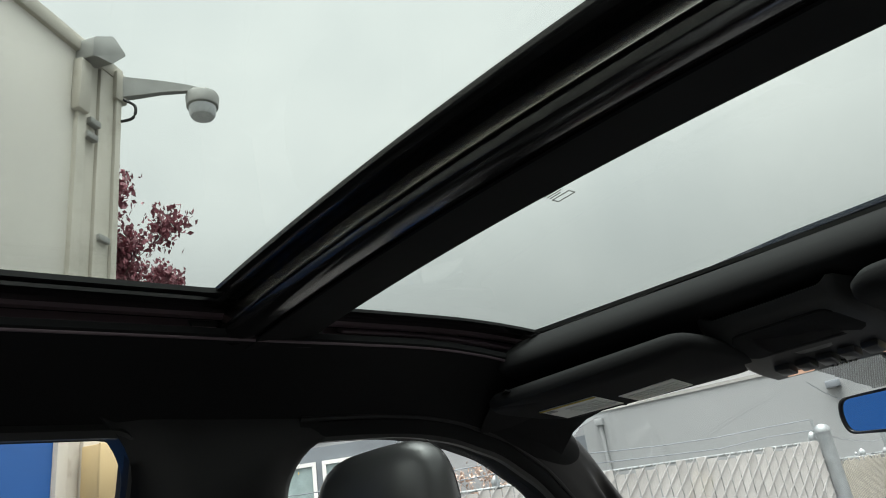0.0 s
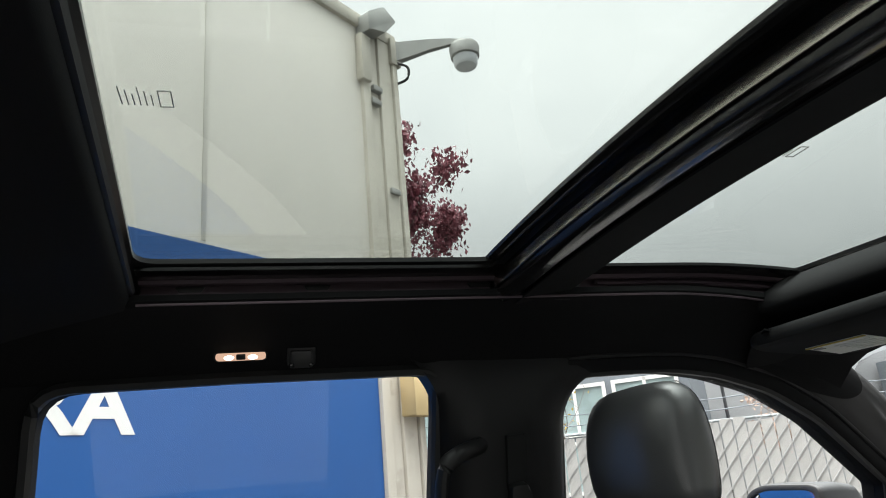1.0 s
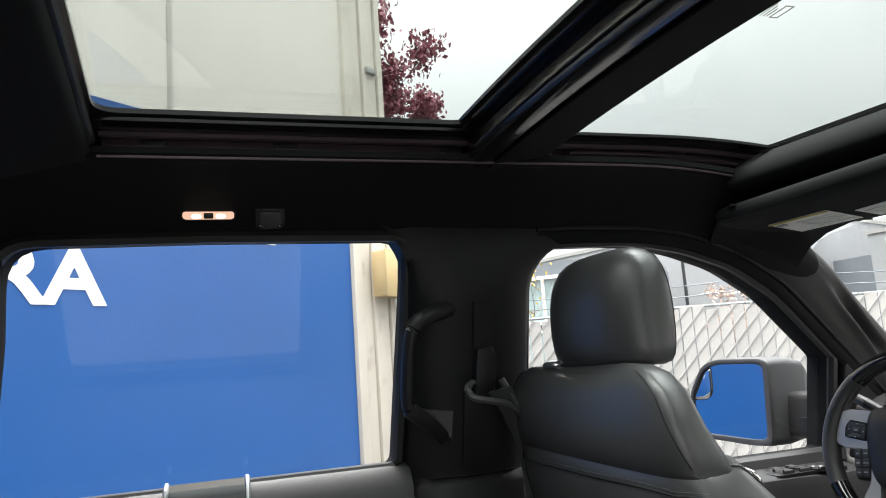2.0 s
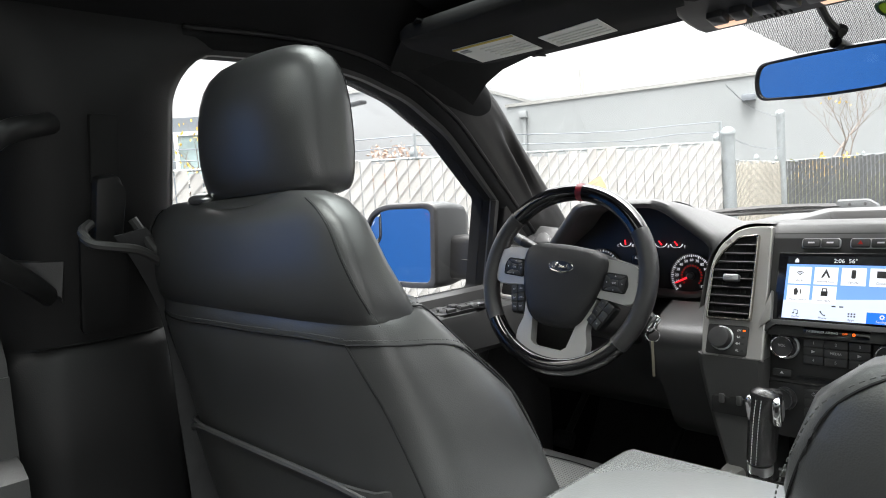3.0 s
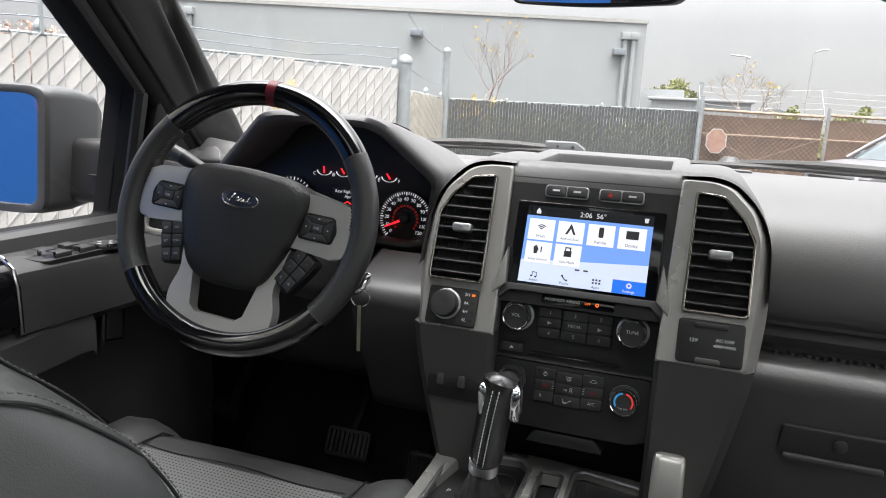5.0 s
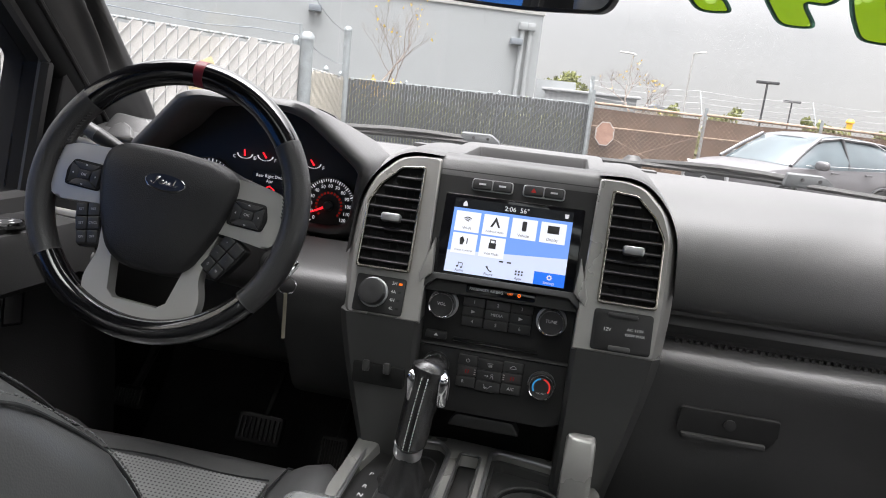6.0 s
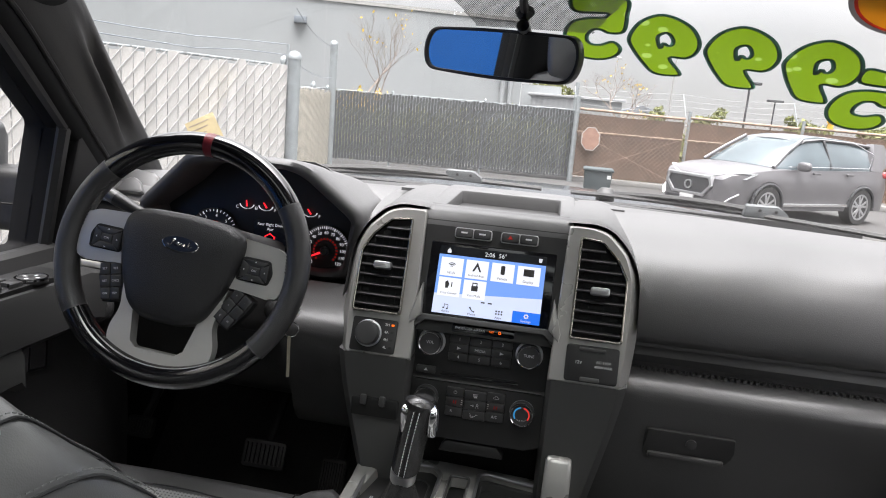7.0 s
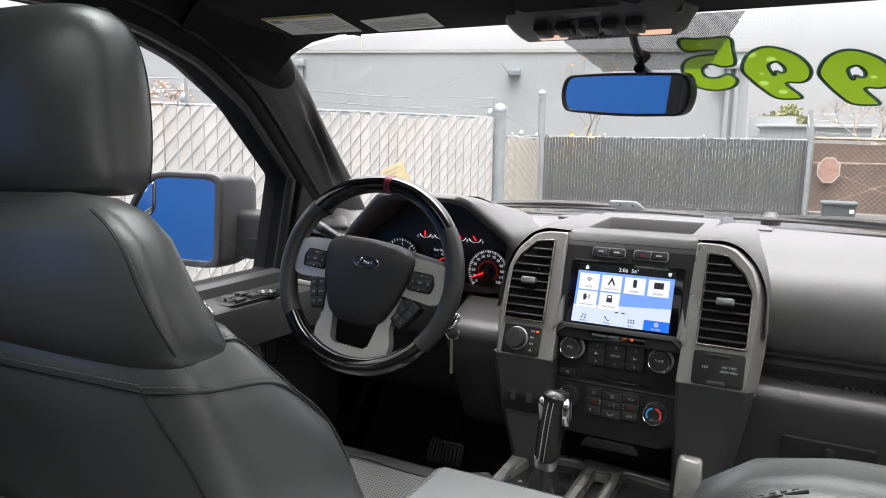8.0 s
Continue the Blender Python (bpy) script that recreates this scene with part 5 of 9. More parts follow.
toe = [[(x, y, z) for y, z in ((2.20 - 0.30 * (x / 0.8) ** 2, 1.464), (2.13 - 0.16 * (x / 0.8) ** 2, 1.30), (2.08, 1.05), (2.0, 0.88), (1.86, 0.724))] for x in (-0.79 + 1.58 * i / 10 for i in range(11))]
tagged(part("toe_board", sheet(toe, 0.01), "carpet"), "black carpeted toe board below the dash", "cab wall", kind="structure")

# panoramic roof: two glass panels, frames, cross beam, rails
pano = thing("panoramic_roof", (0, 0.65, 1.98), "panoramic glass roof with tinted panels and black rails", "sunroof")


def glass_panel(y0, y1, bow):
    rows = []
    for j in range(11):
        y = y0 + (y1 - y0) * j / 10
        rows.append([(x, y + bow * (1 - (x / 0.6) ** 2) * j / 10, roof_z(x, y)) for x in (-0.60 + 0.06 * i for i in range(21))])
    return part("glass_panel", sheet(rows, 0.004), "roof_glass", pano, "green-tinted glass panel")


glass_panel(0.0, 0.665, 0.0)
glass_panel(0.675, 1.265, 0.05)


def inner_frame(y0, y1, x_edge, bow, r):
    """The black glass edge seen from below, with rounded corners."""
    def pts(x, a, b, rad, n):
        p = round_poly([(-x, a), (x, a), (x, b), (x * 0.5, b + bow * 0.75), (0, b + bow), (-x * 0.5, b + bow * 0.75), (-x, b)], [rad, rad, rad, 0.02, 0.02, 0.02, rad], n)
        return p
    o, i = pts(0.605, y0 - 0.02, y1 + 0.02, r, 5), pts(x_edge, y0, y1, r, 5)
    bm = ring(o, i, -0.010, -0.003)
    for v in bm.verts:
        v.co.y += SKEW * v.co.x
        v.co.z += roof_z(v.co.x, v.co.y)
    return bm


part("rear_panel_edge", inner_frame(0.097, 0.640, 0.432, 0.0, 0.035), "frit", pano, "black enamelled glass edge")
part("front_panel_edge", inner_frame(0.795, 1.240, 0.470, 0.050, 0.03), "frit", pano, "black enamelled glass edge")
# cross beam between the panels, bowed forward in the middle
def beam(prof, name, mt, lb, x1=0.58, lift=0.0):
    rows = []
    for i in range(33):
        x = -x1 + 2 * x1 * i / 32
        yr, yf = 0.618 + SKEW * x, 0.818 + SKEW * x
        rows.append([(x, yr + (yf - yr) * k, roof_z(x, 0.72) + z + lift) for k, z in prof])
    return part(name, sheet(rows, 0.003), mt, pano, lb)


beam([(0.0, -0.002), (0.0, -0.008), (0.05, -0.010), (0.06, -0.012), (0.10, -0.012), (0.11, -0.008), (0.165, -0.006), (0.172, -0.008), (0.165, -0.020), (0.155, -0.034), (0.147, -0.046), (0.152, -0.053), (0.175, -0.056), (0.25, -0.057), (0.34, -0.055), (0.80, -0.044), (0.86, -0.036), (0.93, -0.018), (1.0, -0.006), (1.0, -0.001)], "cross_beam", "roof_metal", "glossy black cross beam")
beam([(0.1535, -0.024), (0.1495, -0.0295), (0.146, -0.034), (0.141, -0.041)], "gloss_strip", "strip_metal", "polished metal strip", 0.47)
beam([(0.36, -0.0545), (0.60, -0.0490), (0.80, -0.0440)], "beam_strip", "door_frame", "matt black strip", 0.50, -0.002)
# side rails with their ridges
for s in (-1, 1):
    for (x0, x1, z0, z1, mt) in ((0.440, 0.458, 1.999, 2.004, "roof_metal"), (0.462, 0.480, 1.998, 2.003, "roof_metal"), (0.506, 0.520, 1.960, 2.000, "roof_satin"), (0.484, 0.506, 1.996, 2.002, "roof_metal"), (0.498, 0.506, 1.978, 1.982, "roof_satin"), (0.478, 0.484, 1.990, 1.996, "roof_satin")):
        rows = []
        for j in range(25):
            y = 0.06 + 1.19 * j / 24
            dz = roof_z(0.53, y) - roof_z(0.53, 0.5)
            rows.append([(s * x0, y, z0 + dz), (s * x1, y, z0 + dz - 0.002), (s * x1, y, z1 + dz), (s * x0, y, z1 + dz)])
        part("rail", loft(rows), mt, pano, "ridged black guide rail")
    part("trim_bead", tube([(s * 0.4685, y, lip_z(y) + 0.0015) for y in (0.06 + 0.06 * i for i in range(19))], 0.0022, 8), "roof_satin", pano, "thin shiny edge bead")
    for y in (0.13, 0.32, 0.59):
        clip = part("clip", prism(round_poly([(-0.022, 0.006), (0.022, 0.006), (0.014, -0.004), (0.008, -0.010), (-0.008, -0.010), (-0.014, -0.004)], 0.003, 2), 0, 0.008, facing((s * 0.506, y, 1.986), (0, 0, 1), (-s, 0, -0.2)), 0.001), "plastic_smooth", pano)
    part("latch", bx(s * 0.49 - 0.02, s * 0.49 + 0.02, 0.66 + s * 0.04, 0.80 + s * 0.04, 1.962, 1.985, 0.006), "plastic", pano)
    part("latch_block", bx(s * 0.50 - 0.015, s * 0.50 + 0.015, 0.755 + s * 0.04, 0.79 + s * 0.04, 1.955, 1.985, 0.004), "plastic_smooth", pano)
    for k in range(3):
        part("rail_fin", tube([(s * (0.485 + 0.012 * k), 0.80 + i * 0.05, 1.982 + 0.006 * k - 0.18 * max(0, i * 0.05 - 0.12) ** 2 * 1.6) for i in range(9)], 0.003, 6), "roof_satin", pano)
part("rear_seal", tube([(x, 0.093 + SKEW * x, 1.975) for x in (-0.46, -0.2, 0.2, 0.46)], 0.006, 6), "rubber", pano)
for x, y in ((-0.030, 0.108), (-0.078, 0.834)):
    t_ = thing("glass_stamp", (x, y, 2.02), "small etched maker's stamp on the roof glass", "stamp")
    for i in range(6):
        part("writing_bar", bx(x + 0.0, x + 0.030 - (i % 3) * 0.006, y + i * 0.0052, y + i * 0.0052 + 0.0010, roof_z(x, y) - 0.0065, roof_z(x, y) - 0.0055), "grey_metal", t_, "tiny bar of etched writing")
    part("stamp_box", ring(rect(x - 0.002, x + 0.026, y + 0.032, y + 0.044), rect(x - 0.001, x + 0.025, y + 0.033, y + 0.043), roof_z(x, y) - 0.0065, roof_z(x, y) - 0.0055), "grey_metal", t_)

# ---- windshield, cowl, hood, wipers ----
def ws(u, v):
    """The windshield: u across from -1 to 1, v from its base to its top."""
    x = u * (0.80 - 0.16 * v)
    y = 2.20 - 0.30 * u * u - (0.78 - 0.22 * u * u) * v + 0.12 * max(0.0, (abs(u) - 0.7) / 0.3) ** 2 * v * v
    z = 1.475 + 0.385 * v - 0.035 * u * u * v + 0.018 * math.sin(math.pi * v)
    return Vector((x, y, z))


wsrows = [[ws(-1 + 2 * i / 20, j / 10) for i in range(21)] for j in range(11)]
tagged(part("windshield", sheet(wsrows, 0.004), "clear"), "clear laminated windshield", "windshield", kind="structure")
cowl = part("cowl", sheet([[(x, y - 0.30 * (x / 0.8) ** 2, z) for x in (-0.80 + 0.1 * i for i in range(17))] for y, z in ((2.16, 1.470), (2.24, 1.474), (2.36, 1.462), (2.42, 1.44))], 0.01), "rubber")
tagged(cowl, "black plastic cowl below the windshield", "cowl", kind="structure")
hood = part("hood", sheet([[(x, y - 0.22 * (x / 0.9) ** 2, z - 0.05 * (x / 0.9) ** 2) for x in (-0.92 + 0.115 * i for i in range(17))] for y, z in ((2.40, 1.445), (2.6, 1.452), (3.0, 1.43), (3.5, 1.36), (3.8, 1.25), (3.85, 1.0))], 0.01), "truck_paint")
tagged(hood, "dark blue painted hood", "hood", kind="structure")
for x0, x1, lift in ((-0.60, 0.05, 0.0), (0.12, 0.72, 0.0)):
    wp = thing("wiper", (x0, 2.2, 1.5), "black windshield wiper resting at the glass's base", "wiper")
    def wpt(x, v, out):
        p = ws(x / 0.80, v)
        return p + Vector((0, 0.35, 0.94)) * out
    part("blade", tube([wpt(x0 + (x1 - x0) * k / 8, 0.030 + 0.012 * math.sin(k / 8 * 3.1), 0.010) for k in range(9)], 0.006, 6), "rubber", wp)
    part("arm", tube([wpt(x0 + 0.10 + (x1 - x0) * 0.5 * k / 4, 0.030 + 0.022 * math.sin(k / 4 * 2.6), 0.018) for k in range(5)], 0.007, 6), "plastic_smooth", wp)
    JM = Matrix.Translation(wpt((x0 + x1) / 2 + (0.13 if x0 < 0 else 0.1), 0.046, 0.018)) @ Matrix.Rotation(radians(25), 4, "X")
    jt = part("joint", prism(round_poly([(-0.040, -0.014), (0.052, -0.014), (0.050, -0.002), (0.030, 0.012), (-0.036, 0.012)], 0.004, 3), -0.006, 0.008, JM @ facing((0, 0, 0), (0, 0.3, 1), (0, -1, 0.3)), 0.002), "joint_grey", wp, "grey plastic wiper joint")
    # raised near-black discs painted as the joint's two dark holes
    for bx_ in (-0.008, 0.024):
        part("bolt", lathe([(0.0035, 0.0), (0.0035, 0.0012), (0.001, 0.0015)], JM @ facing((0, 0, 0), (0, 0.3, 1), (0, -1, 0.3)) @ Matrix.Translation((bx_, 0.003, 0.008)), 10), "hollow", jt)
    part("pivot", lathe([(0.022, 0), (0.022, 0.02), (0.012, 0.03)], Matrix.Translation(wpt(x0 + 0.08, 0.0, 0.01)), 12), "rubber", wp)

# shaded band and mirror foot at the top of the windshield
def on_ws(u, v, off=-0.004):
    p = ws(u, v)
    n = (ws(u + 0.01, v) - ws(u - 0.01, v)).cross(ws(u, v + 0.01) - ws(u, v - 0.01)).normalized()
    if n.z < 0:
        n = -n
    return p + n * off


# ---- cabin: pillars ----
def mirror_x(pts, s):
    return [(s * -p[0], p[1], p[2]) for p in pts]


PILLAR_SHAPE = [(-0.03, -0.02), (0.0, 0.004), (0.06, 0.013), (0.13, 0.018), (0.25, 0.0225), (0.45, 0.027), (0.60, 0.0285), (0.75, 0.027), (0.86, 0.0225), (0.93, 0.017), (0.97, 0.011), (1.0, -0.02)]
for s in (-1, 1):
    ap = thing("windshield_pillar", (s * 0.72, 1.6, 1.45), "dark grey moulded windshield pillar trim with a grab handle", "pillar")
    rear_l = [(1.20, 1.842), (1.27, 1.812), (1.39, 1.748), (1.535, 1.628), (1.64, 1.540), (1.74, 1.455), (1.80, 1.40)]
    front_l = [(1.405, 1.866), (1.455, 1.845), (1.525, 1.798), (1.618, 1.716), (1.713, 1.636), (1.812, 1.555), (1.905, 1.47)]
    rl, fl = smooth_path([(0, y, z) for y, z in rear_l], 7), smooth_path([(0, y, z) for y, z in front_l], 7)

    def on_pillar(t_, k, off=0.0):
        """A point on the pillar: t_ from its top to its foot, k from the door to the glass; a grab recess is sunk into it."""
        f = min(t_, 0.9999) * (len(rl) - 1)
        i_, q = int(f), f - int(f)
        r_, g_ = rl[i_].lerp(rl[i_ + 1], q), fl[i_].lerp(fl[i_ + 1], q)
        inn = interp(PILLAR_SHAPE, k)
        run = 0.5 - 0.5 * math.cos(math.tau * max(0.0, min(1.0, (t_ - 0.36) / 0.42)))
        edge = 0.60 - 0.20 * max(0.0, min(1.0, (t_ - 0.36) / 0.36))
        dip = max(0.0, 1 - ((k - edge - 0.15) / 0.13) ** 2)
        ridge = math.exp(-((k - edge + 0.03) / 0.06) ** 2)
        inn += run * (0.010 * ridge - 0.030 * dip) + off
        return (s * (-sx(r_.z + (g_.z - r_.z) * k) - inn), r_.y + (g_.y - r_.y) * k, r_.z + (g_.z - r_.z) * k)
    part("trim", loft([[on_pillar(i / 48, -0.03 + 1.03 * j / 40) for j in range(41)] for i in range(49)], closed=False), "pillar_trim", ap, sharp=70)
    part("upper_flap", sheet([[on_pillar((0.34 - 0.16 * abs(2 * k - 1.0) ** 2.5) * i / 10, k, 0.006 - 0.004 * (i / 10) ** 6) for k in (0.02 + 0.95 * j / 18 for j in range(19))] for i in range(11)], 0.003), "headliner", ap, "cloth flap of the headliner")
    corner = []
    for k in (j / 12 for j in range(13)):
        p, q = Vector(on_pillar(0.0, k, 0.006)), Vector((s * 0.46, 1.10 + 0.33 * k, 1.885 - 0.030 * k))
        corner.append([p, p.lerp(q, 0.25) + Vector((0, 0, 0.010)), p.lerp(q, 0.6) + Vector((0, 0, 0.012)), q])
    part("corner_cover", sheet(corner, 0.003), "headliner", ap, "cloth corner of the headliner", sharp=70)
    # mirror corner panel and front window post
    sail = part("corner_panel", prism([(0.0, 0.0), (0.18, 0.0), (0.17, 0.08), (0.0, 0.232)], 0, 0.02, facing((s * 0.80, 1.588, 1.36), (s * -0.26, 0, 1), (-s, 0, -0.26)) if s < 0 else facing((s * 0.80, 1.75, 1.36), (s * -0.26, 0, 1), (-s, 0, -0.26)), 0.006), "belt_trim", ap)
    part("window_post", tube([(s * 0.798, 1.583, 1.365), (s * 0.734, 1.568, 1.600)], 0.010, 8), "door_frame", ap)

    bp = thing("belt_pillar", (s * 0.74, 0.66, 0.7), "black moulded door pillar with belt guide and grab handle", "pillar")
    rows = []
    for z in (0.70, 1.0, 1.25, 1.41, 1.425, 1.43, 1.50, 1.62, 1.70, 1.757, 1.775, 1.79, 1.805, 1.82, 1.832, 1.842, 1.850, 1.862, 1.875, 1.890):
        xo = -sx(z)
        d = 0.075 if z < 1.42 else 0.052 - 0.044 * max(0.0, (z - 1.74) / 0.15) ** 1.6
        flare = 0.015 if z < 1.42 else 0.0
        y0 = 0.545 - flare - 0.05 * max(0.0, (z - 1.80) / 0.09) ** 2
        y1 = 0.788 + flare + 0.095 - math.sqrt(max(0.0, 0.095 ** 2 - max(0.0, min(z, 1.850) - 1.757) ** 2))
        pr = [(xo + 0.03, y0 - 0.004), (xo - 0.012, y0), (xo - d * 0.55, y0 + 0.018), (xo - d * 0.92, y0 + 0.05), (xo - d, y0 + 0.085), (xo - d, y1 - 0.085), (xo - d * 0.9, y1 - 0.045), (xo - d * 0.5, y1 - 0.014), (xo - 0.01, y1), (xo + 0.03, y1 + 0.004)]
        rows.append([(s * x, y, z) for x, y in pr])
    part("trim", loft(rows, closed=False), "belt_trim", bp, sharp=60)
    part("trim_joint", tube([(s * (0.80 - d_x), y, 1.428) for d_x, y in ((0.03, 0.55), (0.068, 0.59), (0.074, 0.63), (0.074, 0.70), (0.068, 0.745), (0.03, 0.785))], 0.002, 5), "hollow", bp)
    gh = [(-0.665, 0.625, 1.737), (-0.628, 0.590, 1.728), (-0.605, 0.553, 1.717), (-0.607, 0.529, 1.696), (-0.622, 0.522, 1.64), (-0.640, 0.522, 1.573), (-0.646, 0.536, 1.555), (-0.668, 0.570, 1.53), (-0.70, 0.60, 1.505)]
    part("grab_handle", tube(smooth_path(mirror_x(gh, s), 5), 0.0115, 10, flat=1.3), "plastic_smooth", bp, "bent grab handle")
    part("handle_foot", loft([[(s * 0.715, 0.56, 1.56), (s * 0.715, 0.63, 1.555), (s * 0.712, 0.62, 1.49)], [(s * 0.70, 0.565, 1.555), (s * 0.69, 0.62, 1.55), (s * 0.695, 0.614, 1.50)]]), "plastic", bp)
    # belt guide slot, height slider, loop
    FBp = facing((s * 0.645, 0.674, 1.696), (s * -0.27, 0, 1), (-s, 0, -0.27))
    part("belt_panel", prism(round_poly(rect(-0.034, 0.030, -0.262, -0.118), 0.006, 3), -0.012, 0.0012, FBp, 0.001), "belt_trim", bp, "matt black belt guide panel")
    # flat near-black patch, painted as the slot's dark inside
    part("belt_slot", prism(round_poly(rect(-0.018, 0.018, -0.045, 0.050), 0.004, 3), -0.02, 0.0010, FBp), "hollow", bp)
    part("slider", prism(round_poly([(-0.021, -0.128), (0.017, -0.132), (0.021, -0.052), (0.012, -0.030), (-0.017, -0.033)], 0.006, 3), 0.0, 0.020, FBp, 0.006), "plastic_smooth", bp, "belt height slider")
    loop = [(-0.640, 0.645, 1.600), (-0.628, 0.630, 1.590), (-0.616, 0.636, 1.574), (-0.612, 0.662, 1.567), (-0.612, 0.692, 1.560), (-0.618, 0.716, 1.546), (-0.628, 0.730, 1.535), (-0.632, 0.722, 1.556), (-0.638, 0.708, 1.585), (-0.642, 0.700, 1.602)]
    part("belt_loop", tube(smooth_path(mirror_x(loop, s), 5), 0.0065, 8), "dark_silver", bp, "metal belt loop")
    belt = [(-0.628, 0.69, 1.585), (-0.650, 0.725, 1.535), (-0.700, 0.772, 1.44), (-0.712, 0.788, 1.25), (-0.715, 0.80, 1.0), (-0.715, 0.80, 0.74)]
    rows = [[p + Vector((0, -0.022, -0.004)), p + Vector((s * -0.001, 0.0, 0)), p + Vector((0, 0.022, 0.004))] for p in smooth_path(mirror_x(belt, s), 5)]
    part("belt", sheet(rows, 0.002), "thread_dark", bp, "black woven seat belt")

# ---- cabin: doors ----
for s in (-1, 1):
    fd = thing("front_door_trim", (s * 0.78, 1.15, 0.75), "black moulded front door panel with window switches", "door panel")
    lower = [(0.80, 1.374), (0.786, 1.378), (0.772, 1.372), (0.765, 1.350), (0.772, 1.335), (0.778, 1.30), (0.76, 1.27), (0.75, 1.0), (0.76, 0.72)]
    part("panel", sheet([[(s * x, y, z) for x, z in lower] for y in (0.80, 0.9, 1.0, 1.1, 1.2, 1.3, 1.4, 1.5, 1.6, 1.75)], 0.01), "plastic", fd)
    pod = loft([[(s * x, y, z) for x, z in ((0.790, zt + 0.006), (0.70, zt), (0.688, zt - 0.006), (0.683, zt - 0.020), (0.680, zt - 0.085), (0.70, zt - 0.10), (0.785, zt - 0.10))] for y, zt in ((1.272, 1.350), (1.30, 1.350), (1.40, 1.348), (1.50, 1.346), (1.56, 1.346), (1.60, 1.335))])
    arch = [Vector((0, y, z)) for y, z in ((0.80, 1.852), (0.92, 1.854), (1.02, 1.852), (1.08, 1.846), (1.14, 1.836), (1.20, 1.819), (1.26, 1.800), (1.32, 1.770), (1.385, 1.733), (1.46, 1.674), (1.530, 1.616), (1.59, 1.566), (1.66, 1.507), (1.73, 1.447))]
    arch = smooth_path(arch, 3)

    def on_arch(off, inn):
        out = []
        for i_, p in enumerate(arch):
            d = (arch[min(i_ + 1, len(arch) - 1)] - arch[max(i_ - 1, 0)]).normalized()
            q = p + Vector((0, -d.z, d.y)) * off
            out.append((s * (-sx(q.z) - inn), q.y, q.z))
        return out
    part("window_frame", loft([on_arch(o_, i_) for o_, i_ in ((-0.006, -0.03), (-0.006, 0.010), (0.0, 0.015), (0.014, 0.018), (0.020, 0.016), (0.022, -0.01))], closed=False), "door_frame", fd, "black door frame round the glass", sharp=50)
    part("frame_seal", tube(on_arch(0.026, 0.016), 0.0045, 8), "belt_trim", fd, "soft black door seal")
    part("switch_pod", pod, "plastic", fd)
    part("gloss_panel", loft([[(s * x, y, z) for x, z in ((0.792, zt + 0.012), (0.74, zt + 0.010), (0.70, zt + 0.005), (0.682, zt - 0.010), (0.676, zt - 0.03), (0.674, zt - 0.08), (0.70, zt - 0.10))] for y, zt in ((0.90, 1.362), (1.10, 1.363), (1.268, 1.361))], closed=False), "shiny", fd, "piano black panel")
    part("chrome_edge", tube([(s * x, 1.270, z) for x, z in ((0.79, 1.374), (0.74, 1.372), (0.70, 1.367), (0.681, 1.352), (0.675, 1.33), (0.673, 1.27))], 0.0024, 6), "chrome", fd)
    part("armrest", loft([[(s * x, y, z) for x, z in ((0.755, zt + 0.006), (0.71, zt + 0.010), (0.692, zt + 0.006), (0.683, zt - 0.006), (0.684, zt - 0.060), (0.70, zt - 0.070), (0.755, zt - 0.070))] for y, zt in ((0.95, 1.240), (1.15, 1.250), (1.30, 1.262), (1.37, 1.267), (1.39, 1.266), (1.397, 1.255))]), "dark_silver", fd, "dark grey door pull")
    FP = facing((s * 0.728, 1.43, 1.3495), (0, 1, 0), (0, 0, 1))
    part("switch_plate", prism(round_poly([(-0.040, -0.105), (0.036, -0.105), (0.036, 0.09), (-0.040, 0.09)], 0.015, 4), -0.006, 0.002, FP, 0.001), "plastic_smooth", fd)
    for dx, dy in ((-0.012 * -s, -0.068), (0.018 * -s, -0.068), (-0.012 * -s, -0.026), (0.018 * -s, -0.026)):
        sw = part("window_switch", prism(round_poly(rect(dx - 0.012, dx + 0.012, dy - 0.015, dy + 0.015), 0.003, 2), 0.0, 0.009, FP, 0.003), "button", fd)
        part("switch_edge", prism(rect(dx - 0.011, dx + 0.011, dy - 0.0165, dy - 0.0125), 0.002, 0.0105, FP), "chrome", sw, "chrome switch edge")
    dial = part("mirror_switch", lathe([(0.024, 0.0), (0.024, 0.005), (0.020, 0.007), (0.004, 0.007)], FP @ Matrix.Translation((-s * 0.020, 0.016, 0)), 24), "button", fd)
    part("dial_ring", ring([(0.024 * math.cos(a), 0.024 * math.sin(a)) for a in (math.tau * k / 24 for k in range(24))], [(0.021 * math.cos(a), 0.021 * math.sin(a)) for a in (math.tau * k / 24 for k in range(24))], 0.004, 0.008, FP @ Matrix.Translation((-s * 0.020, 0.016, 0))), "chrome", dial)
    for k in range(4):
        part("dial_mark", prism(rect(0.008, 0.014, -0.002, 0.002), 0.007, 0.0075, FP @ Matrix.Translation((-s * 0.020, 0.016, 0)) @ Matrix.Rotation(k * math.pi / 2, 4, "Z")), "mark", dial)
    part("lock_switch", prism(round_poly(rect(-0.014, 0.014, -0.03, 0.03), 0.004, 3), 0, 0.008, facing((s * 0.738, 1.482, 1.219), (0, 0.1, 1), (-s, -0.3, 0)), 0.002), "button", fd, "lock switch with a bright rim")
    part("lock_rim", ring(rect(-0.016, 0.016, -0.033, 0.033), rect(-0.013, 0.013, -0.029, 0.029), 0, 0.009, facing((s * 0.738, 1.482, 1.219), (0, 0.1, 1), (-s, -0.3, 0))), "chrome", fd)
    part("speaker_panel", superpad(0.02, 0.16, 0.13, Matrix.Translation((s * 0.755, 1.35, 0.95)), 2.6, 24, 12), "plastic_smooth", fd)

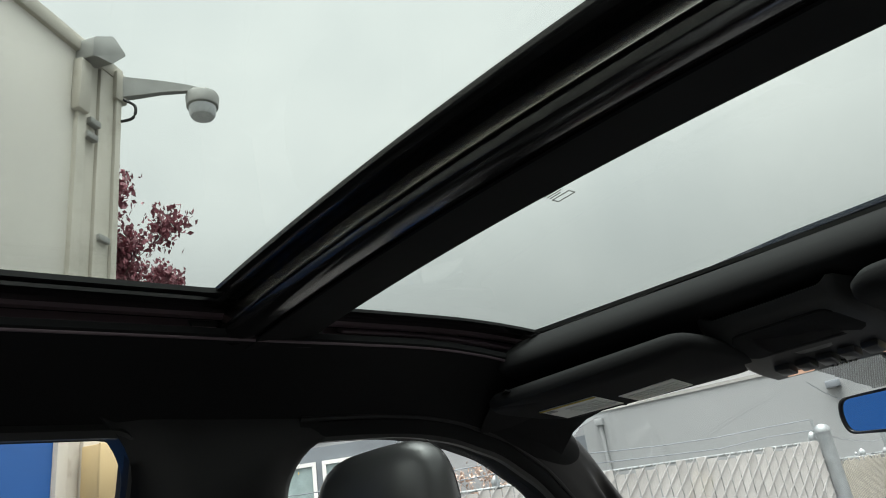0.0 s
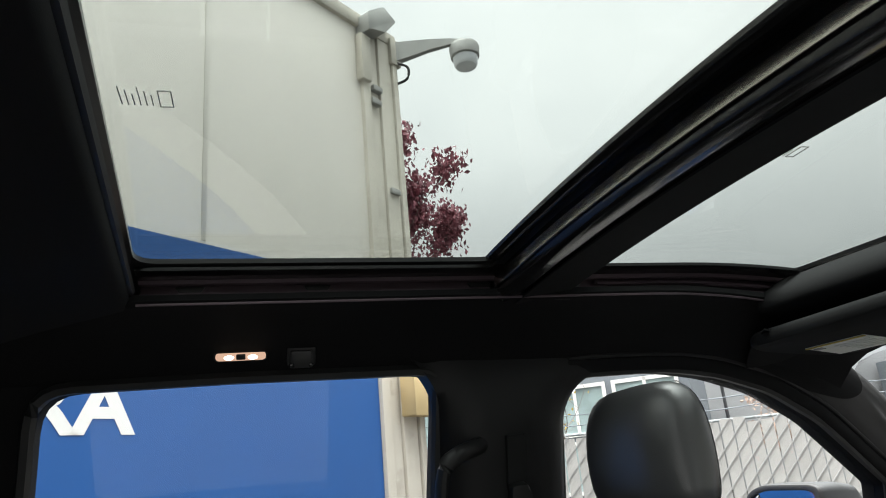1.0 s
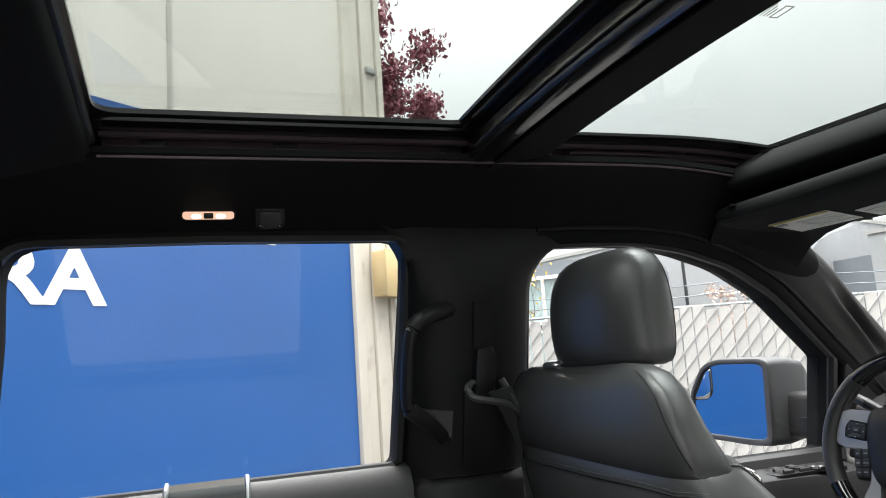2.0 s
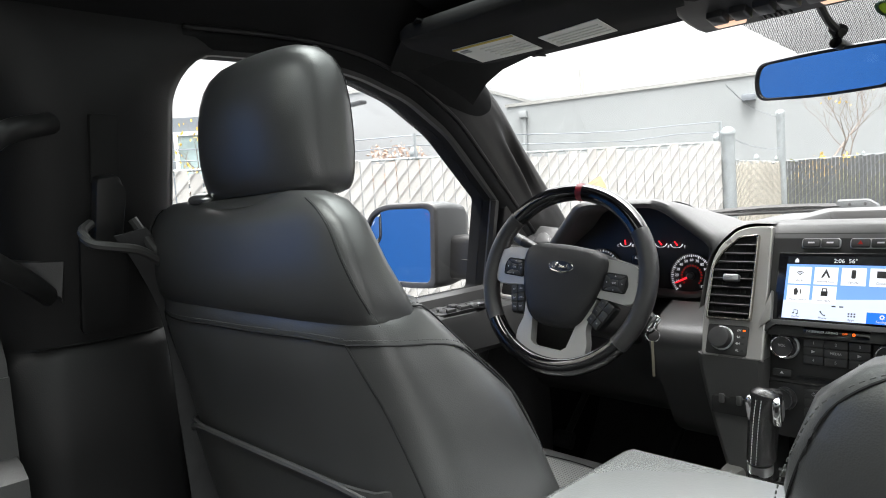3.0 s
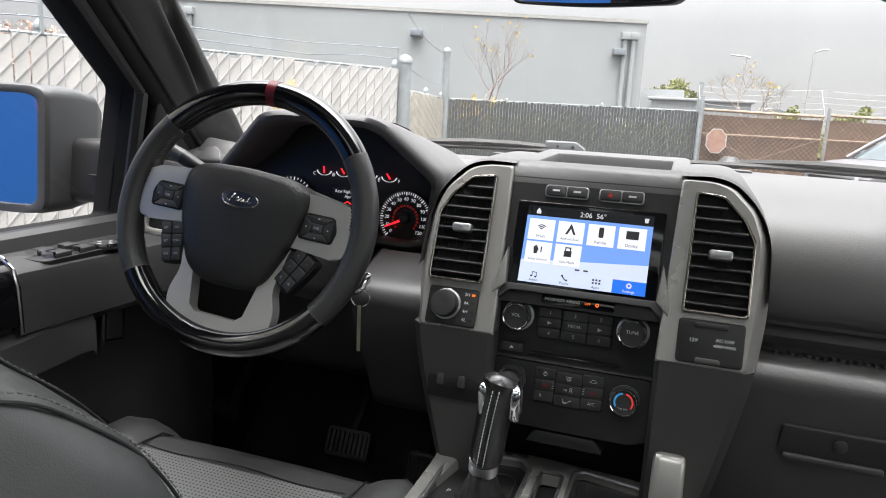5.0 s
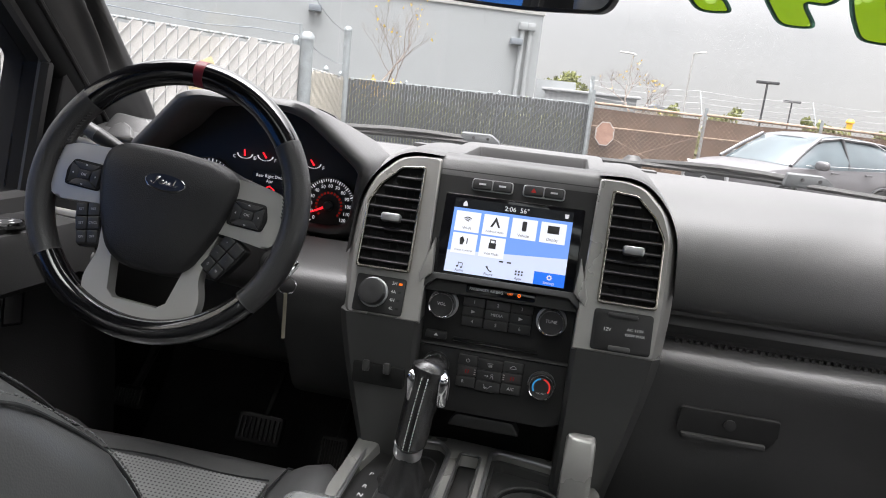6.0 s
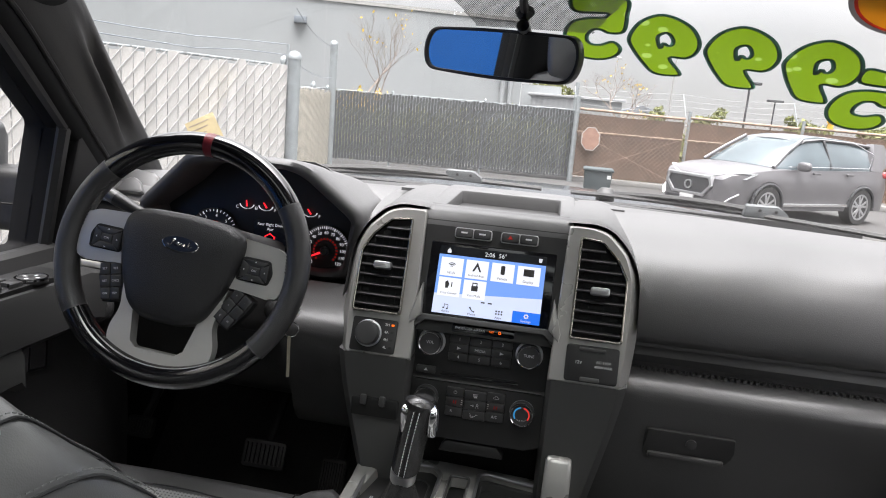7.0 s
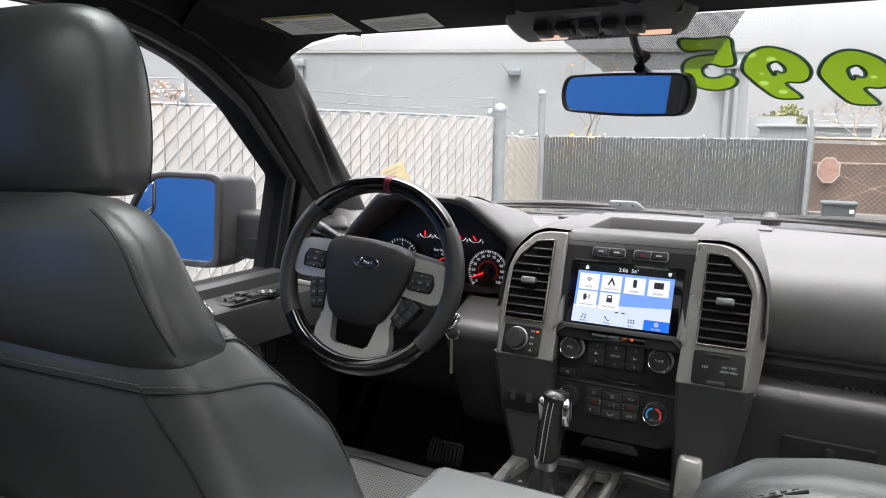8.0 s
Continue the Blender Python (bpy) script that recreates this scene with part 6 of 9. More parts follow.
    if s > 0:                                         # the right rear door stands open
        continue
    rd = thing("rear_door_trim", (s * 0.78, 0.2, 0.75), "dark grey rear door panel with a piano black inset", "door panel")
    top = [(0.80, 1.458), (0.775, 1.460), (0.755, 1.452), (0.738, 1.425), (0.735, 1.398), (0.748, 1.392)]
    ys = (-0.45, -0.2, 0.0, 0.14, 0.26, 0.4, 0.50, 0.535, 0.548)
    part("upper_panel", sheet([[(s * x, y, z - (0.004 if y > 0.54 else 0)) for x, z in top] for y in ys], 0.008), "dash", rd)
    part("inset", sheet([[(s * x, y, z) for x, z in ((0.748, 1.392), (0.775, 1.380), (0.780, 1.32), (0.765, 1.295))] for y in ys], 0.008), "dash", rd)
    part("recess_end", sheet([[(s * 0.742, y, z) for z in (1.40, 1.37, 1.33, 1.28)] for y in (0.508, 0.53, 0.548)], 0.012), "dash", rd)
    part("arm_ledge", loft([[(s * x, y, z) for x, z in ((0.78, 1.298), (0.70, 1.285), (0.675, 1.272), (0.672, 1.21), (0.70, 1.0), (0.72, 0.74), (0.79, 0.74))] for y in (-0.45, 0.1, 0.4, 0.545)]), "dash", rd)
    part("handle_cup", prism(round_poly(rect(-0.07, 0.07, -0.02, 0.02), 0.012, 3), -0.004, 0.003, facing((s * 0.715, 0.40, 1.2885), (0, 1, 0), (0, 0, 1)), 0.002), "plastic_smooth", rd)
    part("window_switch", prism(round_poly(rect(-0.012, 0.012, -0.02, 0.02), 0.003, 2), 0.0, 0.012, facing((s * 0.715, 0.40, 1.289), (0, 1, 0), (0, 0, 1)), 0.003), "button", rd)
    part("gloss_inset", loft([[(s * x, y, z) for x, z in ((0.776, 1.464), (0.752, 1.456), (0.733, 1.426), (0.730, 1.397), (0.752, 1.386), (0.752, 1.30))] for y in (0.125, 0.19, 0.252)], closed=False), "shiny", rd, "piano black inset")
    for y in (0.122, 0.255):
        part("chrome_strip", tube([(s * x, y, z) for x, z in ((0.776, 1.465), (0.751, 1.457), (0.732, 1.426), (0.728, 1.397), (0.735, 1.35), (0.742, 1.29))], 0.0045, 6), "alloy", rd, "pale metal strip")

# ---- dashboard ----
dash = thing("dashboard", (0, 1.9, 0.95), "black soft-touch dashboard with satin grey trim", "dashboard")
UPZ = 0.40                                            # lean of the centre panel


def lean_y(z):
    return 1.525 + UPZ * (z - 1.345)


def face(x, z, out=0.0):
    """A frame on the leaning centre panel; local z comes out of it."""
    up = Vector((0, UPZ, 1)).normalized()
    nrm = Vector((0, -1, UPZ)).normalized()
    p = Vector((x, lean_y(z), z)) + nrm * out
    return facing(p, up, nrm)


def low(x, z, out=0.0):
    """A frame on the steeper lower panel."""
    up = Vector((0, 0.15, 1)).normalized()
    nrm = Vector((0, -1, 0.15)).normalized()
    p = Vector((x, 1.538 + 0.15 * (z - 1.34), z)) + nrm * out
    return facing(p, up, nrm)


# upper pad: a sheet from the glass to the brow, for both sides
def pad(x0, x1, prof, n=14, name="upper_pad", mat_="dash"):
    rows = []
    for i in range(n + 1):
        x = x0 + (x1 - x0) * i / n
        rows.append([(x, y - max(0.0, (y - 1.62) / 0.58) * 0.30 * (x / 0.8) ** 2 + 0.03 * max(0, abs(x) - 0.5), z) for y, z in prof])
    return part(name, sheet(rows, 0.006), mat_, dash, sharp=60)


PASS = [tuple(p) for p in smooth_path([(2.185, 1.470, 0), (2.10, 1.485, 0), (1.95, 1.502, 0), (1.85, 1.506, 0), (1.76, 1.500, 0), (1.69, 1.485, 0), (1.632, 1.458, 0), (1.598, 1.420, 0), (1.584, 1.380, 0), (1.583, 1.350, 0), (1.594, 1.336, 0)], 4)]
pad(0.192, 0.80, [(p[0], p[1]) for p in PASS])
part("shelf_groove", sheet([[(x, y, z) for y, z in ((1.594, 1.337), (1.625, 1.333), (1.632, 1.296), (1.60, 1.291))] for x in (0.215, 0.5, 0.80)], 0.006), "plastic", dash)
for i in range(56):
    part("shelf_rib", bx(0.25 + i * 0.0096, 0.2545 + i * 0.0096, 1.592, 1.622, 1.2915, 1.2962), "plastic", dash)
part("shelf_strip", sheet([[(x, y, z) for y, z in ((1.626, 1.333), (1.612, 1.328), (1.606, 1.312), (1.612, 1.297))] for x in (0.215, 0.5, 0.80)], 0.004), "dark_silver", dash)
GLOVE = [(p[0], p[1]) for p in smooth_path([(1.62, 1.293, 0), (1.578, 1.290, 0), (1.556, 1.279, 0), (1.547, 1.254, 0), (1.552, 1.15, 0), (1.57, 1.02, 0), (1.62, 0.93, 0), (1.75, 0.88, 0)], 4)]
glove = part("glovebox", sheet([[(x, y, z) for y, z in GLOVE] for x in (0.16, 0.30, 0.40, 0.50, 0.60, 0.70, 0.79)], 0.006), "plastic", dash, sharp=60)
FGl = facing((0.329, 1.5485, 1.196), (0, -0.05, 1), (0, -1, -0.05))
part("latch_plate", prism(round_poly([(-0.065, 0.022), (0.066, 0.022), (0.066, -0.006), (0.052, -0.024), (-0.060, -0.024), (-0.066, -0.012)], 0.005, 3), -0.004, 0.006, FGl, 0.002), "plastic_smooth", glove, "glovebox latch")
part("latch_lip", prism(round_poly(rect(-0.060, 0.052, -0.023, -0.014), 0.003, 2), 0.0, 0.012, FGl, 0.003), "plastic", glove)
part("lock", lathe([(0.008, 0.004), (0.008, 0.009), (0.005, 0.010)], FGl @ Matrix.Translation((0.002, 0.006, 0)), 16), "button", glove)

DRV = [(p[0], p[1]) for p in smooth_path([(2.185, 1.470, 0), (2.05, 1.488, 0), (1.90, 1.496, 0), (1.78, 1.490, 0), (1.70, 1.472, 0), (1.66, 1.44, 0), (1.645, 1.40, 0), (1.65, 1.36, 0)], 4)]
pad(-0.80, -0.645, DRV, 4, name="driver_pad")
pad(-0.235, -0.185, DRV, 2, name="driver_pad")
pad(-0.650, -0.230, [(2.185, 1.470), (2.05, 1.488), (1.95, 1.496), (1.87, 1.488), (1.82, 1.46), (1.79, 1.40), (1.79, 1.34)], name="driver_pad")
pad(-0.215, 0.215, [(2.185, 1.470), (2.10, 1.487), (1.98, 1.500), (1.90, 1.508), (1.85, 1.509)], name="center_pad")

# cluster hood: a wide frame with cut corners round the gauges
CL = [(-0.640, 1.462), (-0.520, 1.560), (-0.490, 1.566), (-0.335, 1.564), (-0.308, 1.555), (-0.230, 1.482), (-0.252, 1.368), (-0.283, 1.358), (-0.60, 1.37)]
cx_ = -0.425


def cl_ring(k, y, grow, fall=1.0):
    """A loop round the gauges; the hood's rim leans back towards its foot."""
    return [(cx_ + (x - cx_) * k + (grow if x > cx_ else -grow), 1.613 + (1.48 - z) * (0.5 if z > 1.48 else 0.2) + y, 1.465 + (z - 1.465) * (k if z < 1.465 else k * fall) + (grow if z > 1.465 else -grow)) for x, z in round_poly(CL, 0.018, 4)]


part("cluster_hood", loft([cl_ring(0.80, 0.34, 0.0, 0.6), cl_ring(0.93, 0.20, 0.0, 0.78), cl_ring(0.985, 0.08, 0.002, 0.93), cl_ring(1.0, 0.016, 0.004, 0.99), cl_ring(1.0, 0.004, 0.001), cl_ring(1.0, 0.0, -0.005), cl_ring(1.0, 0.003, -0.011), cl_ring(1.0, 0.012, -0.014), cl_ring(0.985, 0.04, -0.014), cl_ring(0.95, 0.09, -0.014)], caps=False), "dash", dash, "cluster hood", sharp=50)


def gm(x, z, y=1.668):
    return facing((x, y + 0.12 * (z - 1.404), z), (0, 0.12, 1), (0, -1, 0.12))


clus = part("gauge_panel", prism([(x - cx_, z - 1.404) for x, z in ((cx_ + (x - cx_) * 0.95, 1.465 + (z - 1.465) * 0.93) for x, z in CL)], -0.01, -0.0015, gm(cx_, 1.404)), "plastic_smooth", dash, "black gauge panel")


def dial(x, z, r, numbers, a0, a1, needle):
    """A gauge's face; its figures, ticks and needle are joined to the gauge panel as parts."""
    m = gm(x, z, 1.666)
    part("gauge_face", lathe([(r, -0.002), (r, 0.006), (r * 0.985, 0.008), (r * 0.97, 0.004), (0.004, 0.004)], m, 40), "plastic_smooth", clus, "round gauge face")
    bm, n = bmesh.new(), len(numbers)
    for i, s in enumerate(numbers):
        a = radians(a0 + (a1 - a0) * i / (n - 1))
        bm = merge(bm, words(s, r * 0.17, m @ Matrix.Translation((r * 0.70 * math.cos(a), r * 0.70 * math.sin(a), 0)), 0.0048))
    stuff_(part("figures", bm, "white_glow", clus, "lit white figures"))
    bm = bmesh.new()
    for i in range(4 * (n - 1) + 1):
        a = radians(a0 + (a1 - a0) * i / (4 * (n - 1)))
        w = 0.0006 if i % 4 else 0.0012
        bm = merge(bm, prism(rect(r * (0.86 if i % 4 else 0.83), r * 0.95, -w / 2 * 1.4, w / 2 * 1.4), 0.0045, 0.0055, m @ Matrix.Rotation(a, 4, "Z")))
    stuff_(part("ticks", bm, "white_glow", clus, "lit white ticks"))
    bm = bmesh.new()
    for i in range(18):
        a = radians(a0 + (a1 - a0) * i / 17)
        bm = merge(bm, prism(rect(r * 0.42, r * 0.50, -0.0016, 0.0016), 0.0045, 0.005, m @ Matrix.Rotation(a, 4, "Z")))
    stuff_(part("inner_scale", bm, "heat_red", clus, "dim red inner scale"))
    part("needle", prism([(0.0, -0.0022), (r * 0.78, -0.0008), (r * 0.78, 0.0008), (0.0, 0.0022)], 0.008, 0.011, m @ Matrix.Rotation(radians(needle), 4, "Z")), "red_glow", clus, "lit red needle")
    part("needle_hub", lathe([(r * 0.17, 0.006), (r * 0.17, 0.012), (r * 0.12, 0.014)], m, 20), "plastic", clus)


dial(-0.304, 1.404, 0.046, ["0", "10", "20", "30", "40", "50", "60", "70", "80", "90", "100", "110", "120"], 222, -40, 205)
dial(-0.516, 1.412, 0.046, [str(i) for i in range(0, 8)][1:], 200, -30, 215)
for x, z_ in ((-0.458, 1.470), (-0.422, 1.470), (-0.374, 1.469), (-0.339, 1.468)):
    m = gm(x, z_)
    part("small_gauge", ring([(0.0140 * math.cos(a), 0.0140 * math.sin(a) * 0.6) for a in (math.pi + math.pi * k / 10 for k in range(11))] + [(0.0122 * math.cos(a), 0.0122 * math.sin(a) * 0.6) for a in (math.tau - math.pi * k / 10 for k in range(11))],
                             [(0.0135 * math.cos(a), 0.0135 * math.sin(a) * 0.6) for a in (math.pi + math.pi * k / 10 for k in range(11))] + [(0.0127 * math.cos(a), 0.0127 * math.sin(a) * 0.6) for a in (math.tau - math.pi * k / 10 for k in range(11))], 0.003, 0.0045, m), "white_glow", clus)
    part("small_needle", prism([(-0.0012, -0.004), (0.0012, -0.004), (0.0008, 0.007), (-0.0008, 0.007)], 0.004, 0.006, m @ Matrix.Rotation(radians(8 if x < -0.45 else 38), 4, "Z")), "red_glow", clus)
    part("gauge_letters", merge(words("C" if x < -0.45 else "E", 0.008, m @ Matrix.Translation((-0.018, -0.006, 0)), 0.004), words("H" if x < -0.45 else "F", 0.008, m @ Matrix.Translation((0.018, -0.006, 0)), 0.004)), "white_glow", clus)
mi = gm(-0.410, 1.423)
part("info_screen", prism(round_poly(rect(-0.031, 0.031, -0.021, 0.021), 0.003, 2), -0.006, 0.004, mi), "screen_black", clus, "small information screen")
part("info_words", merge(words("Rear Right Door", 0.0072, mi @ Matrix.Translation((0, 0.015, 0)), 0.005), words("Ajar", 0.0072, mi @ Matrix.Translation((0, 0.007, 0)), 0.005)), "white_glow", clus)
part("info_symbol", ring([(-0.008, -0.020), (0.008, -0.020), (0.010, -0.006), (0.0, 0.0), (-0.010, -0.006)], [(-0.006, -0.018), (0.006, -0.018), (0.008, -0.007), (0.0, -0.002), (-0.008, -0.007)], 0.004, 0.005, mi), "red_glow", clus)

# driver's lower dash: knee panel, column shroud, left vent
KNEE = [(p[0], p[1]) for p in smooth_path([(1.62, 1.36, 0), (1.58, 1.345, 0), (1.535, 1.325, 0), (1.52, 1.30, 0), (1.53, 1.26, 0), (1.575, 1.18, 0), (1.62, 1.10, 0), (1.75, 1.05, 0)], 4)]
part("knee_panel", sheet([[(x, y + (0.10 if x < -0.33 else 0.0), z) for y, z in KNEE] for x in (-0.79, -0.7, -0.6, -0.5, -0.4, -0.34, -0.325, -0.28, -0.205)], 0.006), "plastic", dash, sharp=55)
part("vent_grating", bx(-0.285, -0.240, 1.566, 1.580, 1.308, 1.332, 0.003), "hollow", dash)
for i in range(3):
    part("grating_bar", bx(-0.284, -0.241, 1.562, 1.568, 1.312 + i * 0.007, 1.3145 + i * 0.007, 0.001), "plastic", dash)
# solid block coloured near-black for the shade behind its slats
lv = part("side_vent", prism(round_poly([(-0.055, -0.055), (0.05, -0.06), (0.06, 0.05), (-0.045, 0.06)], 0.01, 3), -0.04, 0.004, facing((-0.715, 1.625, 1.400), (0, 0.3, 1), (0.15, -1, 0.3)), 0.004), "hollow", dash, "driver's side air vent")
part("vent_frame", ring(round_poly([(-0.065, -0.065), (0.06, -0.07), (0.07, 0.06), (-0.055, 0.07)], 0.012, 3), round_poly([(-0.053, -0.053), (0.048, -0.058), (0.058, 0.048), (-0.043, 0.058)], 0.01, 3), -0.02, 0.010, facing((-0.715, 1.625, 1.400), (0, 0.3, 1), (0.15, -1, 0.3)), 0.003), "silver", lv, "satin grey vent frame")
for i in range(6):
    part("vent_slat", bx(-0.052, 0.052, -0.042 + i * 0.018, -0.040 + i * 0.018, -0.02, 0.004, 0.0006, 1, m=facing((-0.715, 1.625, 1.400), (0, 0.3, 1), (0.15, -1, 0.3))), "plastic", lv)
part("light_knob", lathe([(0.026, 0), (0.026, 0.012), (0.021, 0.016), (0.004, 0.016)], facing((-0.70, 1.60, 1.265), (0, 0.3, 1), (0.1, -1, 0.3)), 24), "button", dash)
part("knob_ring", ring([(0.029 * math.cos(a), 0.029 * math.sin(a)) for a in (math.tau * k / 24 for k in range(24))], [(0.026 * math.cos(a), 0.026 * math.sin(a)) for a in (math.tau * k / 24 for k in range(24))], 0, 0.008, facing((-0.70, 1.60, 1.265), (0, 0.3, 1), (0.1, -1, 0.3))), "chrome", dash)
for k in range(2):
    part("corner_grille", prism(round_poly([(0, 0), (0.11 - 0.05 * k, 0.0), (0.09 - 0.05 * k, 0.05 - 0.02 * k), (0.02, 0.06 - 0.03 * k)], 0.01, 3), 0, 0.012, facing((-0.745 + 0.03 * k, 1.69 - 0.02 * k, 1.455 + 0.01 * k), (0, 0.7, 1), (0, -1, 0.7)), 0.004), "dash", dash)

# ---- centre stack ----
stack = thing("center_stack", (0, 1.55, 1.1), "centre stack with touch screen, knobs and vents in satin grey towers", "centre stack")
panel_pts = round_poly(rect(-0.116, 0.116, -0.013, 0.163), 0.004, 2)
part("panel", prism(panel_pts, -0.10, 0.0, face(0, 1.345)), "plastic_smooth", stack, "black main panel")
part("lower_panel", prism(rect(-0.113, 0.113, -0.047, 0.048), -0.05, -0.0005, low(0, 1.30)), "plastic_smooth", stack, "black radio panel")
part("brow", loft([[(x, y, z) for y, z in ((1.582, 1.488), (1.584, 1.493), (1.592, 1.509), (1.598, 1.513), (1.606, 1.5165), (1.614, 1.5165), (1.614, 1.49))] for x in (-0.118, -0.06, 0, 0.06, 0.118)]), "dash", stack, "soft grey brow")
FT2 = facing((0, 1.74, 1.5190), (0, 1, 0.018), (0, -0.018, 1))
part("bin_frame", ring(round_poly(rect(-0.122, 0.122, -0.125, 0.140), 0.02, 4), round_poly(rect(-0.088, 0.094, -0.113, 0.070), 0.010, 4), -0.03, 0.0, FT2, 0.006), "dash", stack, "tray frame on the dash top")
part("bin_floor", bx(-0.10, 0.10, 1.622, 1.82, 1.492, 1.495), "rubber", stack, "rubber-lined tray")

for s in (-1, 1):
    front = [(0.104, -0.062), (0.209, -0.062), (0.2150, 0.02), (0.2130, 0.104), (0.2005, 0.138), (0.1730, 0.1665), (0.150, 0.1735), (0.112, 0.1735)]
    outer = [(0.104, -0.064), (0.222, -0.064), (0.2305, 0.02), (0.2275, 0.107), (0.2125, 0.146), (0.1815, 0.177), (0.153, 0.1845), (0.112, 0.1845)]
    tw = [round_poly(o, [0.002, 0.006, 0.03, 0.016, 0.010, 0.010, 0.012, 0.004], 4) for o in (outer, front, [(x + (0.002 if x < 0.12 else -0.002), y - (0.002 if y > 0 else -0.002)) for x, y in front])]
    tower = part("tower", loft([[face(0, 1.345) @ Vector((s * x, y, d)) for x, y in tw[k]] for k, d in ((0, -0.030), (0, -0.022), (1, 0.0075), (2, 0.010))]), "silver", stack, "satin grey tower panel", sharp=25)
    vent_o = [(0.1280, 0.003), (0.2058, 0.003), (0.2058, 0.0985), (0.1912, 0.1262), (0.1645, 0.1535), (0.1298, 0.1570)]
    vent_i = [(0.1315, 0.0065), (0.2022, 0.0065), (0.2022, 0.0965), (0.1885, 0.1240), (0.1630, 0.1500), (0.1333, 0.1535)]
    if s < 0:
        vent_o, vent_i = [(-x, y) for x, y in vent_o][::-1], [(-x, y) for x, y in vent_i][::-1]
    # dark sheet on the solid tower, stands for the vent's shaded depth
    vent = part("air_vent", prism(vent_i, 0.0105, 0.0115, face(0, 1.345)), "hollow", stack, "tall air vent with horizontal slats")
    part("vent_frame", ring(round_poly(vent_o, 0.004, 2), round_poly(vent_i, 0.003, 2), 0.008, 0.018, face(0, 1.345), 0.0015), "warm_chrome", vent, "bright vent surround")
    for i in range(9):
        y = 0.0150 + i * 0.0153
        xo = min(0.2018, 0.2022 - max(0, y - 0.096) * 0.62) - (max(0, y - 0.125) * 0.6)
        x0, x1 = (0.1322, xo) if s > 0 else (-xo, -0.1322)
        part("vent_slat", bx(x0, x1, -0.0016, 0.0016, -0.005, 0.005, 0.0008, 1, m=face(0, 1.345) @ Matrix.Translation((0, y, 0.0155)) @ Matrix.Rotation(radians(24), 4, "X")), "plastic_smooth", vent)
    for k in range(6):
        x = s * (0.142 + k * 0.011)
        part("vent_vane", bx(x - 0.0008, x + 0.0008, 0.008, 0.145 - max(0, abs(x) - 0.16) * 0.9, 0.0115, 0.0130, 0, m=face(0, 1.345)), "hollow", vent)
    part("vent_tab", prism(round_poly(rect(s * 0.166 - 0.014, s * 0.166 + 0.014, 0.070, 0.082), 0.004, 3), 0.018, 0.029, face(0, 1.345), 0.003), "alloy", vent, "bright sliding tab")
    # the dash carries the tower's outline back to the glass
    top_o = round_poly([(0.110, 0.1805), (0.154, 0.1825), (0.180, 0.1735), (0.2085, 0.144), (0.225, 0.104), (0.2275, 0.02)], [0, 0.02, 0.02, 0.02, 0.03, 0], 4)
    pts = [face(0, 1.345) @ Vector((s * x, y, 0.001)) for x, y in top_o]
    part("shoulder", loft([[p + Vector((s * gx * (1.6 - p.z) * 4, dy, dz)) for p in pts] for dy, dz, gx in ((0, 0, 0), (0.004, 0.002, 0), (0.03, 0.004, 0.002), (0.12, 0.005, 0.01), (0.22, 0.003, 0.03), (0.34, -0.004, 0.06), (0.50, -0.022, 0.10))], closed=False), "dash", stack, "soft dash shoulder", sharp=60)
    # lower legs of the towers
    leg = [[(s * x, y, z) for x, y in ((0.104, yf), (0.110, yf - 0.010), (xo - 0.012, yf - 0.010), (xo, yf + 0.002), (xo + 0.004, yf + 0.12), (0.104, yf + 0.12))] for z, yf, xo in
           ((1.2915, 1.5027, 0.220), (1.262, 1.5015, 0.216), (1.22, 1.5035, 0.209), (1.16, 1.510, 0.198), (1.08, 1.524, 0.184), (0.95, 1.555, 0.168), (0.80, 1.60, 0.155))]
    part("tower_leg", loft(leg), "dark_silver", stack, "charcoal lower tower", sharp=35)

# touch screen
scr = face(0, 1.345)
part("screen_bezel", prism(round_poly(rect(-0.098, 0.098, 0.012, 0.128), 0.003, 2), 0.0, 0.0025, scr, 0.001), "shiny", stack, "gloss black screen bezel")
for s in (-1, 1):
    part("screen_wing", prism([(s * 0.097, 0.010), (s * 0.114, -0.006), (s * 0.116, 0.006), (s * 0.101, 0.060)] if s > 0 else [(s * 0.101, 0.060), (s * 0.116, 0.006), (s * 0.114, -0.006), (s * 0.097, 0.010)], 0.0, 0.012, scr, 0.002), "silver", stack, "satin grey wing")
part("screen_lip", prism(round_poly([(-0.112, -0.010), (-0.104, -0.010), (-0.092, 0.0045), (0.092, 0.0045), (0.104, -0.010), (0.112, -0.010), (0.098, 0.0115), (-0.098, 0.0115)], 0.002, 2), 0.0, 0.008, scr, 0.002), "plastic", stack)
touch = part("touch_screen", prism(rect(-0.083, 0.083, 0.016, 0.122), 0.0025, 0.0032, scr), "screen_black", stack, "lit touch screen")
part("status_words", words("2:06  56°", 0.0095, scr @ Matrix.Translation((0.005, 0.1145, 0)), 0.0036), "white_glow", touch)
part("status_icon", prism([(-0.071, 0.111), (-0.065, 0.111), (-0.065, 0.115), (-0.068, 0.119), (-0.071, 0.115)], 0.0033, 0.0037, scr), "white_glow", touch)
part("status_icon", prism([(0.072, 0.112), (0.076, 0.112), (0.077, 0.118), (0.071, 0.118)], 0.0033, 0.0037, scr), "white_glow", touch)
bg = part("screen_field", prism(rect(-0.083, 0.083, 0.016, 0.108), 0.0032, 0.0036, scr), "screen_blue", touch, "blue menu field")
part("screen_shine", prism([(-0.083, 0.033), (0.083, 0.033), (0.083, 0.056), (-0.083, 0.046)], 0.0036, 0.0038, scr), "screen_light", touch)
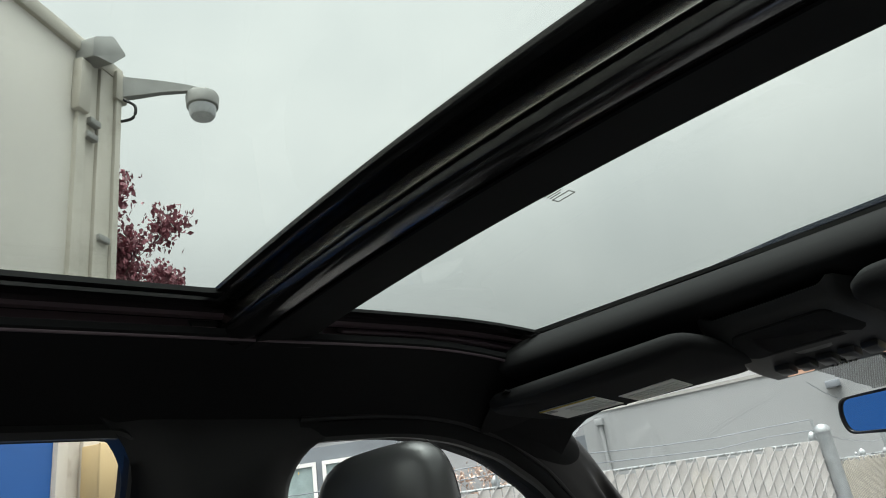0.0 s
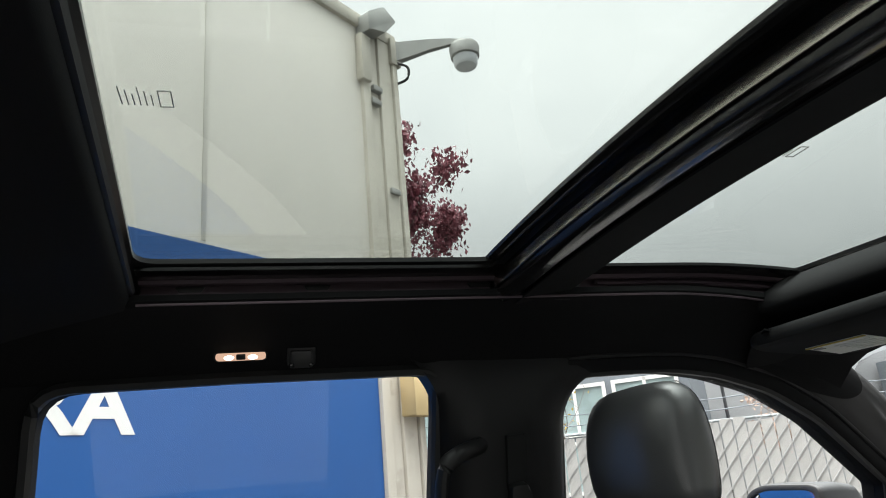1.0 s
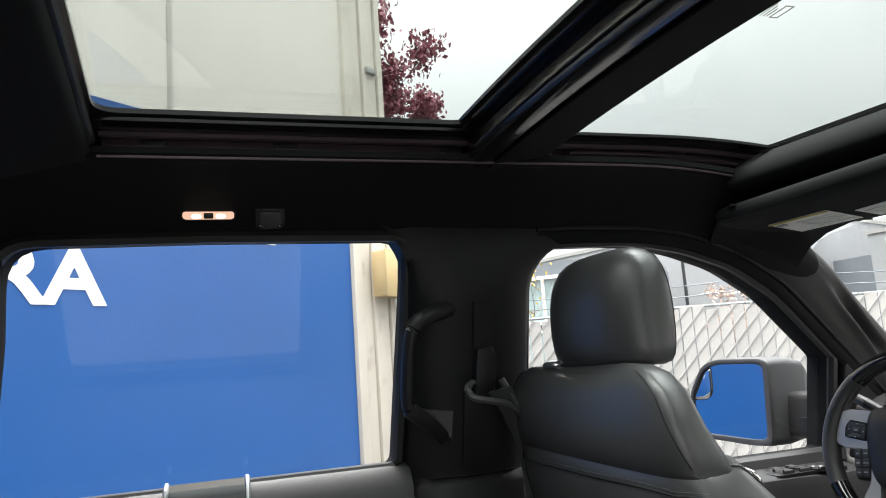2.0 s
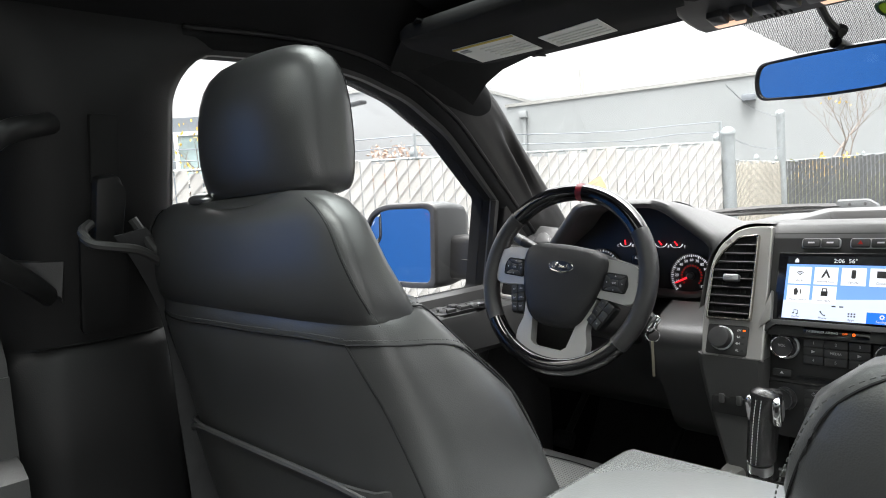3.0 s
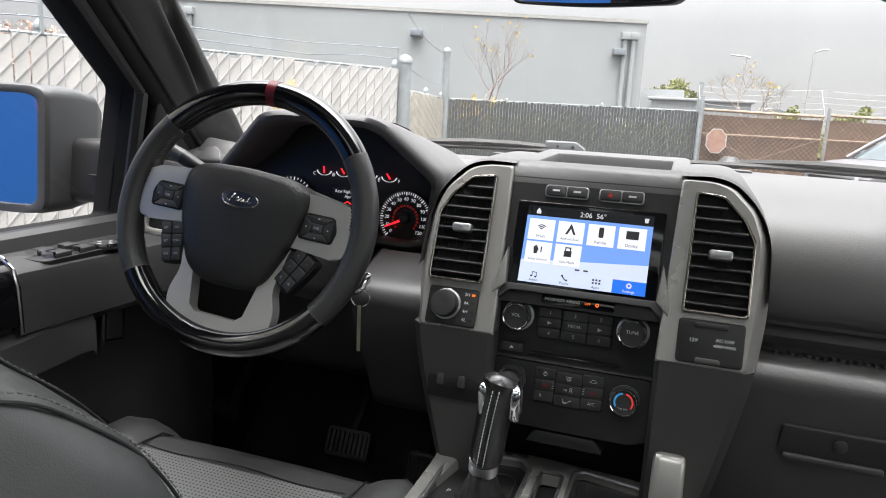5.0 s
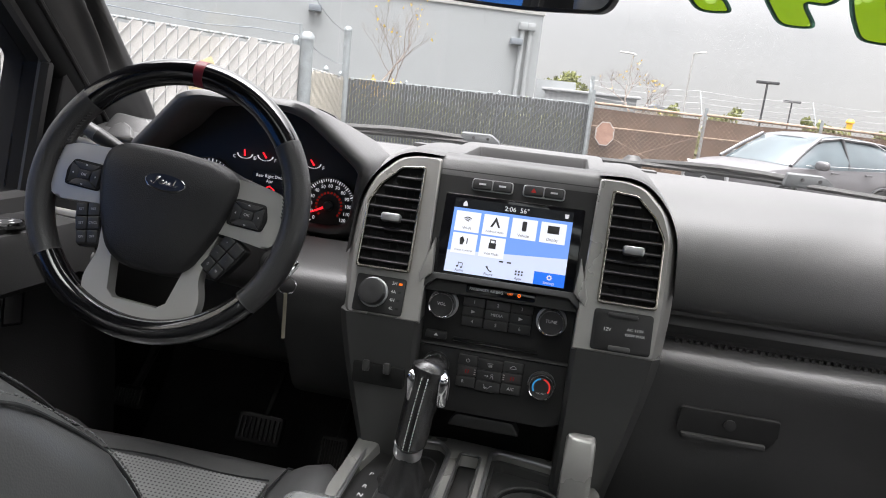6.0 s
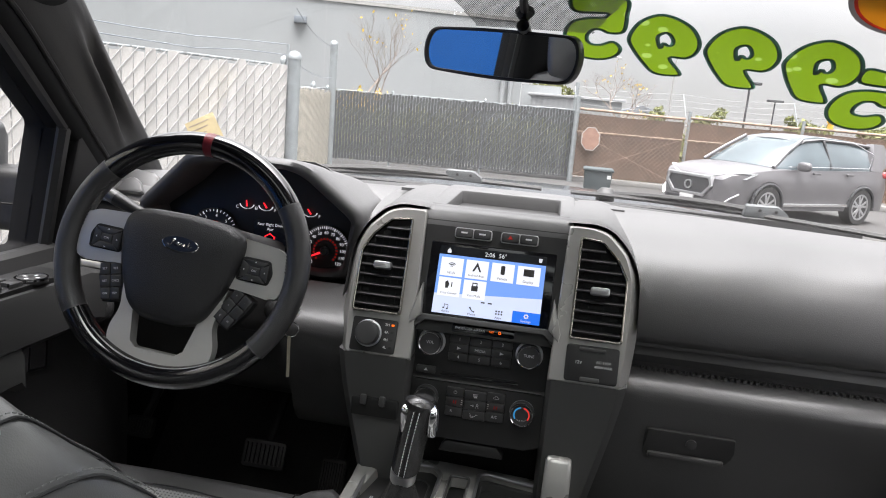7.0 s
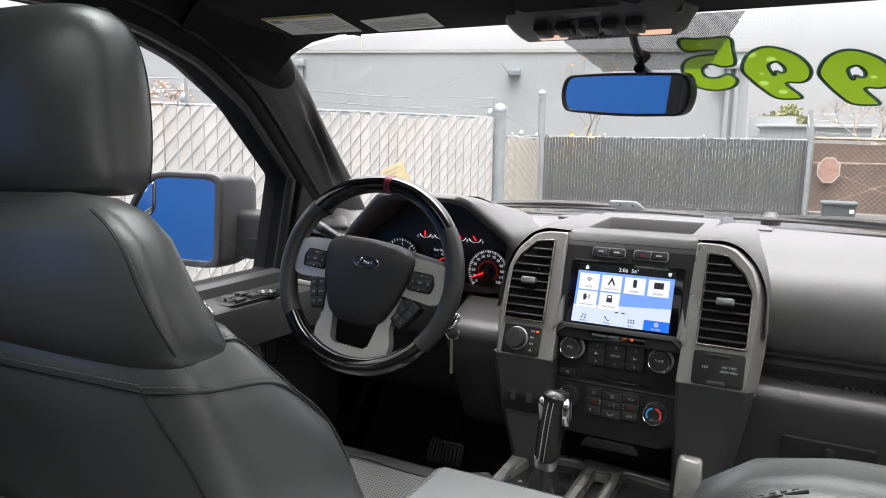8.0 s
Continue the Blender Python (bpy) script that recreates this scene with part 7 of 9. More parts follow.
part("menu_bar", prism(rect(-0.083, 0.041, 0.016, 0.0335), 0.0038, 0.0041, scr), "screen_light", touch, "pale menu bar")
part("menu_key", prism(rect(0.041, 0.083, 0.016, 0.0335), 0.0038, 0.0041, scr), "screen_deep", touch, "blue settings key")
tiles = ((-0.061, 0.089, "Wi-Fi"), (-0.0215, 0.089, "Android Auto"), (0.0185, 0.089, "Vehicle"), (0.0585, 0.089, "Display"), (-0.061, 0.0575, "Voice Control"), (-0.0215, 0.0575, "Valet Mode"))
for i, (x, y, s) in enumerate(tiles):
    tl = part("menu_tile", prism(rect(x - 0.0175, x + 0.0175, y - 0.0145, y + 0.0145), 0.0038, 0.0043, scr), "screen_white", touch, "white menu tile")
    part("tile_words", words(s, 0.0045 if len(s) > 8 else 0.0055, scr @ Matrix.Translation((x, y - 0.0095, 0)), 0.0045), "ink", touch)
    ic = scr @ Matrix.Translation((x, y + 0.003, 0.0044))
    if i == 0:
        for r in (0.003, 0.0055, 0.008):
            pts = [(r * math.cos(a), r * math.sin(a) - 0.004) for a in (math.pi * (0.25 + 0.5 * k / 8) for k in range(9))] + [((r - 0.0013) * math.cos(a), (r - 0.0013) * math.sin(a) - 0.004) for a in (math.pi * (0.75 - 0.5 * k / 8) for k in range(9))]
            part("tile_icon", prism(pts, 0, 0.0004, ic), "ink", touch)
    elif i == 1:
        part("tile_icon", prism([(-0.007, -0.006), (0, 0.009), (0.007, -0.006), (0.004, -0.006), (0, 0.002), (-0.004, -0.006)], 0, 0.0004, ic), "ink", touch)
    elif i == 2:
        part("tile_icon", prism(round_poly(rect(-0.0032, 0.0032, -0.006, 0.008), 0.002, 3), 0, 0.0004, ic), "ink", touch)
    elif i == 3:
        part("tile_icon", prism(rect(-0.008, 0.008, -0.004, 0.007), 0, 0.0004, ic), "ink", touch)
    elif i == 4:
        part("tile_icon", prism([(-0.006, -0.005), (-0.002, -0.005), (0.0, 0.001), (-0.003, 0.007), (-0.007, 0.004)], 0, 0.0004, ic), "ink", touch)
        part("tile_icon", prism(rect(0.003, 0.0045, -0.003, 0.005), 0, 0.0004, ic), "ink", touch)
    else:
        part("tile_icon", prism(rect(-0.005, 0.005, -0.005, 0.003), 0, 0.0004, ic), "ink", touch)
        part("tile_icon", ring([(-0.004, 0.003), (0.004, 0.003), (0.004, 0.008), (-0.004, 0.008)], [(-0.0025, 0.003), (0.0025, 0.003), (0.0025, 0.0065), (-0.0025, 0.0065)], 0, 0.0004, ic), "ink", touch)
for x, s in ((-0.062, "Audio"), (-0.021, "Phone"), (0.020, "Apps"), (0.062, "Settings")):
    mt = "ink" if x < 0.05 else "white_glow"
    part("menu_words", words(s, 0.005, scr @ Matrix.Translation((x, 0.0195, 0)), 0.0043), mt, touch)
    if s == "Apps":
        for k in range(6):
            part("menu_icon", prism(rect(x - 0.005 + 0.0042 * (k % 3), x - 0.0026 + 0.0042 * (k % 3), 0.0240 + 0.004 * (k // 3), 0.0264 + 0.004 * (k // 3)), 0.0041, 0.0045, scr), mt, touch)
    elif s == "Phone":
        part("menu_icon", tube([scr @ Vector((x - 0.004 + 0.008 * f, 0.0305 - 0.0065 * f - 0.0022 * math.sin(math.pi * f), 0.0043)) for f in (0, 0.25, 0.5, 0.75, 1)], [0.0014, 0.0008, 0.0007, 0.0008, 0.0014], 6), mt, touch)
    elif s == "Audio":
        note = merge(prism(rect(x - 0.0028, x - 0.0020, 0.0250, 0.0308), 0.0041, 0.0045, scr), prism(rect(x + 0.0030, x + 0.0038, 0.0240, 0.0302), 0.0041, 0.0045, scr))
        note = merge(note, prism([(x - 0.0028, 0.0300), (x + 0.0038, 0.0292), (x + 0.0038, 0.0302), (x - 0.0028, 0.0310)], 0.0041, 0.0045, scr))
        for dx, dz in ((-0.0036, 0.0248), (0.0022, 0.0238)):
            note = merge(note, prism([(x + dx + 0.0016 * math.cos(math.tau * k / 10), dz + 0.0012 * math.sin(math.tau * k / 10)) for k in range(10)], 0.0041, 0.0045, scr))
        part("menu_icon", note, mt, touch)
    else:
        gear = [(x + (0.0040 if k % 4 < 2 else 0.0030) * math.cos(math.tau * k / 32), 0.027 + (0.0040 if k % 4 < 2 else 0.0030) * math.sin(math.tau * k / 32)) for k in range(32)]
        part("menu_icon", ring(gear, [(x + 0.0016 * math.cos(math.tau * k / 32), 0.027 + 0.0016 * math.sin(math.tau * k / 32)) for k in range(32)], 0.0041, 0.0045, scr), mt, touch)
for x in (-0.009, 0.002):
    part("page_mark", prism(rect(x, x + 0.006, 0.0385, 0.0405), 0.0038, 0.0042, scr), "ink", touch)

# switch rows above the screen
for x0 in (-0.0345, 0.038):
    rowp = part("switch_frame", prism(round_poly(rect(x0 - 0.0295, x0 + 0.0295, 0.1365, 0.1535), 0.005, 4), 0.0, 0.002, scr, 0.0008), "alloy", stack, "thin bright switch surround")
    for k in (-1, 1):
        part("switch", prism(round_poly(rect(x0 + k * 0.0142 - 0.0135, x0 + k * 0.0142 + 0.0135, 0.1378, 0.1522), 0.003, 3), 0.001, 0.005, scr, 0.0012), "button", rowp)
        red = x0 > 0 and k < 0
        part("switch_mark", prism([(x0 + k * 0.0142 - 0.004, 0.1425), (x0 + k * 0.0142 + 0.004, 0.1425), (x0 + k * 0.0142, 0.149)] if red else rect(x0 + k * 0.0142 - 0.005, x0 + k * 0.0142 + 0.005, 0.144, 0.1465), 0.005, 0.0053, scr), "heat_red" if red else "mark", rowp)

# radio
lo = low(0, 1.31)


def knob(x, z, r, depth, text="", parent=None, ring_mat="chrome"):
    m = low(x, z)
    k = part("knob", lathe([(r, 0.0), (r * 0.99, depth * 0.5), (r * 0.97, depth), (r * 0.90, depth + 0.001), (r * 0.86, depth - 0.001), (0.002, depth - 0.0015)], m, 36), "button", parent or stack, "round ribbed knob")
    part("knob_ring", lathe([(r * 1.0, depth - 0.003), (r * 1.005, depth + 0.0005), (r * 0.95, depth + 0.002), (r * 0.90, depth + 0.0012), (r * 0.90, depth - 0.002)], m, 36), ring_mat, k, "bright knob ring")
    part("knob_base", lathe([(r * 1.16, -0.002), (r * 1.16, 0.003), (r * 1.05, 0.004)], m, 36), "alloy", k)
    if text:
        part("knob_words", words(text, r * 0.34, m @ Matrix.Translation((0, 0.002, 0)), depth), "mark", k)
    return k


knob(-0.0785, 1.312, 0.0182, 0.022, "VOL")
knob(0.0735, 1.311, 0.0182, 0.022, "TUNE")
part("airbag_strip", prism(round_poly(rect(-0.048, 0.048, -0.0095, 0.0030), 0.003, 2), -0.004, 0.0012, scr, 0.0006), "shiny", stack)
part("airbag_words", words("PASSENGER AIRBAG", 0.0052, scr @ Matrix.Translation((-0.020, -0.0032, 0)), 0.0014), "mark", stack)
part("airbag_light", merge(words("OFF", 0.0045, scr @ Matrix.Translation((0.013, -0.0032, 0)), 0.0014), ring([(0.0255 + 0.0024 * math.cos(a), -0.0032 + 0.0026 * math.sin(a)) for a in (math.tau * k / 12 for k in range(12))], [(0.0255 + 0.0012 * math.cos(a), -0.0032 + 0.0013 * math.sin(a)) for a in (math.tau * k / 12 for k in range(12))], 0.001, 0.0016, scr)), "orange_glow", stack, "lit orange warning")
keys = part("radio_keys", prism(round_poly(rect(-0.051, 0.048, -0.024, 0.0185), 0.004, 3), -0.004, 0.002, lo, 0.001), "hollow", stack, "radio key block")
lab = (("1", "2", "3"), ("", "MEDIA", ""), ("4", "5", "6"))
for r_ in range(3):
    for c_ in range(3):
        x0, x1 = (-0.050, -0.0195) if c_ == 0 else ((-0.0185, 0.0155) if c_ == 1 else (0.0165, 0.047))
        y1 = 0.018 - r_ * 0.0139
        part("key", prism(round_poly(rect(x0, x1, y1 - 0.0132, y1), 0.0016, 2), 0.001, 0.0065 if c_ != 1 else 0.008, lo, 0.0012), "button", keys)
        if lab[r_][c_]:
            part("key_words", words(lab[r_][c_], 0.0068 if r_ != 1 else 0.0058, lo @ Matrix.Translation(((x0 + x1) / 2, y1 - 0.0066, 0)), 0.0067 if c_ != 1 else 0.0082), "mark", keys)
        else:
            part("key_mark", prism([((x0 + x1) / 2 - 0.003, y1 - 0.009), ((x0 + x1) / 2 + 0.003, y1 - 0.0065), ((x0 + x1) / 2 - 0.003, y1 - 0.004)], 0.0066, 0.007, lo), "mark", keys)
part("eject_key", prism(round_poly(rect(-0.098, -0.068, -0.048, -0.037), 0.002, 2), 0, 0.006, lo, 0.001), "button", stack)
part("eject_mark", prism([(-0.086, -0.044), (-0.080, -0.044), (-0.083, -0.040)], 0.006, 0.0065, lo), "mark", stack)
part("disc_slot", prism(rect(-0.058, 0.060, -0.0455, -0.0425), -0.003, 0.001, lo), "hollow", stack)
part("slot_lip", prism(rect(-0.060, 0.062, -0.0480, -0.0462), -0.002, 0.003, lo, 0.0008), "shiny", stack)
part("ledge", loft([[(x, y, z) for y, z in ((1.532, 1.2585), (1.526, 1.257), (1.523, 1.2535), (1.53, 1.250), (1.58, 1.25))] for x in (-0.114, 0, 0.114)]), "plastic_smooth", stack)
# climate panel
cl_panel = part("climate_panel", prism(round_poly([(-0.112, -0.058), (0.112, -0.058), (0.114, 0.03), (-0.114, 0.03)], [0.03, 0.03, 0.004, 0.004], 4), -0.05, 0.004, low(0, 1.222), 0.003), "plastic_smooth", stack, "climate control panel")
knob(-0.0775, 1.226, 0.0182, 0.022)
tk = knob(0.0725, 1.223, 0.0182, 0.022)
mk = low(0.0725, 1.223)
for a0, a1, mt in ((100, 215, "heat_blue"), (80, -35, "temp_arc_red")):
    pts = [(0.0125 * math.cos(radians(a0 + (a1 - a0) * k / 10)), 0.0125 * math.sin(radians(a0 + (a1 - a0) * k / 10))) for k in range(11)] + [(0.0103 * math.cos(radians(a1 + (a0 - a1) * k / 10)), 0.0103 * math.sin(radians(a1 + (a0 - a1) * k / 10))) for k in range(11)]
    part("temperature_arc", prism(pts, 0.0205, 0.0212, mk), mt, tk, "red and blue temperature arc")
part("knob_words", merge(words("MAX", 0.0038, mk @ Matrix.Translation((-0.0048, -0.0088, 0)), 0.0208), words("MAX", 0.0038, mk @ Matrix.Translation((0.0048, -0.0088, 0)), 0.0208)), "mark", tk)
lc = low(0, 1.224)
ck = part("climate_keys", prism(round_poly(rect(-0.047, 0.046, -0.023, 0.024), 0.003, 3), 0.002, 0.005, lc, 0.001), "hollow", stack, "climate key block")
for c_ in range(3):
    for r_ in range(3):
        x0, x1 = (-0.046, -0.019) if c_ == 0 else ((-0.018, 0.0165) if c_ == 1 else (0.0175, 0.045))
        y1 = 0.0232 - r_ * 0.0152 - (0.002 if c_ == 1 else 0)
        part("key", prism(round_poly(rect(x0, x1, y1 - 0.0145, y1), 0.0014, 2), 0.004, 0.0085, lc, 0.0012), "button", ck)
        xm = (x0 + x1) / 2
        if (c_, r_) == (2, 2):
            part("key_words", words("A/C", 0.006, lc @ Matrix.Translation((xm, y1 - 0.007, 0)), 0.0087), "mark", ck)
        elif (c_, r_) == (0, 2):
            part("key_words", words("R", 0.006, lc @ Matrix.Translation((xm - 0.004, y1 - 0.007, 0)), 0.0087), "mark", ck)
        elif r_ == 1 and c_ != 1:
            for q_ in (-1, 1):
                part("key_mark", prism([(xm + q_ * 0.0018 - 0.0006, y1 - 0.0098), (xm + q_ * 0.0018 + 0.0006, y1 - 0.0098), (xm + q_ * 0.0018 + 0.0014, y1 - 0.0048), (xm + q_ * 0.0018 + 0.0002, y1 - 0.0048)], 0.0085, 0.0088, lc), "heat_red", ck)
            for q_ in range(3):
                part("key_mark", prism(rect(xm - math.copysign(0.0115, xm) - 0.0012, xm - math.copysign(0.0115, xm) + 0.0012, y1 - 0.0042 - q_ * 0.0032, y1 - 0.0036 - q_ * 0.0032), 0.0085, 0.0088, lc), "label_grey", ck)
        else:
            ic = lc @ Matrix.Translation((xm, y1 - 0.0072, 0.0087))
            if (c_, r_) == (0, 0):
                icon = [[(0.0024 * math.cos(radians(120 + 300 * k / 14)), 0.0024 * math.sin(radians(120 + 300 * k / 14))) for k in range(15)], [(0, 0.0006), (0, 0.0032)]]
            elif (c_, r_) == (1, 0):
                icon = [[(-0.0038, 0.0026), (0.0038, 0.0026), (0.0026, -0.0014), (-0.0026, -0.0014), (-0.0038, 0.0026)]] + [[(k * 0.0016, -0.0030), (k * 0.0016 + 0.0005, -0.0016), (k * 0.0016, 0.0), (k * 0.0016 + 0.0005, 0.0014)] for k in (-1, 0, 1)]
            elif (c_, r_) == (2, 0):
                icon = [[(-0.0042, -0.0016), (-0.0042, 0.0002), (-0.0022, 0.0008), (-0.0012, 0.0024), (0.0018, 0.0024), (0.0030, 0.0006), (0.0044, 0.0), (0.0044, -0.0016), (-0.0042, -0.0016)]]
            elif (c_, r_) == (1, 1):
                icon = [[(-0.0062, 0), (-0.0012, 0), (-0.0030, 0.0016)], [(-0.0012, 0), (-0.0030, -0.0016)], [(0.0040 + 0.0015 * math.cos(k * 0.7), 0.0020 + 0.0015 * math.sin(k * 0.7)) for k in range(10)], [(0.0020, -0.0034), (0.0026, -0.0002), (0.0054, -0.0002), (0.0060, -0.0034)]]
            else:
                icon = [[(-0.0062, 0.0030), (-0.0040, -0.0010), (0.0010, -0.0018), (0.0036, 0.0014), (0.0062, 0.0014)], [(-0.0058, -0.0006), (-0.0036, -0.0030), (0.0, -0.0030)]]
            part("key_mark", merge(*[tube([ic @ Vector((x, y, 0)) for x, y in ln], 0.00028, 4) for ln in icon]), "mark", ck)
part("ash_drawer", prism(round_poly([(-0.052, -0.082), (0.052, -0.082), (0.040, -0.064), (-0.040, -0.064)], 0.004, 2), -0.03, 0.0, low(0, 1.224), 0.003), "plastic_smooth", stack)
# back plate coloured with the cubby's shade
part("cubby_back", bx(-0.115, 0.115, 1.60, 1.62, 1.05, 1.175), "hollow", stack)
part("cubby_floor", bx(-0.115, 0.115, 1.46, 1.62, 1.045, 1.06), "plastic", stack)
# drive selector on the left tower, power socket on the right one
sel = part("selector_plate", prism(round_poly(rect(-0.201, -0.130, -0.058, -0.006), 0.004, 3), 0.009, 0.0125, scr, 0.001), "plastic_smooth", stack, "drive selector plate")
ms = scr @ Matrix.Translation((-0.174, -0.030, 0.012))
part("selector_knob", lathe([(0.019, 0), (0.0185, 0.012), (0.0175, 0.017), (0.013, 0.018), (0.003, 0.017)], ms, 32), "button", sel, "round drive selector knob")
part("selector_ring", lathe([(0.021, -0.001), (0.021, 0.003), (0.019, 0.004)], ms, 32), "alloy", sel)
for i, s in enumerate(("2H", "4A", "4H", "4L")):
    part("selector_words", words(s, 0.006, scr @ Matrix.Translation((-0.146, -0.014 - i * 0.0115, 0.0125)), 0.0003), "mark", sel)
    part("selector_light", prism(rect(-0.1395, -0.1350, -0.0155 - i * 0.0115, -0.0125 - i * 0.0115), 0.0125, 0.0131, scr), "orange_glow" if i == 0 else "hollow", sel)
sock = part("socket_door", prism(round_poly(rect(0.127, 0.204, -0.058, -0.004), 0.005, 3), 0.009, 0.0135, scr, 0.0015), "plastic_smooth", stack, "power socket door")
part("socket_hinge", prism(round_poly(rect(0.145, 0.184, -0.0135, -0.0075), 0.002, 2), 0.0125, 0.0150, scr, 0.0008), "button", sock)
part("socket_tab", prism(round_poly(rect(0.150, 0.178, -0.057, -0.0505), 0.002, 2), 0.0125, 0.0165, scr, 0.001), "dark_silver", sock)
part("socket_words", merge(words("12V", 0.0065, scr @ Matrix.Translation((0.146, -0.030, 0.0137)), 0.0002), words("AC 110V", 0.0056, scr @ Matrix.Translation((0.182, -0.027, 0.0137)), 0.0002), words("400W MAX", 0.0052, scr @ Matrix.Translation((0.182, -0.034, 0.0137)), 0.0002)), "mark", sock)
for k in range(2):
    part("usb_switch", prism(round_poly(rect(-0.176 + k * 0.03, -0.166 + k * 0.03, -0.084, -0.068), 0.003, 2), 0.0, 0.004, low(0, 1.28) @ Matrix.Translation((0, 0.01, 0.032)), 0.0015), "dark_silver", stack)
# slightly raised black block, shade of a recess painted on
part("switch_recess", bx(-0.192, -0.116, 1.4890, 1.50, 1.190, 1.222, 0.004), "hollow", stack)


# ---- steering wheel ----
WC, WR = Vector((-0.421, 1.392, 1.433)), 0.166
yaw, tilt = radians(5.9), radians(17.7)
wf = Vector((-math.sin(yaw), math.cos(yaw), 0))
WM = facing(WC, wf * math.sin(tilt) + Vector((0, 0, math.cos(tilt))), -wf * math.cos(tilt) + Vector((0, 0, math.sin(tilt))))
WM0 = WM.copy()
WM = WM @ Matrix.Rotation(radians(-7.0), 4, "Z")  # turned a little clockwise
sw = thing("steering_wheel", WC, "black leather steering wheel with grey spokes and a red top band", "steering wheel")


def arc(a0, a1, r=WR, out=0.0, n=20):
    return [WM @ Vector((r * math.cos(radians(a0 + (a1 - a0) * i / n)), r * math.sin(radians(a0 + (a1 - a0) * i / n)), out)) for i in range(n + 1)]


wup = WM.to_3x3() @ Vector((0, 0, 1))
for a0, a1, mt, rr, lb in ((92.3, 142.3, "shiny", 0.0166, "gloss black rim section"), (37.9, 87.7, "shiny", 0.0166, "gloss black rim section"), (87.8, 92.2, "red_band", 0.0171, "dark red centre band"),
                           (142.7, 217.6, "rim_leather", 0.0168, "grained leather rim section"), (-36.6, 37.5, "rim_leather", 0.0168, "perforated leather rim section"), (218, 323, "shiny", 0.0166, "gloss black lower rim")):
    part("rim", tube(arc(a0, a1, n=28), rr, 14, up=wup, flat=1.08), mt, sw, lb)
for a in (37.7, 142.5, 217.8, 323.2):
    part("rim_joint", tube(arc(a - 0.35, a + 0.35, n=2), 0.01690, 14, up=wup, flat=1.08), "dark_silver", sw)
for a0, a1 in ((146, 176), (4, 32)):
    bm = bmesh.new()
    for k in range(int(abs(a1 - a0) / 1.7)):
        a = a0 + (1 if a1 > a0 else -1) * k * 1.7
        bm = merge(bm, tube([WM @ Vector(((WR - 0.0158) * math.cos(radians(a + j * 0.9)), (WR - 0.0158) * math.sin(radians(a + j * 0.9)), 0.004 + 0.006 * j)) for j in (0, 1)], 0.0008, 4))
    stuff_(part("stitching", bm, "thread_dark", sw))
part("rim_inlay", tube(arc(232, 308, WR - 0.0125, 0.0105, 24), 0.0011, 6), "alloy", sw, "thin bright inlay")
cover = [(-0.086, 0.050), (-0.060, 0.060), (0.0, 0.063), (0.060, 0.060), (0.088, 0.048), (0.090, 0.020), (0.078, -0.030), (0.055, -0.080), (0.030, -0.094), (-0.030, -0.094), (-0.055, -0.080), (-0.078, -0.030), (-0.090, 0.020)]
cov = round_poly(cover, 0.016, 4)
rows = []
for k, d in ((1.0, -0.035), (1.0, 0.000), (0.985, 0.010), (0.95, 0.017), (0.85, 0.022), (0.6, 0.026), (0.3, 0.0275)):
    rows.append([WM @ Vector((x * k, -0.01 + (y + 0.01) * k, d)) for x, y in cov])
hub = part("airbag_cover", loft(rows), "hub_leather", sw, "grained airbag cover", sharp=60)
ell = [(math.cos(math.tau * k / 36), math.sin(math.tau * k / 36)) for k in range(36)]
MB = WM @ Matrix.Translation((0.004, 0.018, 0.0225)) @ Matrix.Rotation(radians(-4), 4, "X")
part("badge_rim", prism([(x * 0.0275, y * 0.0118) for x, y in ell], 0.0, 0.0045, MB, 0.0015), "chrome", sw, "oval badge rim")
part("badge", prism([(x * 0.0252, y * 0.0098) for x, y in ell], 0.0045, 0.0052, MB), "badge_blue", sw, "dark blue oval badge")
sw_path = smooth_path([(-0.017, -0.002, 0), (-0.014, -0.005, 0), (-0.011, 0.001, 0), (-0.008, 0.005, 0), (-0.0125, 0.0045, 0), (-0.008, -0.001, 0), (-0.004, -0.003, 0), (-0.002, 0.001, 0), (-0.0045, 0.001, 0), (-0.002, -0.003, 0), (0.002, 0.001, 0), (0.003, -0.003, 0), (0.007, 0.001, 0), (0.006, -0.003, 0), (0.010, -0.002, 0), (0.013, 0.005, 0), (0.012, -0.003, 0), (0.017, -0.001, 0)], 4)
part("badge_script", tube([MB @ (p + Vector((0, 0, 0.0053))) for p in sw_path], 0.0007, 5), "chrome", sw)
part("airbag_words", words("AIRBAG", 0.008, WM @ Matrix.Translation((0, -0.052, 0.0245)), 0.0003), "plastic_smooth", sw)

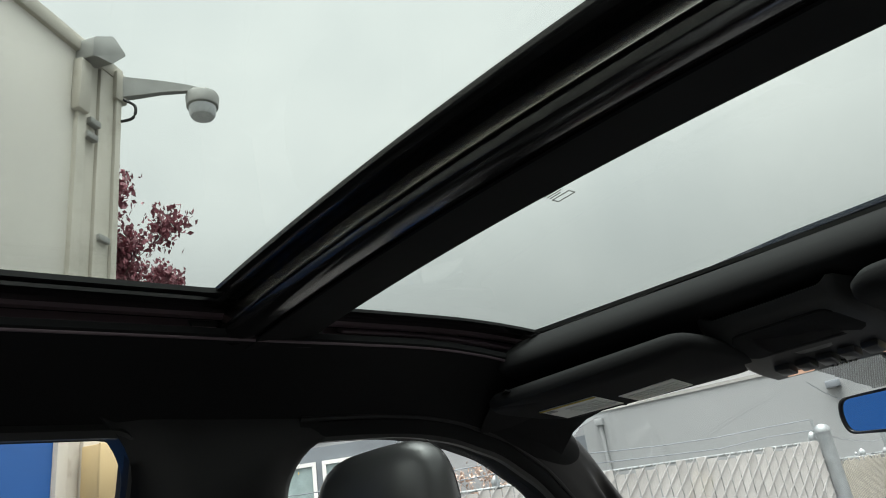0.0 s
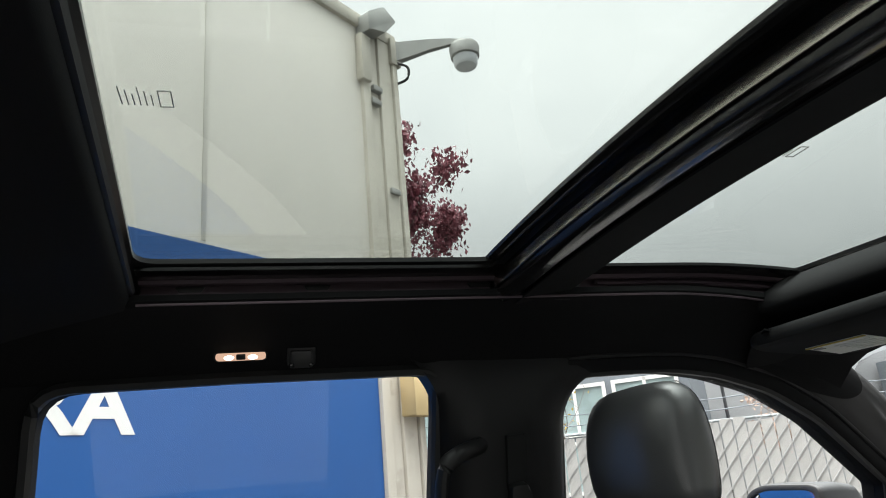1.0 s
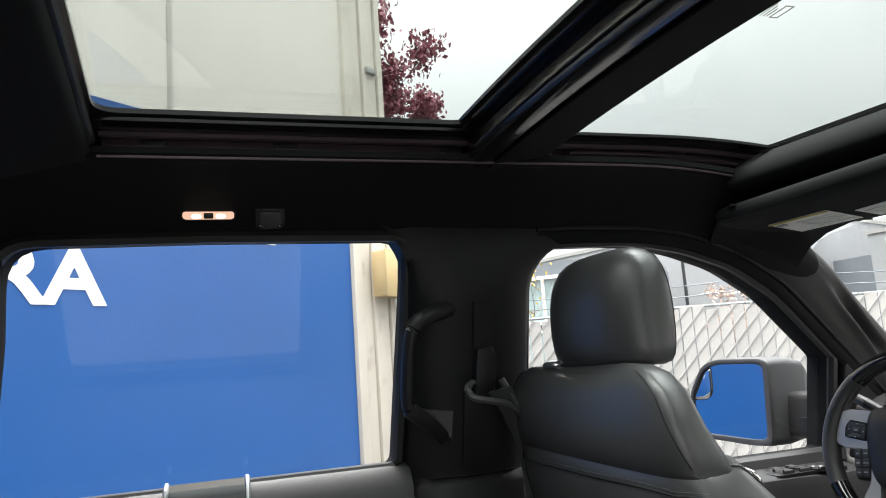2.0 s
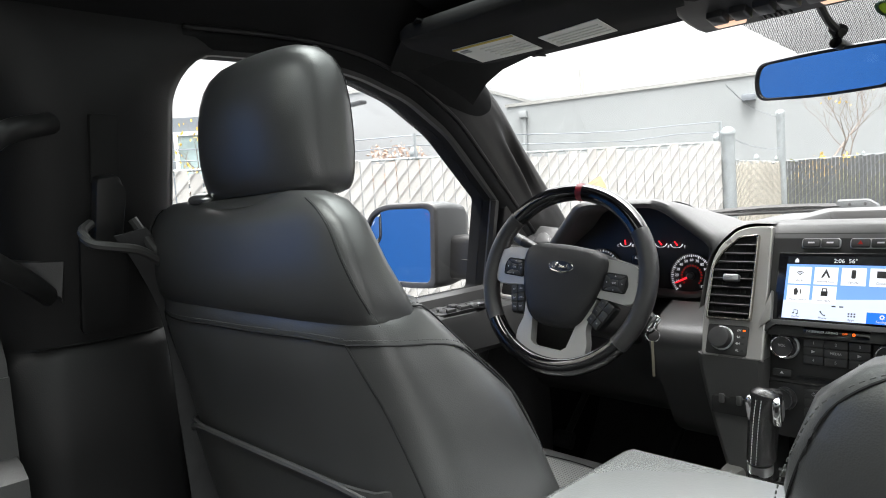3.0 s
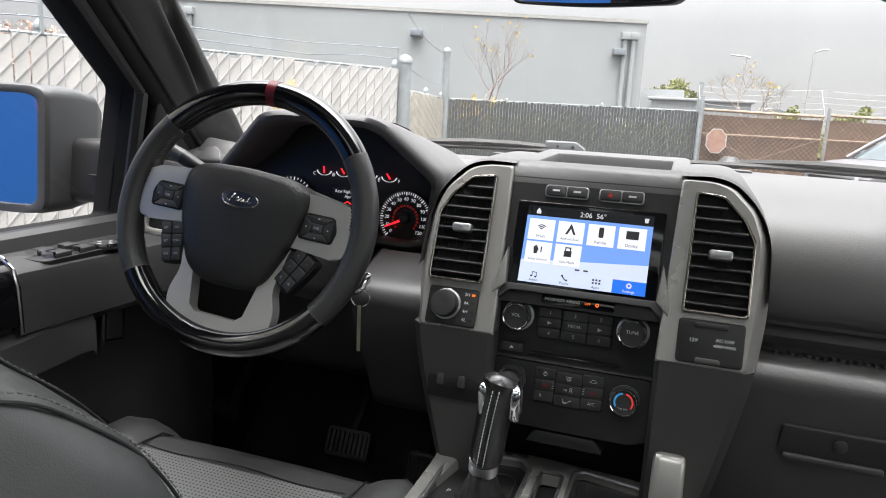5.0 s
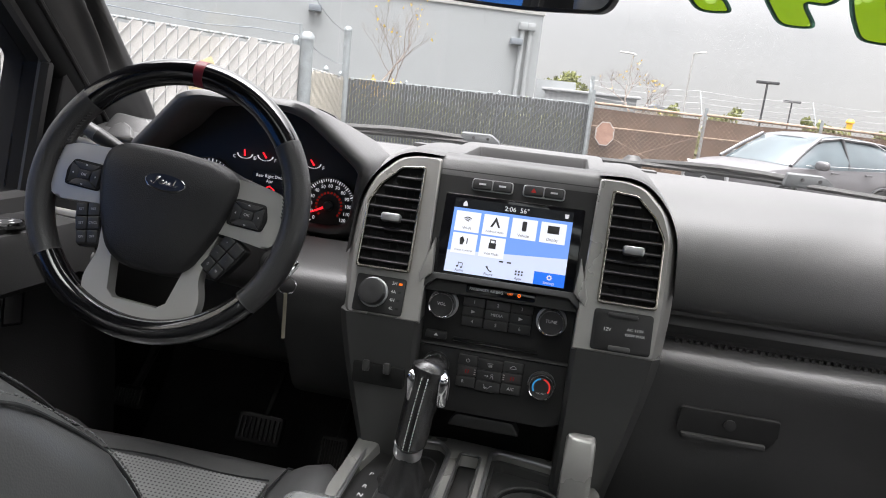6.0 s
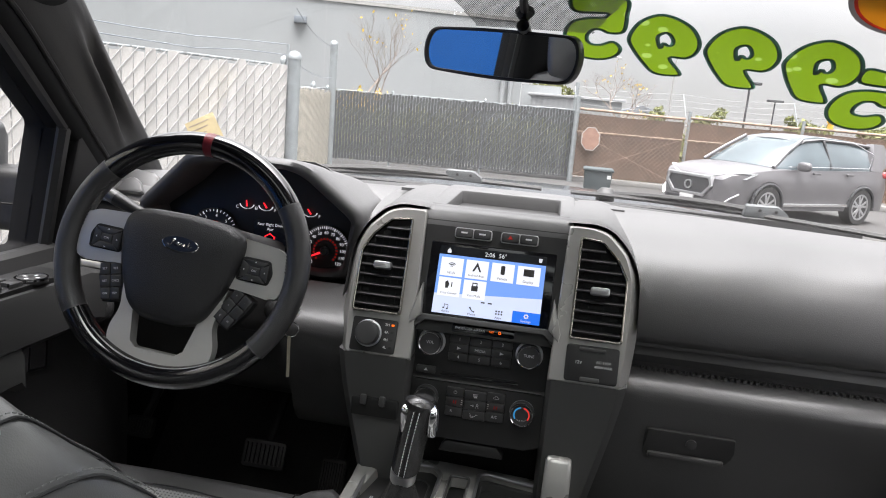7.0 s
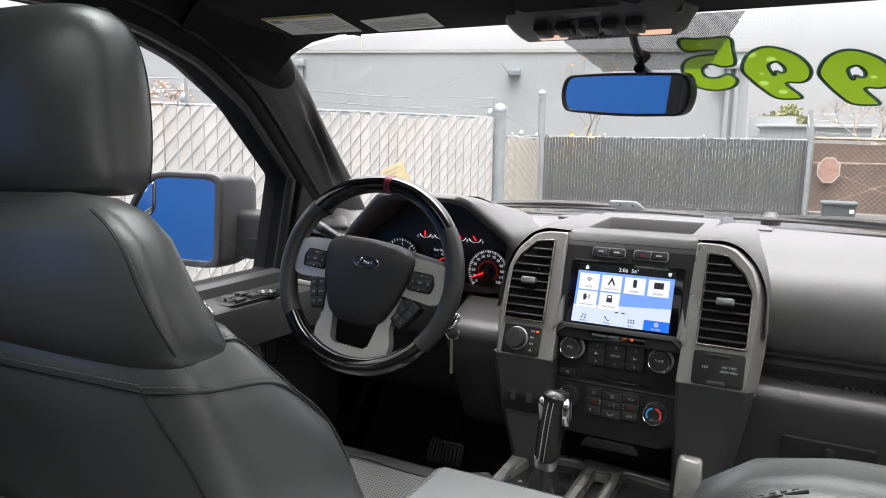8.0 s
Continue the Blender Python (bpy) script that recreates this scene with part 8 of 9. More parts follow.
for s in (-1, 1):
    spoke = [(0.062, 0.048), (0.130, 0.043), (0.151, 0.034), (0.158, 0.012), (0.151, -0.022), (0.138, -0.031), (0.086, -0.026), (0.066, -0.026)]
    spoke = [(s * x, y) for x, y in spoke][::s]
    part("spoke", prism(round_poly(spoke, 0.005, 4), -0.018, 0.006, WM, 0.004, 3), "spoke_silver", sw, "satin grey side spoke")
    FB2 = WM @ Matrix.Translation((s * 0.108, 0.0045, 0.006)) @ Matrix.Diagonal((0.98, 0.82, 1, 1))
    pad_ = part("thumb_pad", prism(round_poly([(-0.025, -0.020), (0.022, -0.020), (0.026, 0.0), (0.020, 0.022), (-0.020, 0.022), (-0.026, 0.004)], 0.005, 3), -0.003, 0.002, FB2, 0.001), "hollow", sw, "thumb button cluster")
    for k in range(4):
        R4 = Matrix.Rotation(k * math.pi / 2, 4, "Z")
        w, h = (0.021, 0.0185)
        q = [(0.0085, -0.0075), (w - 0.001, -0.0155), (w - 0.001, 0.0155), (0.0085, 0.0075)] if k % 2 == 0 else [(0.0072, -0.0090), (h - 0.001, -0.0185), (h - 0.001, 0.0185), (0.0072, 0.0090)]
        part("button", prism(round_poly(q, 0.0015, 2), 0.0, 0.005, FB2 @ R4, 0.0015), "button", pad_)
        part("button_mark", prism([(0.0145, -0.0018), (0.0165, 0), (0.0145, 0.0018)], 0.005, 0.0053, FB2 @ R4), "mark", pad_)
    part("button", prism(round_poly(rect(-0.008, 0.008, -0.0068, 0.0068), 0.0015, 2), 0.0, 0.006, FB2, 0.0012), "button", pad_)
    part("button_words", words("OK", 0.0055, FB2, 0.0062), "mark", pad_)
    FB3 = WM @ Matrix.Translation((s * 0.090, -0.052, -0.002)) @ Matrix.Rotation(radians(s * -29 if s > 0 else 14), 4, "Z")
    side_pad = round_poly([(s * -0.017, 0.026), (s * 0.017, 0.026), (s * 0.0175, 0.006), (s * 0.0145, -0.030), (s * -0.0145, -0.030), (s * -0.0165, -0.010)][::s], 0.004, 3)
    pad3 = part("switch_pad", prism(side_pad, -0.016, 0.004, FB3, 0.003), "plastic_smooth", sw, "cruise and audio switch pad")
    names = ("SET", "RES", "SET", "CNCL", "ON", "OFF") if s < 0 else ("+", "-", "+", "-", "C", "M")
    for k, t_ in enumerate(names):
        x, y = -0.0078 + 0.0156 * (k % 2), 0.0165 - 0.0175 * (k // 2)
        w, h = (0.0074, 0.0083) if k < 4 else (0.0066, 0.0083)
        x *= w / 0.0074
        part("button", prism(round_poly(rect(x - w, x + w, y - h, y + h), 0.0015, 2), 0.003, 0.0075, FB3, 0.0016), "button", pad3)
        part("button_words", words(t_, 0.0042, FB3 @ Matrix.Translation((x, y, 0)), 0.0077), "mark", pad3)
yo = round_poly([(-0.074, -0.026), (-0.052, -0.026), (-0.049, -0.080), (-0.040, -0.134), (0.034, -0.134), (0.047, -0.080), (0.054, -0.026), (0.078, -0.026), (0.067, -0.085), (0.078, -0.118), (0.070, -0.146), (0.03, -0.158), (-0.03, -0.158), (-0.070, -0.146), (-0.078, -0.118), (-0.067, -0.085)],
                [0.004, 0.004, 0.01, 0.008, 0.008, 0.01, 0.004, 0.004, 0.01, 0.014, 0.02, 0.02, 0.02, 0.02, 0.014, 0.01], 4)
part("lower_spoke", prism(yo, -0.016, 0.004, WM, 0.005, 3), "spoke_silver", sw, "satin grey lower spoke")
part("column", loft([[WM @ Vector((x, y, d)) for x, y in round_poly(rect(-0.07 * k, 0.07 * k, -0.085 * k, 0.06 * k), 0.02, 3)] for k, d in ((0.9, -0.03), (1.0, -0.06), (1.05, -0.15), (1.1, -0.22))]), "plastic", sw, "steering column shroud")
stalk = thing("indicator_stalk", WM @ Vector((-0.07, 0.03, -0.06)), "grey indicator stalk behind the steering wheel", "stalk")
part("lever", tube([WM @ Vector((-0.06, 0.03, -0.07)), WM @ Vector((-0.10, 0.05, -0.065)), WM @ Vector((-0.150, 0.066, -0.06))], [0.009, 0.008, 0.011], 10), "plastic_smooth", stalk)
part("tip", tube([WM @ Vector((-0.150, 0.066, -0.06)), WM @ Vector((-0.178, 0.076, -0.058))], [0.011, 0.009], 10), "dark_silver", stalk)

# ignition key
key = thing("ignition_key", (-0.29, 1.476, 1.338), "metal key in the ignition with a ring and a hanging tag", "key")
part("lock_barrel", lathe([(0.022, 0), (0.022, 0.03), (0.016, 0.036)], facing((-0.325, 1.51, 1.337), (0, 0.2, 1), (0.5, -0.8, 0.1)), 18), "plastic_smooth", key)
part("key_head", prism(round_poly([(-0.015, -0.006), (0.016, -0.008), (0.020, 0.0), (0.016, 0.008), (-0.015, 0.006)], 0.006, 3), -0.003, 0.003, facing((-0.290, 1.476, 1.340), (-1, 0.3, 0.5), (0.3, -0.9, 0.2)), 0.0015), "chrome", key, "worn metal key head")
part("key_ring", tube([Vector((-0.288, 1.470, 1.322)) + Vector((0.012 * math.cos(a), 0.004 * math.cos(a), 0.012 * math.sin(a))) for a in (math.tau * k / 20 for k in range(20))], 0.0011, 6, closed=True), "chrome", key)
part("tag", prism(round_poly(rect(-0.0024, 0.0024, -0.066, 0.0), 0.001, 2), -0.001, 0.001, facing((-0.289, 1.469, 1.311), (0, 0, 1), (0.6, -0.8, 0))), "brass", key, "thin hanging metal tag")


# ---- seats ----
def seat_ring(cx, w, yb, yf, z, e=3.6, n=48, crown=0.0):
    yc, d = (yb + yf) / 2, (yf - yb) / 2
    out = []
    for i in range(n):
        a = math.tau * i / n
        c, s_ = math.cos(a), math.sin(a)
        x, y = w * math.copysign(abs(c) ** (2 / e), c), d * math.copysign(abs(s_) ** (2 / e), s_)
        out.append((cx + x, yc + y, z + crown * (1 - (x / max(w, 1e-6)) ** 2)))
    return out


def interp3(tab, z):
    for a, b in zip(tab, tab[1:]):
        if z >= b[0]:
            k = (a[0] - z) / (a[0] - b[0])
            return [p + (q - p) * k for p, q in zip(a, b)]
    return tab[-1]


UPPER_0 = [(1.622, 0.12, 0.748, 0.772), (1.619, 0.178, 0.736, 0.782), (1.608, 0.212, 0.726, 0.790), (1.585, 0.236, 0.720, 0.798), (1.54, 0.252, 0.717, 0.812), (1.51, 0.259, 0.721, 0.828), (1.490, 0.260, 0.726, 0.840), (1.480, 0.258, 0.732, 0.844), (1.468, 0.245, 0.75, 0.84)]
LOWER_0 = [(1.504, 0.10, 0.77, 0.83), (1.502, 0.20, 0.748, 0.848), (1.496, 0.246, 0.738, 0.856), (1.480, 0.262, 0.729, 0.866), (1.45, 0.275, 0.729, 0.894), (1.40, 0.284, 0.737, 0.946), (1.37, 0.290, 0.744, 0.975), (1.31, 0.297, 0.755, 1.008), (1.24, 0.302, 0.768, 1.038), (1.10, 0.304, 0.800, 1.075), (0.98, 0.290, 0.83, 1.08), (0.90, 0.25, 0.86, 1.05)]


def lift(z):
    """Seam heights on the lower backrest, raised towards the shoulders."""
    return z + 0.060 * max(0.0, min(1.0, (z - 1.10) / 0.26))


def on_seat(tab, cx, a, z, lift=0.0, e=3.6):
    _, w, yb, yf = interp3(tab, z)
    yc, d = (yb + yf) / 2, (yf - yb) / 2
    a = radians(a)
    c, s_ = math.cos(a), math.sin(a)
    return Vector((cx + (w + lift) * math.copysign(abs(c) ** (2 / e), c), yc + (d + lift) * math.copysign(abs(s_) ** (2 / e), s_), z))


def stitch(bm, path, off, step=0.0055, size=0.0011):
    """Short raised stitches along a path."""
    pts = [Vector(p) for p in path]
    run, nxt = 0.0, 0.0
    for p, q in zip(pts, pts[1:]):
        ln = (q - p).length
        while nxt < run + ln:
            c = p + (q - p) * ((nxt - run) / ln)
            d = (q - p).normalized() * 0.0016
            k = len(bm)
            bm.append((c - d + off, c + d + off))
            nxt += step
        run += ln
    return bm


def stitches(segs, r=0.0005):
    vs, fs = [], []
    for a, b in segs:
        d = (b - a).normalized()
        s1 = d.cross(Vector((0.3, 0.5, 0.81))).normalized() * r
        s2 = s1.cross(d).normalized() * r
        k = len(vs)
        for c in (a, b):
            vs += [c + s1, c + s2, c - s1, c - s2]
        fs += [(k + i, k + (i + 1) % 4, k + 4 + (i + 1) % 4, k + 4 + i) for i in range(4)] + [(k, k + 1, k + 2, k + 3), (k + 7, k + 6, k + 5, k + 4)]
    bm = bmesh.new()
    me = bpy.data.meshes.new("tmp")
    me.from_pydata(vs, [], fs)
    bm.from_mesh(me)
    bpy.data.meshes.remove(me)
    return bm


def front_seat(cx, label, drop=0.0):
    def Z(z):
        return z - drop * max(0.0, z - 0.95) / 0.67
    UPPER, LOWER = [(Z(r[0]), *r[1:]) for r in UPPER_0], [(Z(r[0]), *r[1:]) for r in LOWER_0]
    ux = cx + math.copysign(0.017, cx)

    def mid(z):
        """The lower backrest's centre line at a height."""
        return cx + math.copysign(0.017, cx) * max(0.0, min(1.0, (z - 1.10) / 0.34))

    def on_low(a, z, off=0.0):
        return on_seat(LOWER, mid(z), a, z, off)
    t = thing("front_seat", (cx, 1.0, 0.72), label, "car seat", "front seats")
    part("backrest_upper", loft([seat_ring(ux, w, yb, yf, z, crown=(-0.016 if drop == 0 else -0.004) * max(0.0, min(1.0, (z - Z(1.585)) / 0.030))) for z, w, yb, yf in UPPER]), "leather", t, sharp=70)
    zs = [1.504, 1.502, 1.496, 1.480, 1.465, 1.45, 1.425, 1.40, 1.37, 1.30, 1.24, 1.16, 1.10, 1.04, 0.98, 0.90]
    part("backrest", loft([seat_ring(mid(Z(z)), *interp3(LOWER, Z(z))[1:], Z(z)) for z in zs]), "leather", t, sharp=70)
    # seams: corner seams of the upper part, the piping round the shoulders, side panel seams
    seg = []
    for s in (-1, 1):
        a_ = 270 + s * 58
        up = [on_seat(UPPER, ux, a_ + s * 3 * k, Z(z), 0.0006) for k, z in enumerate((1.612, 1.60, 1.58, 1.55, 1.52, 1.50, 1.478))]
        part("seam", tube(smooth_path(up, 4), 0.00090, 6), "seam", t)
        stitch(seg, smooth_path(up, 4), Vector((s * 0.006, -0.001, 0.0)))
        side = [on_low(270 + s * (46 + 3 * k), Z(lift(z)), 0.0008) for k, z in enumerate((1.40, 1.37, 1.33, 1.26, 1.18, 1.08, 0.96))]
        part("seam", tube(smooth_path(side, 4), 0.00120, 6), "seam", t)
        edge = [on_low(270 + s * b_, Z(lift(z)), 0.0008) for b_, z in ((46, 1.40), (60, 1.401), (80, 1.398), (100, 1.385), (115, 1.355), (124, 1.31), (130, 1.24), (134, 1.15), (136, 1.04))]
        part("seam", tube(smooth_path(edge, 5), 0.00120, 6), "seam", t)
        stitch(seg, smooth_path(edge, 5), Vector((0, 0, 0.005)))
        edge2 = [on_low(270 + s * b_, Z(lift(z)), 0.001) for b_, z in ((84, 1.432), (96, 1.431), (110, 1.424), (125, 1.39), (134, 1.34), (140, 1.27), (144, 1.16), (146, 1.04))]
        part("seam", tube(smooth_path(edge2, 5), 0.00102, 6), "seam", t)
        stitch(seg, smooth_path(edge2, 5), Vector((0, -0.003, 0.004)))
    ring_ = [on_low(a, Z(lift(1.432)), 0.001) for a in range(186, 356, 6)]
    part("piping", tube(ring_, 0.00132, 6), "seam", t)
    ring2 = [on_low(a, Z(0.060 + 1.401 + 0.003 * math.sin(radians(a * 4))), 0.0008) for a in range(224, 317, 4)]
    part("seam", tube(ring2, 0.00120, 6), "seam", t)
    stitch(seg, ring2, Vector((0, -0.001, 0.006)))
    stuff_(part("stitching", stitches(seg), "thread", t, "pale grey stitching"))
    # seat-back pocket panel
    pk = [[on_low(a, Z(lift(z)), 0.006 if 232 < a < 308 else -0.004) for a in range(226, 315, 6)] for z in (1.262, 1.252, 1.23, 1.19, 1.1, 1.0, 0.93)]
    part("back_pocket", sheet(pk, 0.004), "leather", t, "map pocket on the seat back", sharp=60)
    part("pocket_edge", tube([on_low(a, Z(1.300 - 0.10 * abs(math.sin(radians(a - 270))) ** 3), 0.010) for a in range(232, 309, 4)], 0.0045, 8), "leather", t)
    # headrest
    hx = cx + (0.0 if drop == 0 else 0.032)
    HM = Matrix.Translation((hx, 0.802, Z(1.703))) @ Matrix.Rotation(radians(-1), 4, "X")
    shape = [(-0.087, 0.106, 0.034), (-0.0865, 0.122, 0.043), (-0.083, 0.132, 0.051), (-0.076, 0.1370, 0.057), (-0.060, 0.1375, 0.064), (-0.035, 0.1365, 0.069), (-0.010, 0.1355, 0.070), (0.015, 0.1345, 0.068), (0.037, 0.1325, 0.063), (0.055, 0.1285, 0.056), (0.070, 0.1210, 0.046), (0.081, 0.107, 0.034), (0.087, 0.085, 0.023), (0.0895, 0.045, 0.011)]
    hr = part("headrest", loft([[HM @ Vector(p) for p in seat_ring(0.0, w, -d * 0.96, d, z, 2.35, 56)] for z, w, d in shape]), "leather", t, "padded leather headrest", sharp=80)

    def on_rest(z, w, d, a):
        c, s_ = math.cos(radians(a)), math.sin(radians(a))
        return HM @ Vector(((w + 0.0006) * math.copysign(abs(c) ** (2 / 2.35), c), (d + 0.0006) * math.copysign(abs(s_) ** (2 / 2.35), s_), z + 0.0004))
    seg2 = []
    pp = smooth_path([on_rest(*r, 152) for r in shape[2:13]] + [on_rest(*r, 28) for r in shape[12:1:-1]], 3)
    part("headrest_seam", tube(pp, 0.00066, 6), "seam", hr)
    stuff_(part("headrest_stitching", stitches(stitch(seg2, pp, Vector((0, -0.004, 0.0)), 0.0048), 0.0004), "thread_dark", hr))
    for dx in (-0.052, 0.052):
        part("headrest_post", tube([(hx + dx, 0.785, Z(1.56)), (hx + dx, 0.795, Z(1.66))], 0.0065, 10), "chrome", t, "chrome headrest post")
        part("post_sleeve", superpad(0.034, 0.028, 0.010, Matrix.Translation((hx + dx, 0.782, Z(1.608))), 2.4, 16, 8), "plastic_smooth", t)
    part("release_button", superpad(0.028, 0.022, 0.009, Matrix.Translation((cx + math.copysign(0.12, cx), 0.765, Z(1.621))), 2.2, 16, 8), "alloy", t, "shiny headrest release")
    # cushion
    rows = []
    for y, zt, w in ((0.95, 1.00, 0.25), (1.0, 1.025, 0.262), (1.10, 1.045, 0.266), (1.25, 1.065, 0.268), (1.36, 1.080, 0.266), (1.42, 1.078, 0.26), (1.465, 1.055, 0.25), (1.485, 1.01, 0.24), (1.48, 0.90, 0.23)):
        pr = [(-w, 0.86), (-w * 1.03, zt - 0.05), (-w * 0.98, zt - 0.004), (-w * 0.88, zt + 0.016), (-w * 0.74, zt + 0.006), (-w * 0.66, zt - 0.006), (-w * 0.3, zt - 0.004), (0, zt - 0.004), (w * 0.3, zt - 0.004), (w * 0.66, zt - 0.006), (w * 0.74, zt + 0.006), (w * 0.88, zt + 0.016), (w * 0.98, zt - 0.004), (w * 1.03, zt - 0.05), (w, 0.86)]
        rows.append([(cx + x, y, z) for x, z in pr])
    part("cushion", loft(rows), "leather", t, sharp=70)
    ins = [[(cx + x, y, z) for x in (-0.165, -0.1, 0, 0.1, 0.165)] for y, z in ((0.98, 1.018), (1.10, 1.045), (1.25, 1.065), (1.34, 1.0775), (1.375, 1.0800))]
    # insert's paler grey is painted sheen over dark leather
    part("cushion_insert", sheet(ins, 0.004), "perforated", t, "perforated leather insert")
    for s in (-1, 1):
        part("seam", tube([(cx + s * 0.172, y, z) for y, z in ((0.98, 1.022), (1.10, 1.046), (1.25, 1.066), (1.36, 1.081), (1.43, 1.073), (1.47, 1.045))], 0.00150, 6), "seam", t)
    part("seam", tube([(cx + 0.165 * k / 5, 1.380 + 0.004 * math.cos(k), 1.0805) for k in range(-5, 6)], 0.00120, 6), "seam", t)
    part("base", bx(cx - 0.22, cx + 0.22, 0.92, 1.44, 0.72, 0.88, 0.03), "plastic", t, "black seat base")
    return t


driver = front_seat(-0.425, "black leather front seat facing the steering wheel")
passenger = front_seat(0.440, "black leather front seat facing the glovebox, set low", 0.11)

# ---- centre console ----
con = thing("center_console", (0, 1.2, 0.72), "centre console with shifter, cup holder and padded armrest lid", "console")
part("body", bx(-0.178, 0.168, 0.70, 1.56, 0.72, 1.062, 0.012), "plastic", con)
part("armrest_lid", bx(-0.130, 0.150, 0.66, 1.118, 1.172, 1.262, 0.016), "lid_leather_sheen", con, "padded black leather armrest lid, pale sky sheen painted in", sharp=50)
part("lid_base", bx(-0.122, 0.142, 0.70, 1.112, 1.06, 1.180, 0.01), "plastic", con)
HOLE_A = round_poly([(-0.160, 1.235), (-0.048, 1.235), (-0.046, 1.535), (-0.062, 1.556), (-0.140, 1.548), (-0.162, 1.520)], [0.01, 0.01, 0.006, 0.008, 0.010, 0.010], 4)
HOLE_B = round_poly([(-0.033, 1.29), (-0.001, 1.29), (0.001, 1.538), (-0.030, 1.538)], 0.006, 3)
HOLE_C = round_poly([(0.012, 1.235), (0.152, 1.235), (0.150, 1.480), (0.112, 1.545), (0.026, 1.560), (0.014, 1.550)], [0.01, 0.01, 0.010, 0.012, 0.006, 0.004], 4)
bm = bmesh.new()
for loop in (round_poly([(-0.182, 1.215), (0.172, 1.215), (0.172, 1.50), (0.140, 1.565), (-0.05, 1.578), (-0.165, 1.565), (-0.182, 1.52)], 0.008, 3), HOLE_A, HOLE_B, HOLE_C):
    vs = [bm.verts.new((x, y, 1.066)) for x, y in loop]
    for k in range(len(vs)):
        bm.edges.new((vs[k], vs[(k + 1) % len(vs)]))
bmesh.ops.triangle_fill(bm, use_beauty=True, edges=bm.edges[:])
geo = bmesh.ops.extrude_face_region(bm, geom=bm.faces[:])
bmesh.ops.translate(bm, verts=[g for g in geo["geom"] if isinstance(g, bmesh.types.BMVert)], vec=(0, 0, 0.020))
part("top_plate", bm, "silver", con, "satin grey top plate", sharp=30)
for hole in (HOLE_A, HOLE_C):
    part("bright_trim", tube([(x, y, 1.0865) for x, y in hole], 0.0034, 8, closed=True), "alloy", con, "bright metal edge")
part("slot_rim", tube([(x, y, 1.086) for x, y in HOLE_B], 0.0022, 6, closed=True), "dark_silver", con)
for s, x0, x1, top in ((-1, -0.184, -0.142, 1.158), (1, 0.116, 0.156, 1.172)):
    ramp = [(1.20, 1.080), (1.36, 1.083), (1.44, 1.085), (1.48, 1.088), (1.505, 1.091), (1.535, 1.094)] if s < 0 else [(1.470, 1.086), (1.476, 1.120), (1.488, top - 0.010), (1.496, top - 0.002), (1.510, top), (1.535, top)]
    rows = []
    for y, z in ramp:
        w0, w1 = (x0, x0 + 0.014 + 0.028 * max(0.0, (y - 1.40) / 0.135)) if s < 0 else (x0, x1)
        rows.append([(w0, y, 0.98), (w0, y, z - 0.008), (w0 + 0.003, y, z - 0.002), (w0 + 0.010, y, z), (w1 - 0.008, y, z), (w1 - 0.002, y, z - 0.002), (w1, y, z - 0.008), (w1, y, 0.98)])
    part("side_wing", loft(rows), "silver", con, "satin grey rising wing", sharp=40)
part("shift_plate", prism([(x * 1.0, y) for x, y in HOLE_A], 1.050, 1.074), "plastic_smooth", con, "black shifter plate")
GATE = round_poly([(-0.122, 1.24), (-0.060, 1.24), (-0.060, 1.515), (-0.072, 1.528), (-0.112, 1.522), (-0.122, 1.505)], 0.008, 3)
part("shift_gate", prism(GATE, 1.071, 1.0748), "hollow", con, "dark shift gate")
part("gate_edge", tube([(x, y, 1.075) for x, y in GATE], 0.0016, 6, closed=True), "button", con)
for i, s in enumerate(("P", "R", "N", "D", "M")):
    part("gear_words", words(s, 0.011, facing((-0.141, 1.455 - (0.0 if i == 0 else 0.010 + i * 0.022), 1.0742), (0.1, 1, 0), (0, 0, 1)), 0.0003), "mark", con)
part("tray_slot", prism(HOLE_B, 1.035, 1.050), "hollow", con, "narrow tray slot")
for i in range(5):
    part("tray_rib", bx(-0.029 + i * 0.0058, -0.0272 + i * 0.0058, 1.30, 1.50, 1.050, 1.054), "rubber", con)
part("cup_floor", prism(HOLE_C, 1.030, 1.058), "plastic_smooth", con, "black cup holder tray")
part("cup_ledge", ring(HOLE_C, [(0.082 + (x - 0.082) * 0.90, 1.40 + (y - 1.40) * 0.94) for x, y in HOLE_C], 1.058, 1.076, None, 0.002), "plastic", con)
for y in (1.462, 1.352):
    # shallow cup, deep shade painted in by its near-black
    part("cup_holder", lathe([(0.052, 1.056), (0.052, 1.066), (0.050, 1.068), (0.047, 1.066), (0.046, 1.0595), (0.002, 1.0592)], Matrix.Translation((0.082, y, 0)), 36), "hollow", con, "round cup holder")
    part("cup_ring", lathe([(0.0525, 1.057), (0.0525, 1.068), (0.050, 1.0695), (0.0475, 1.068), (0.0475, 1.060)], Matrix.Translation((0.082, y, 0)), 36), "button", con)

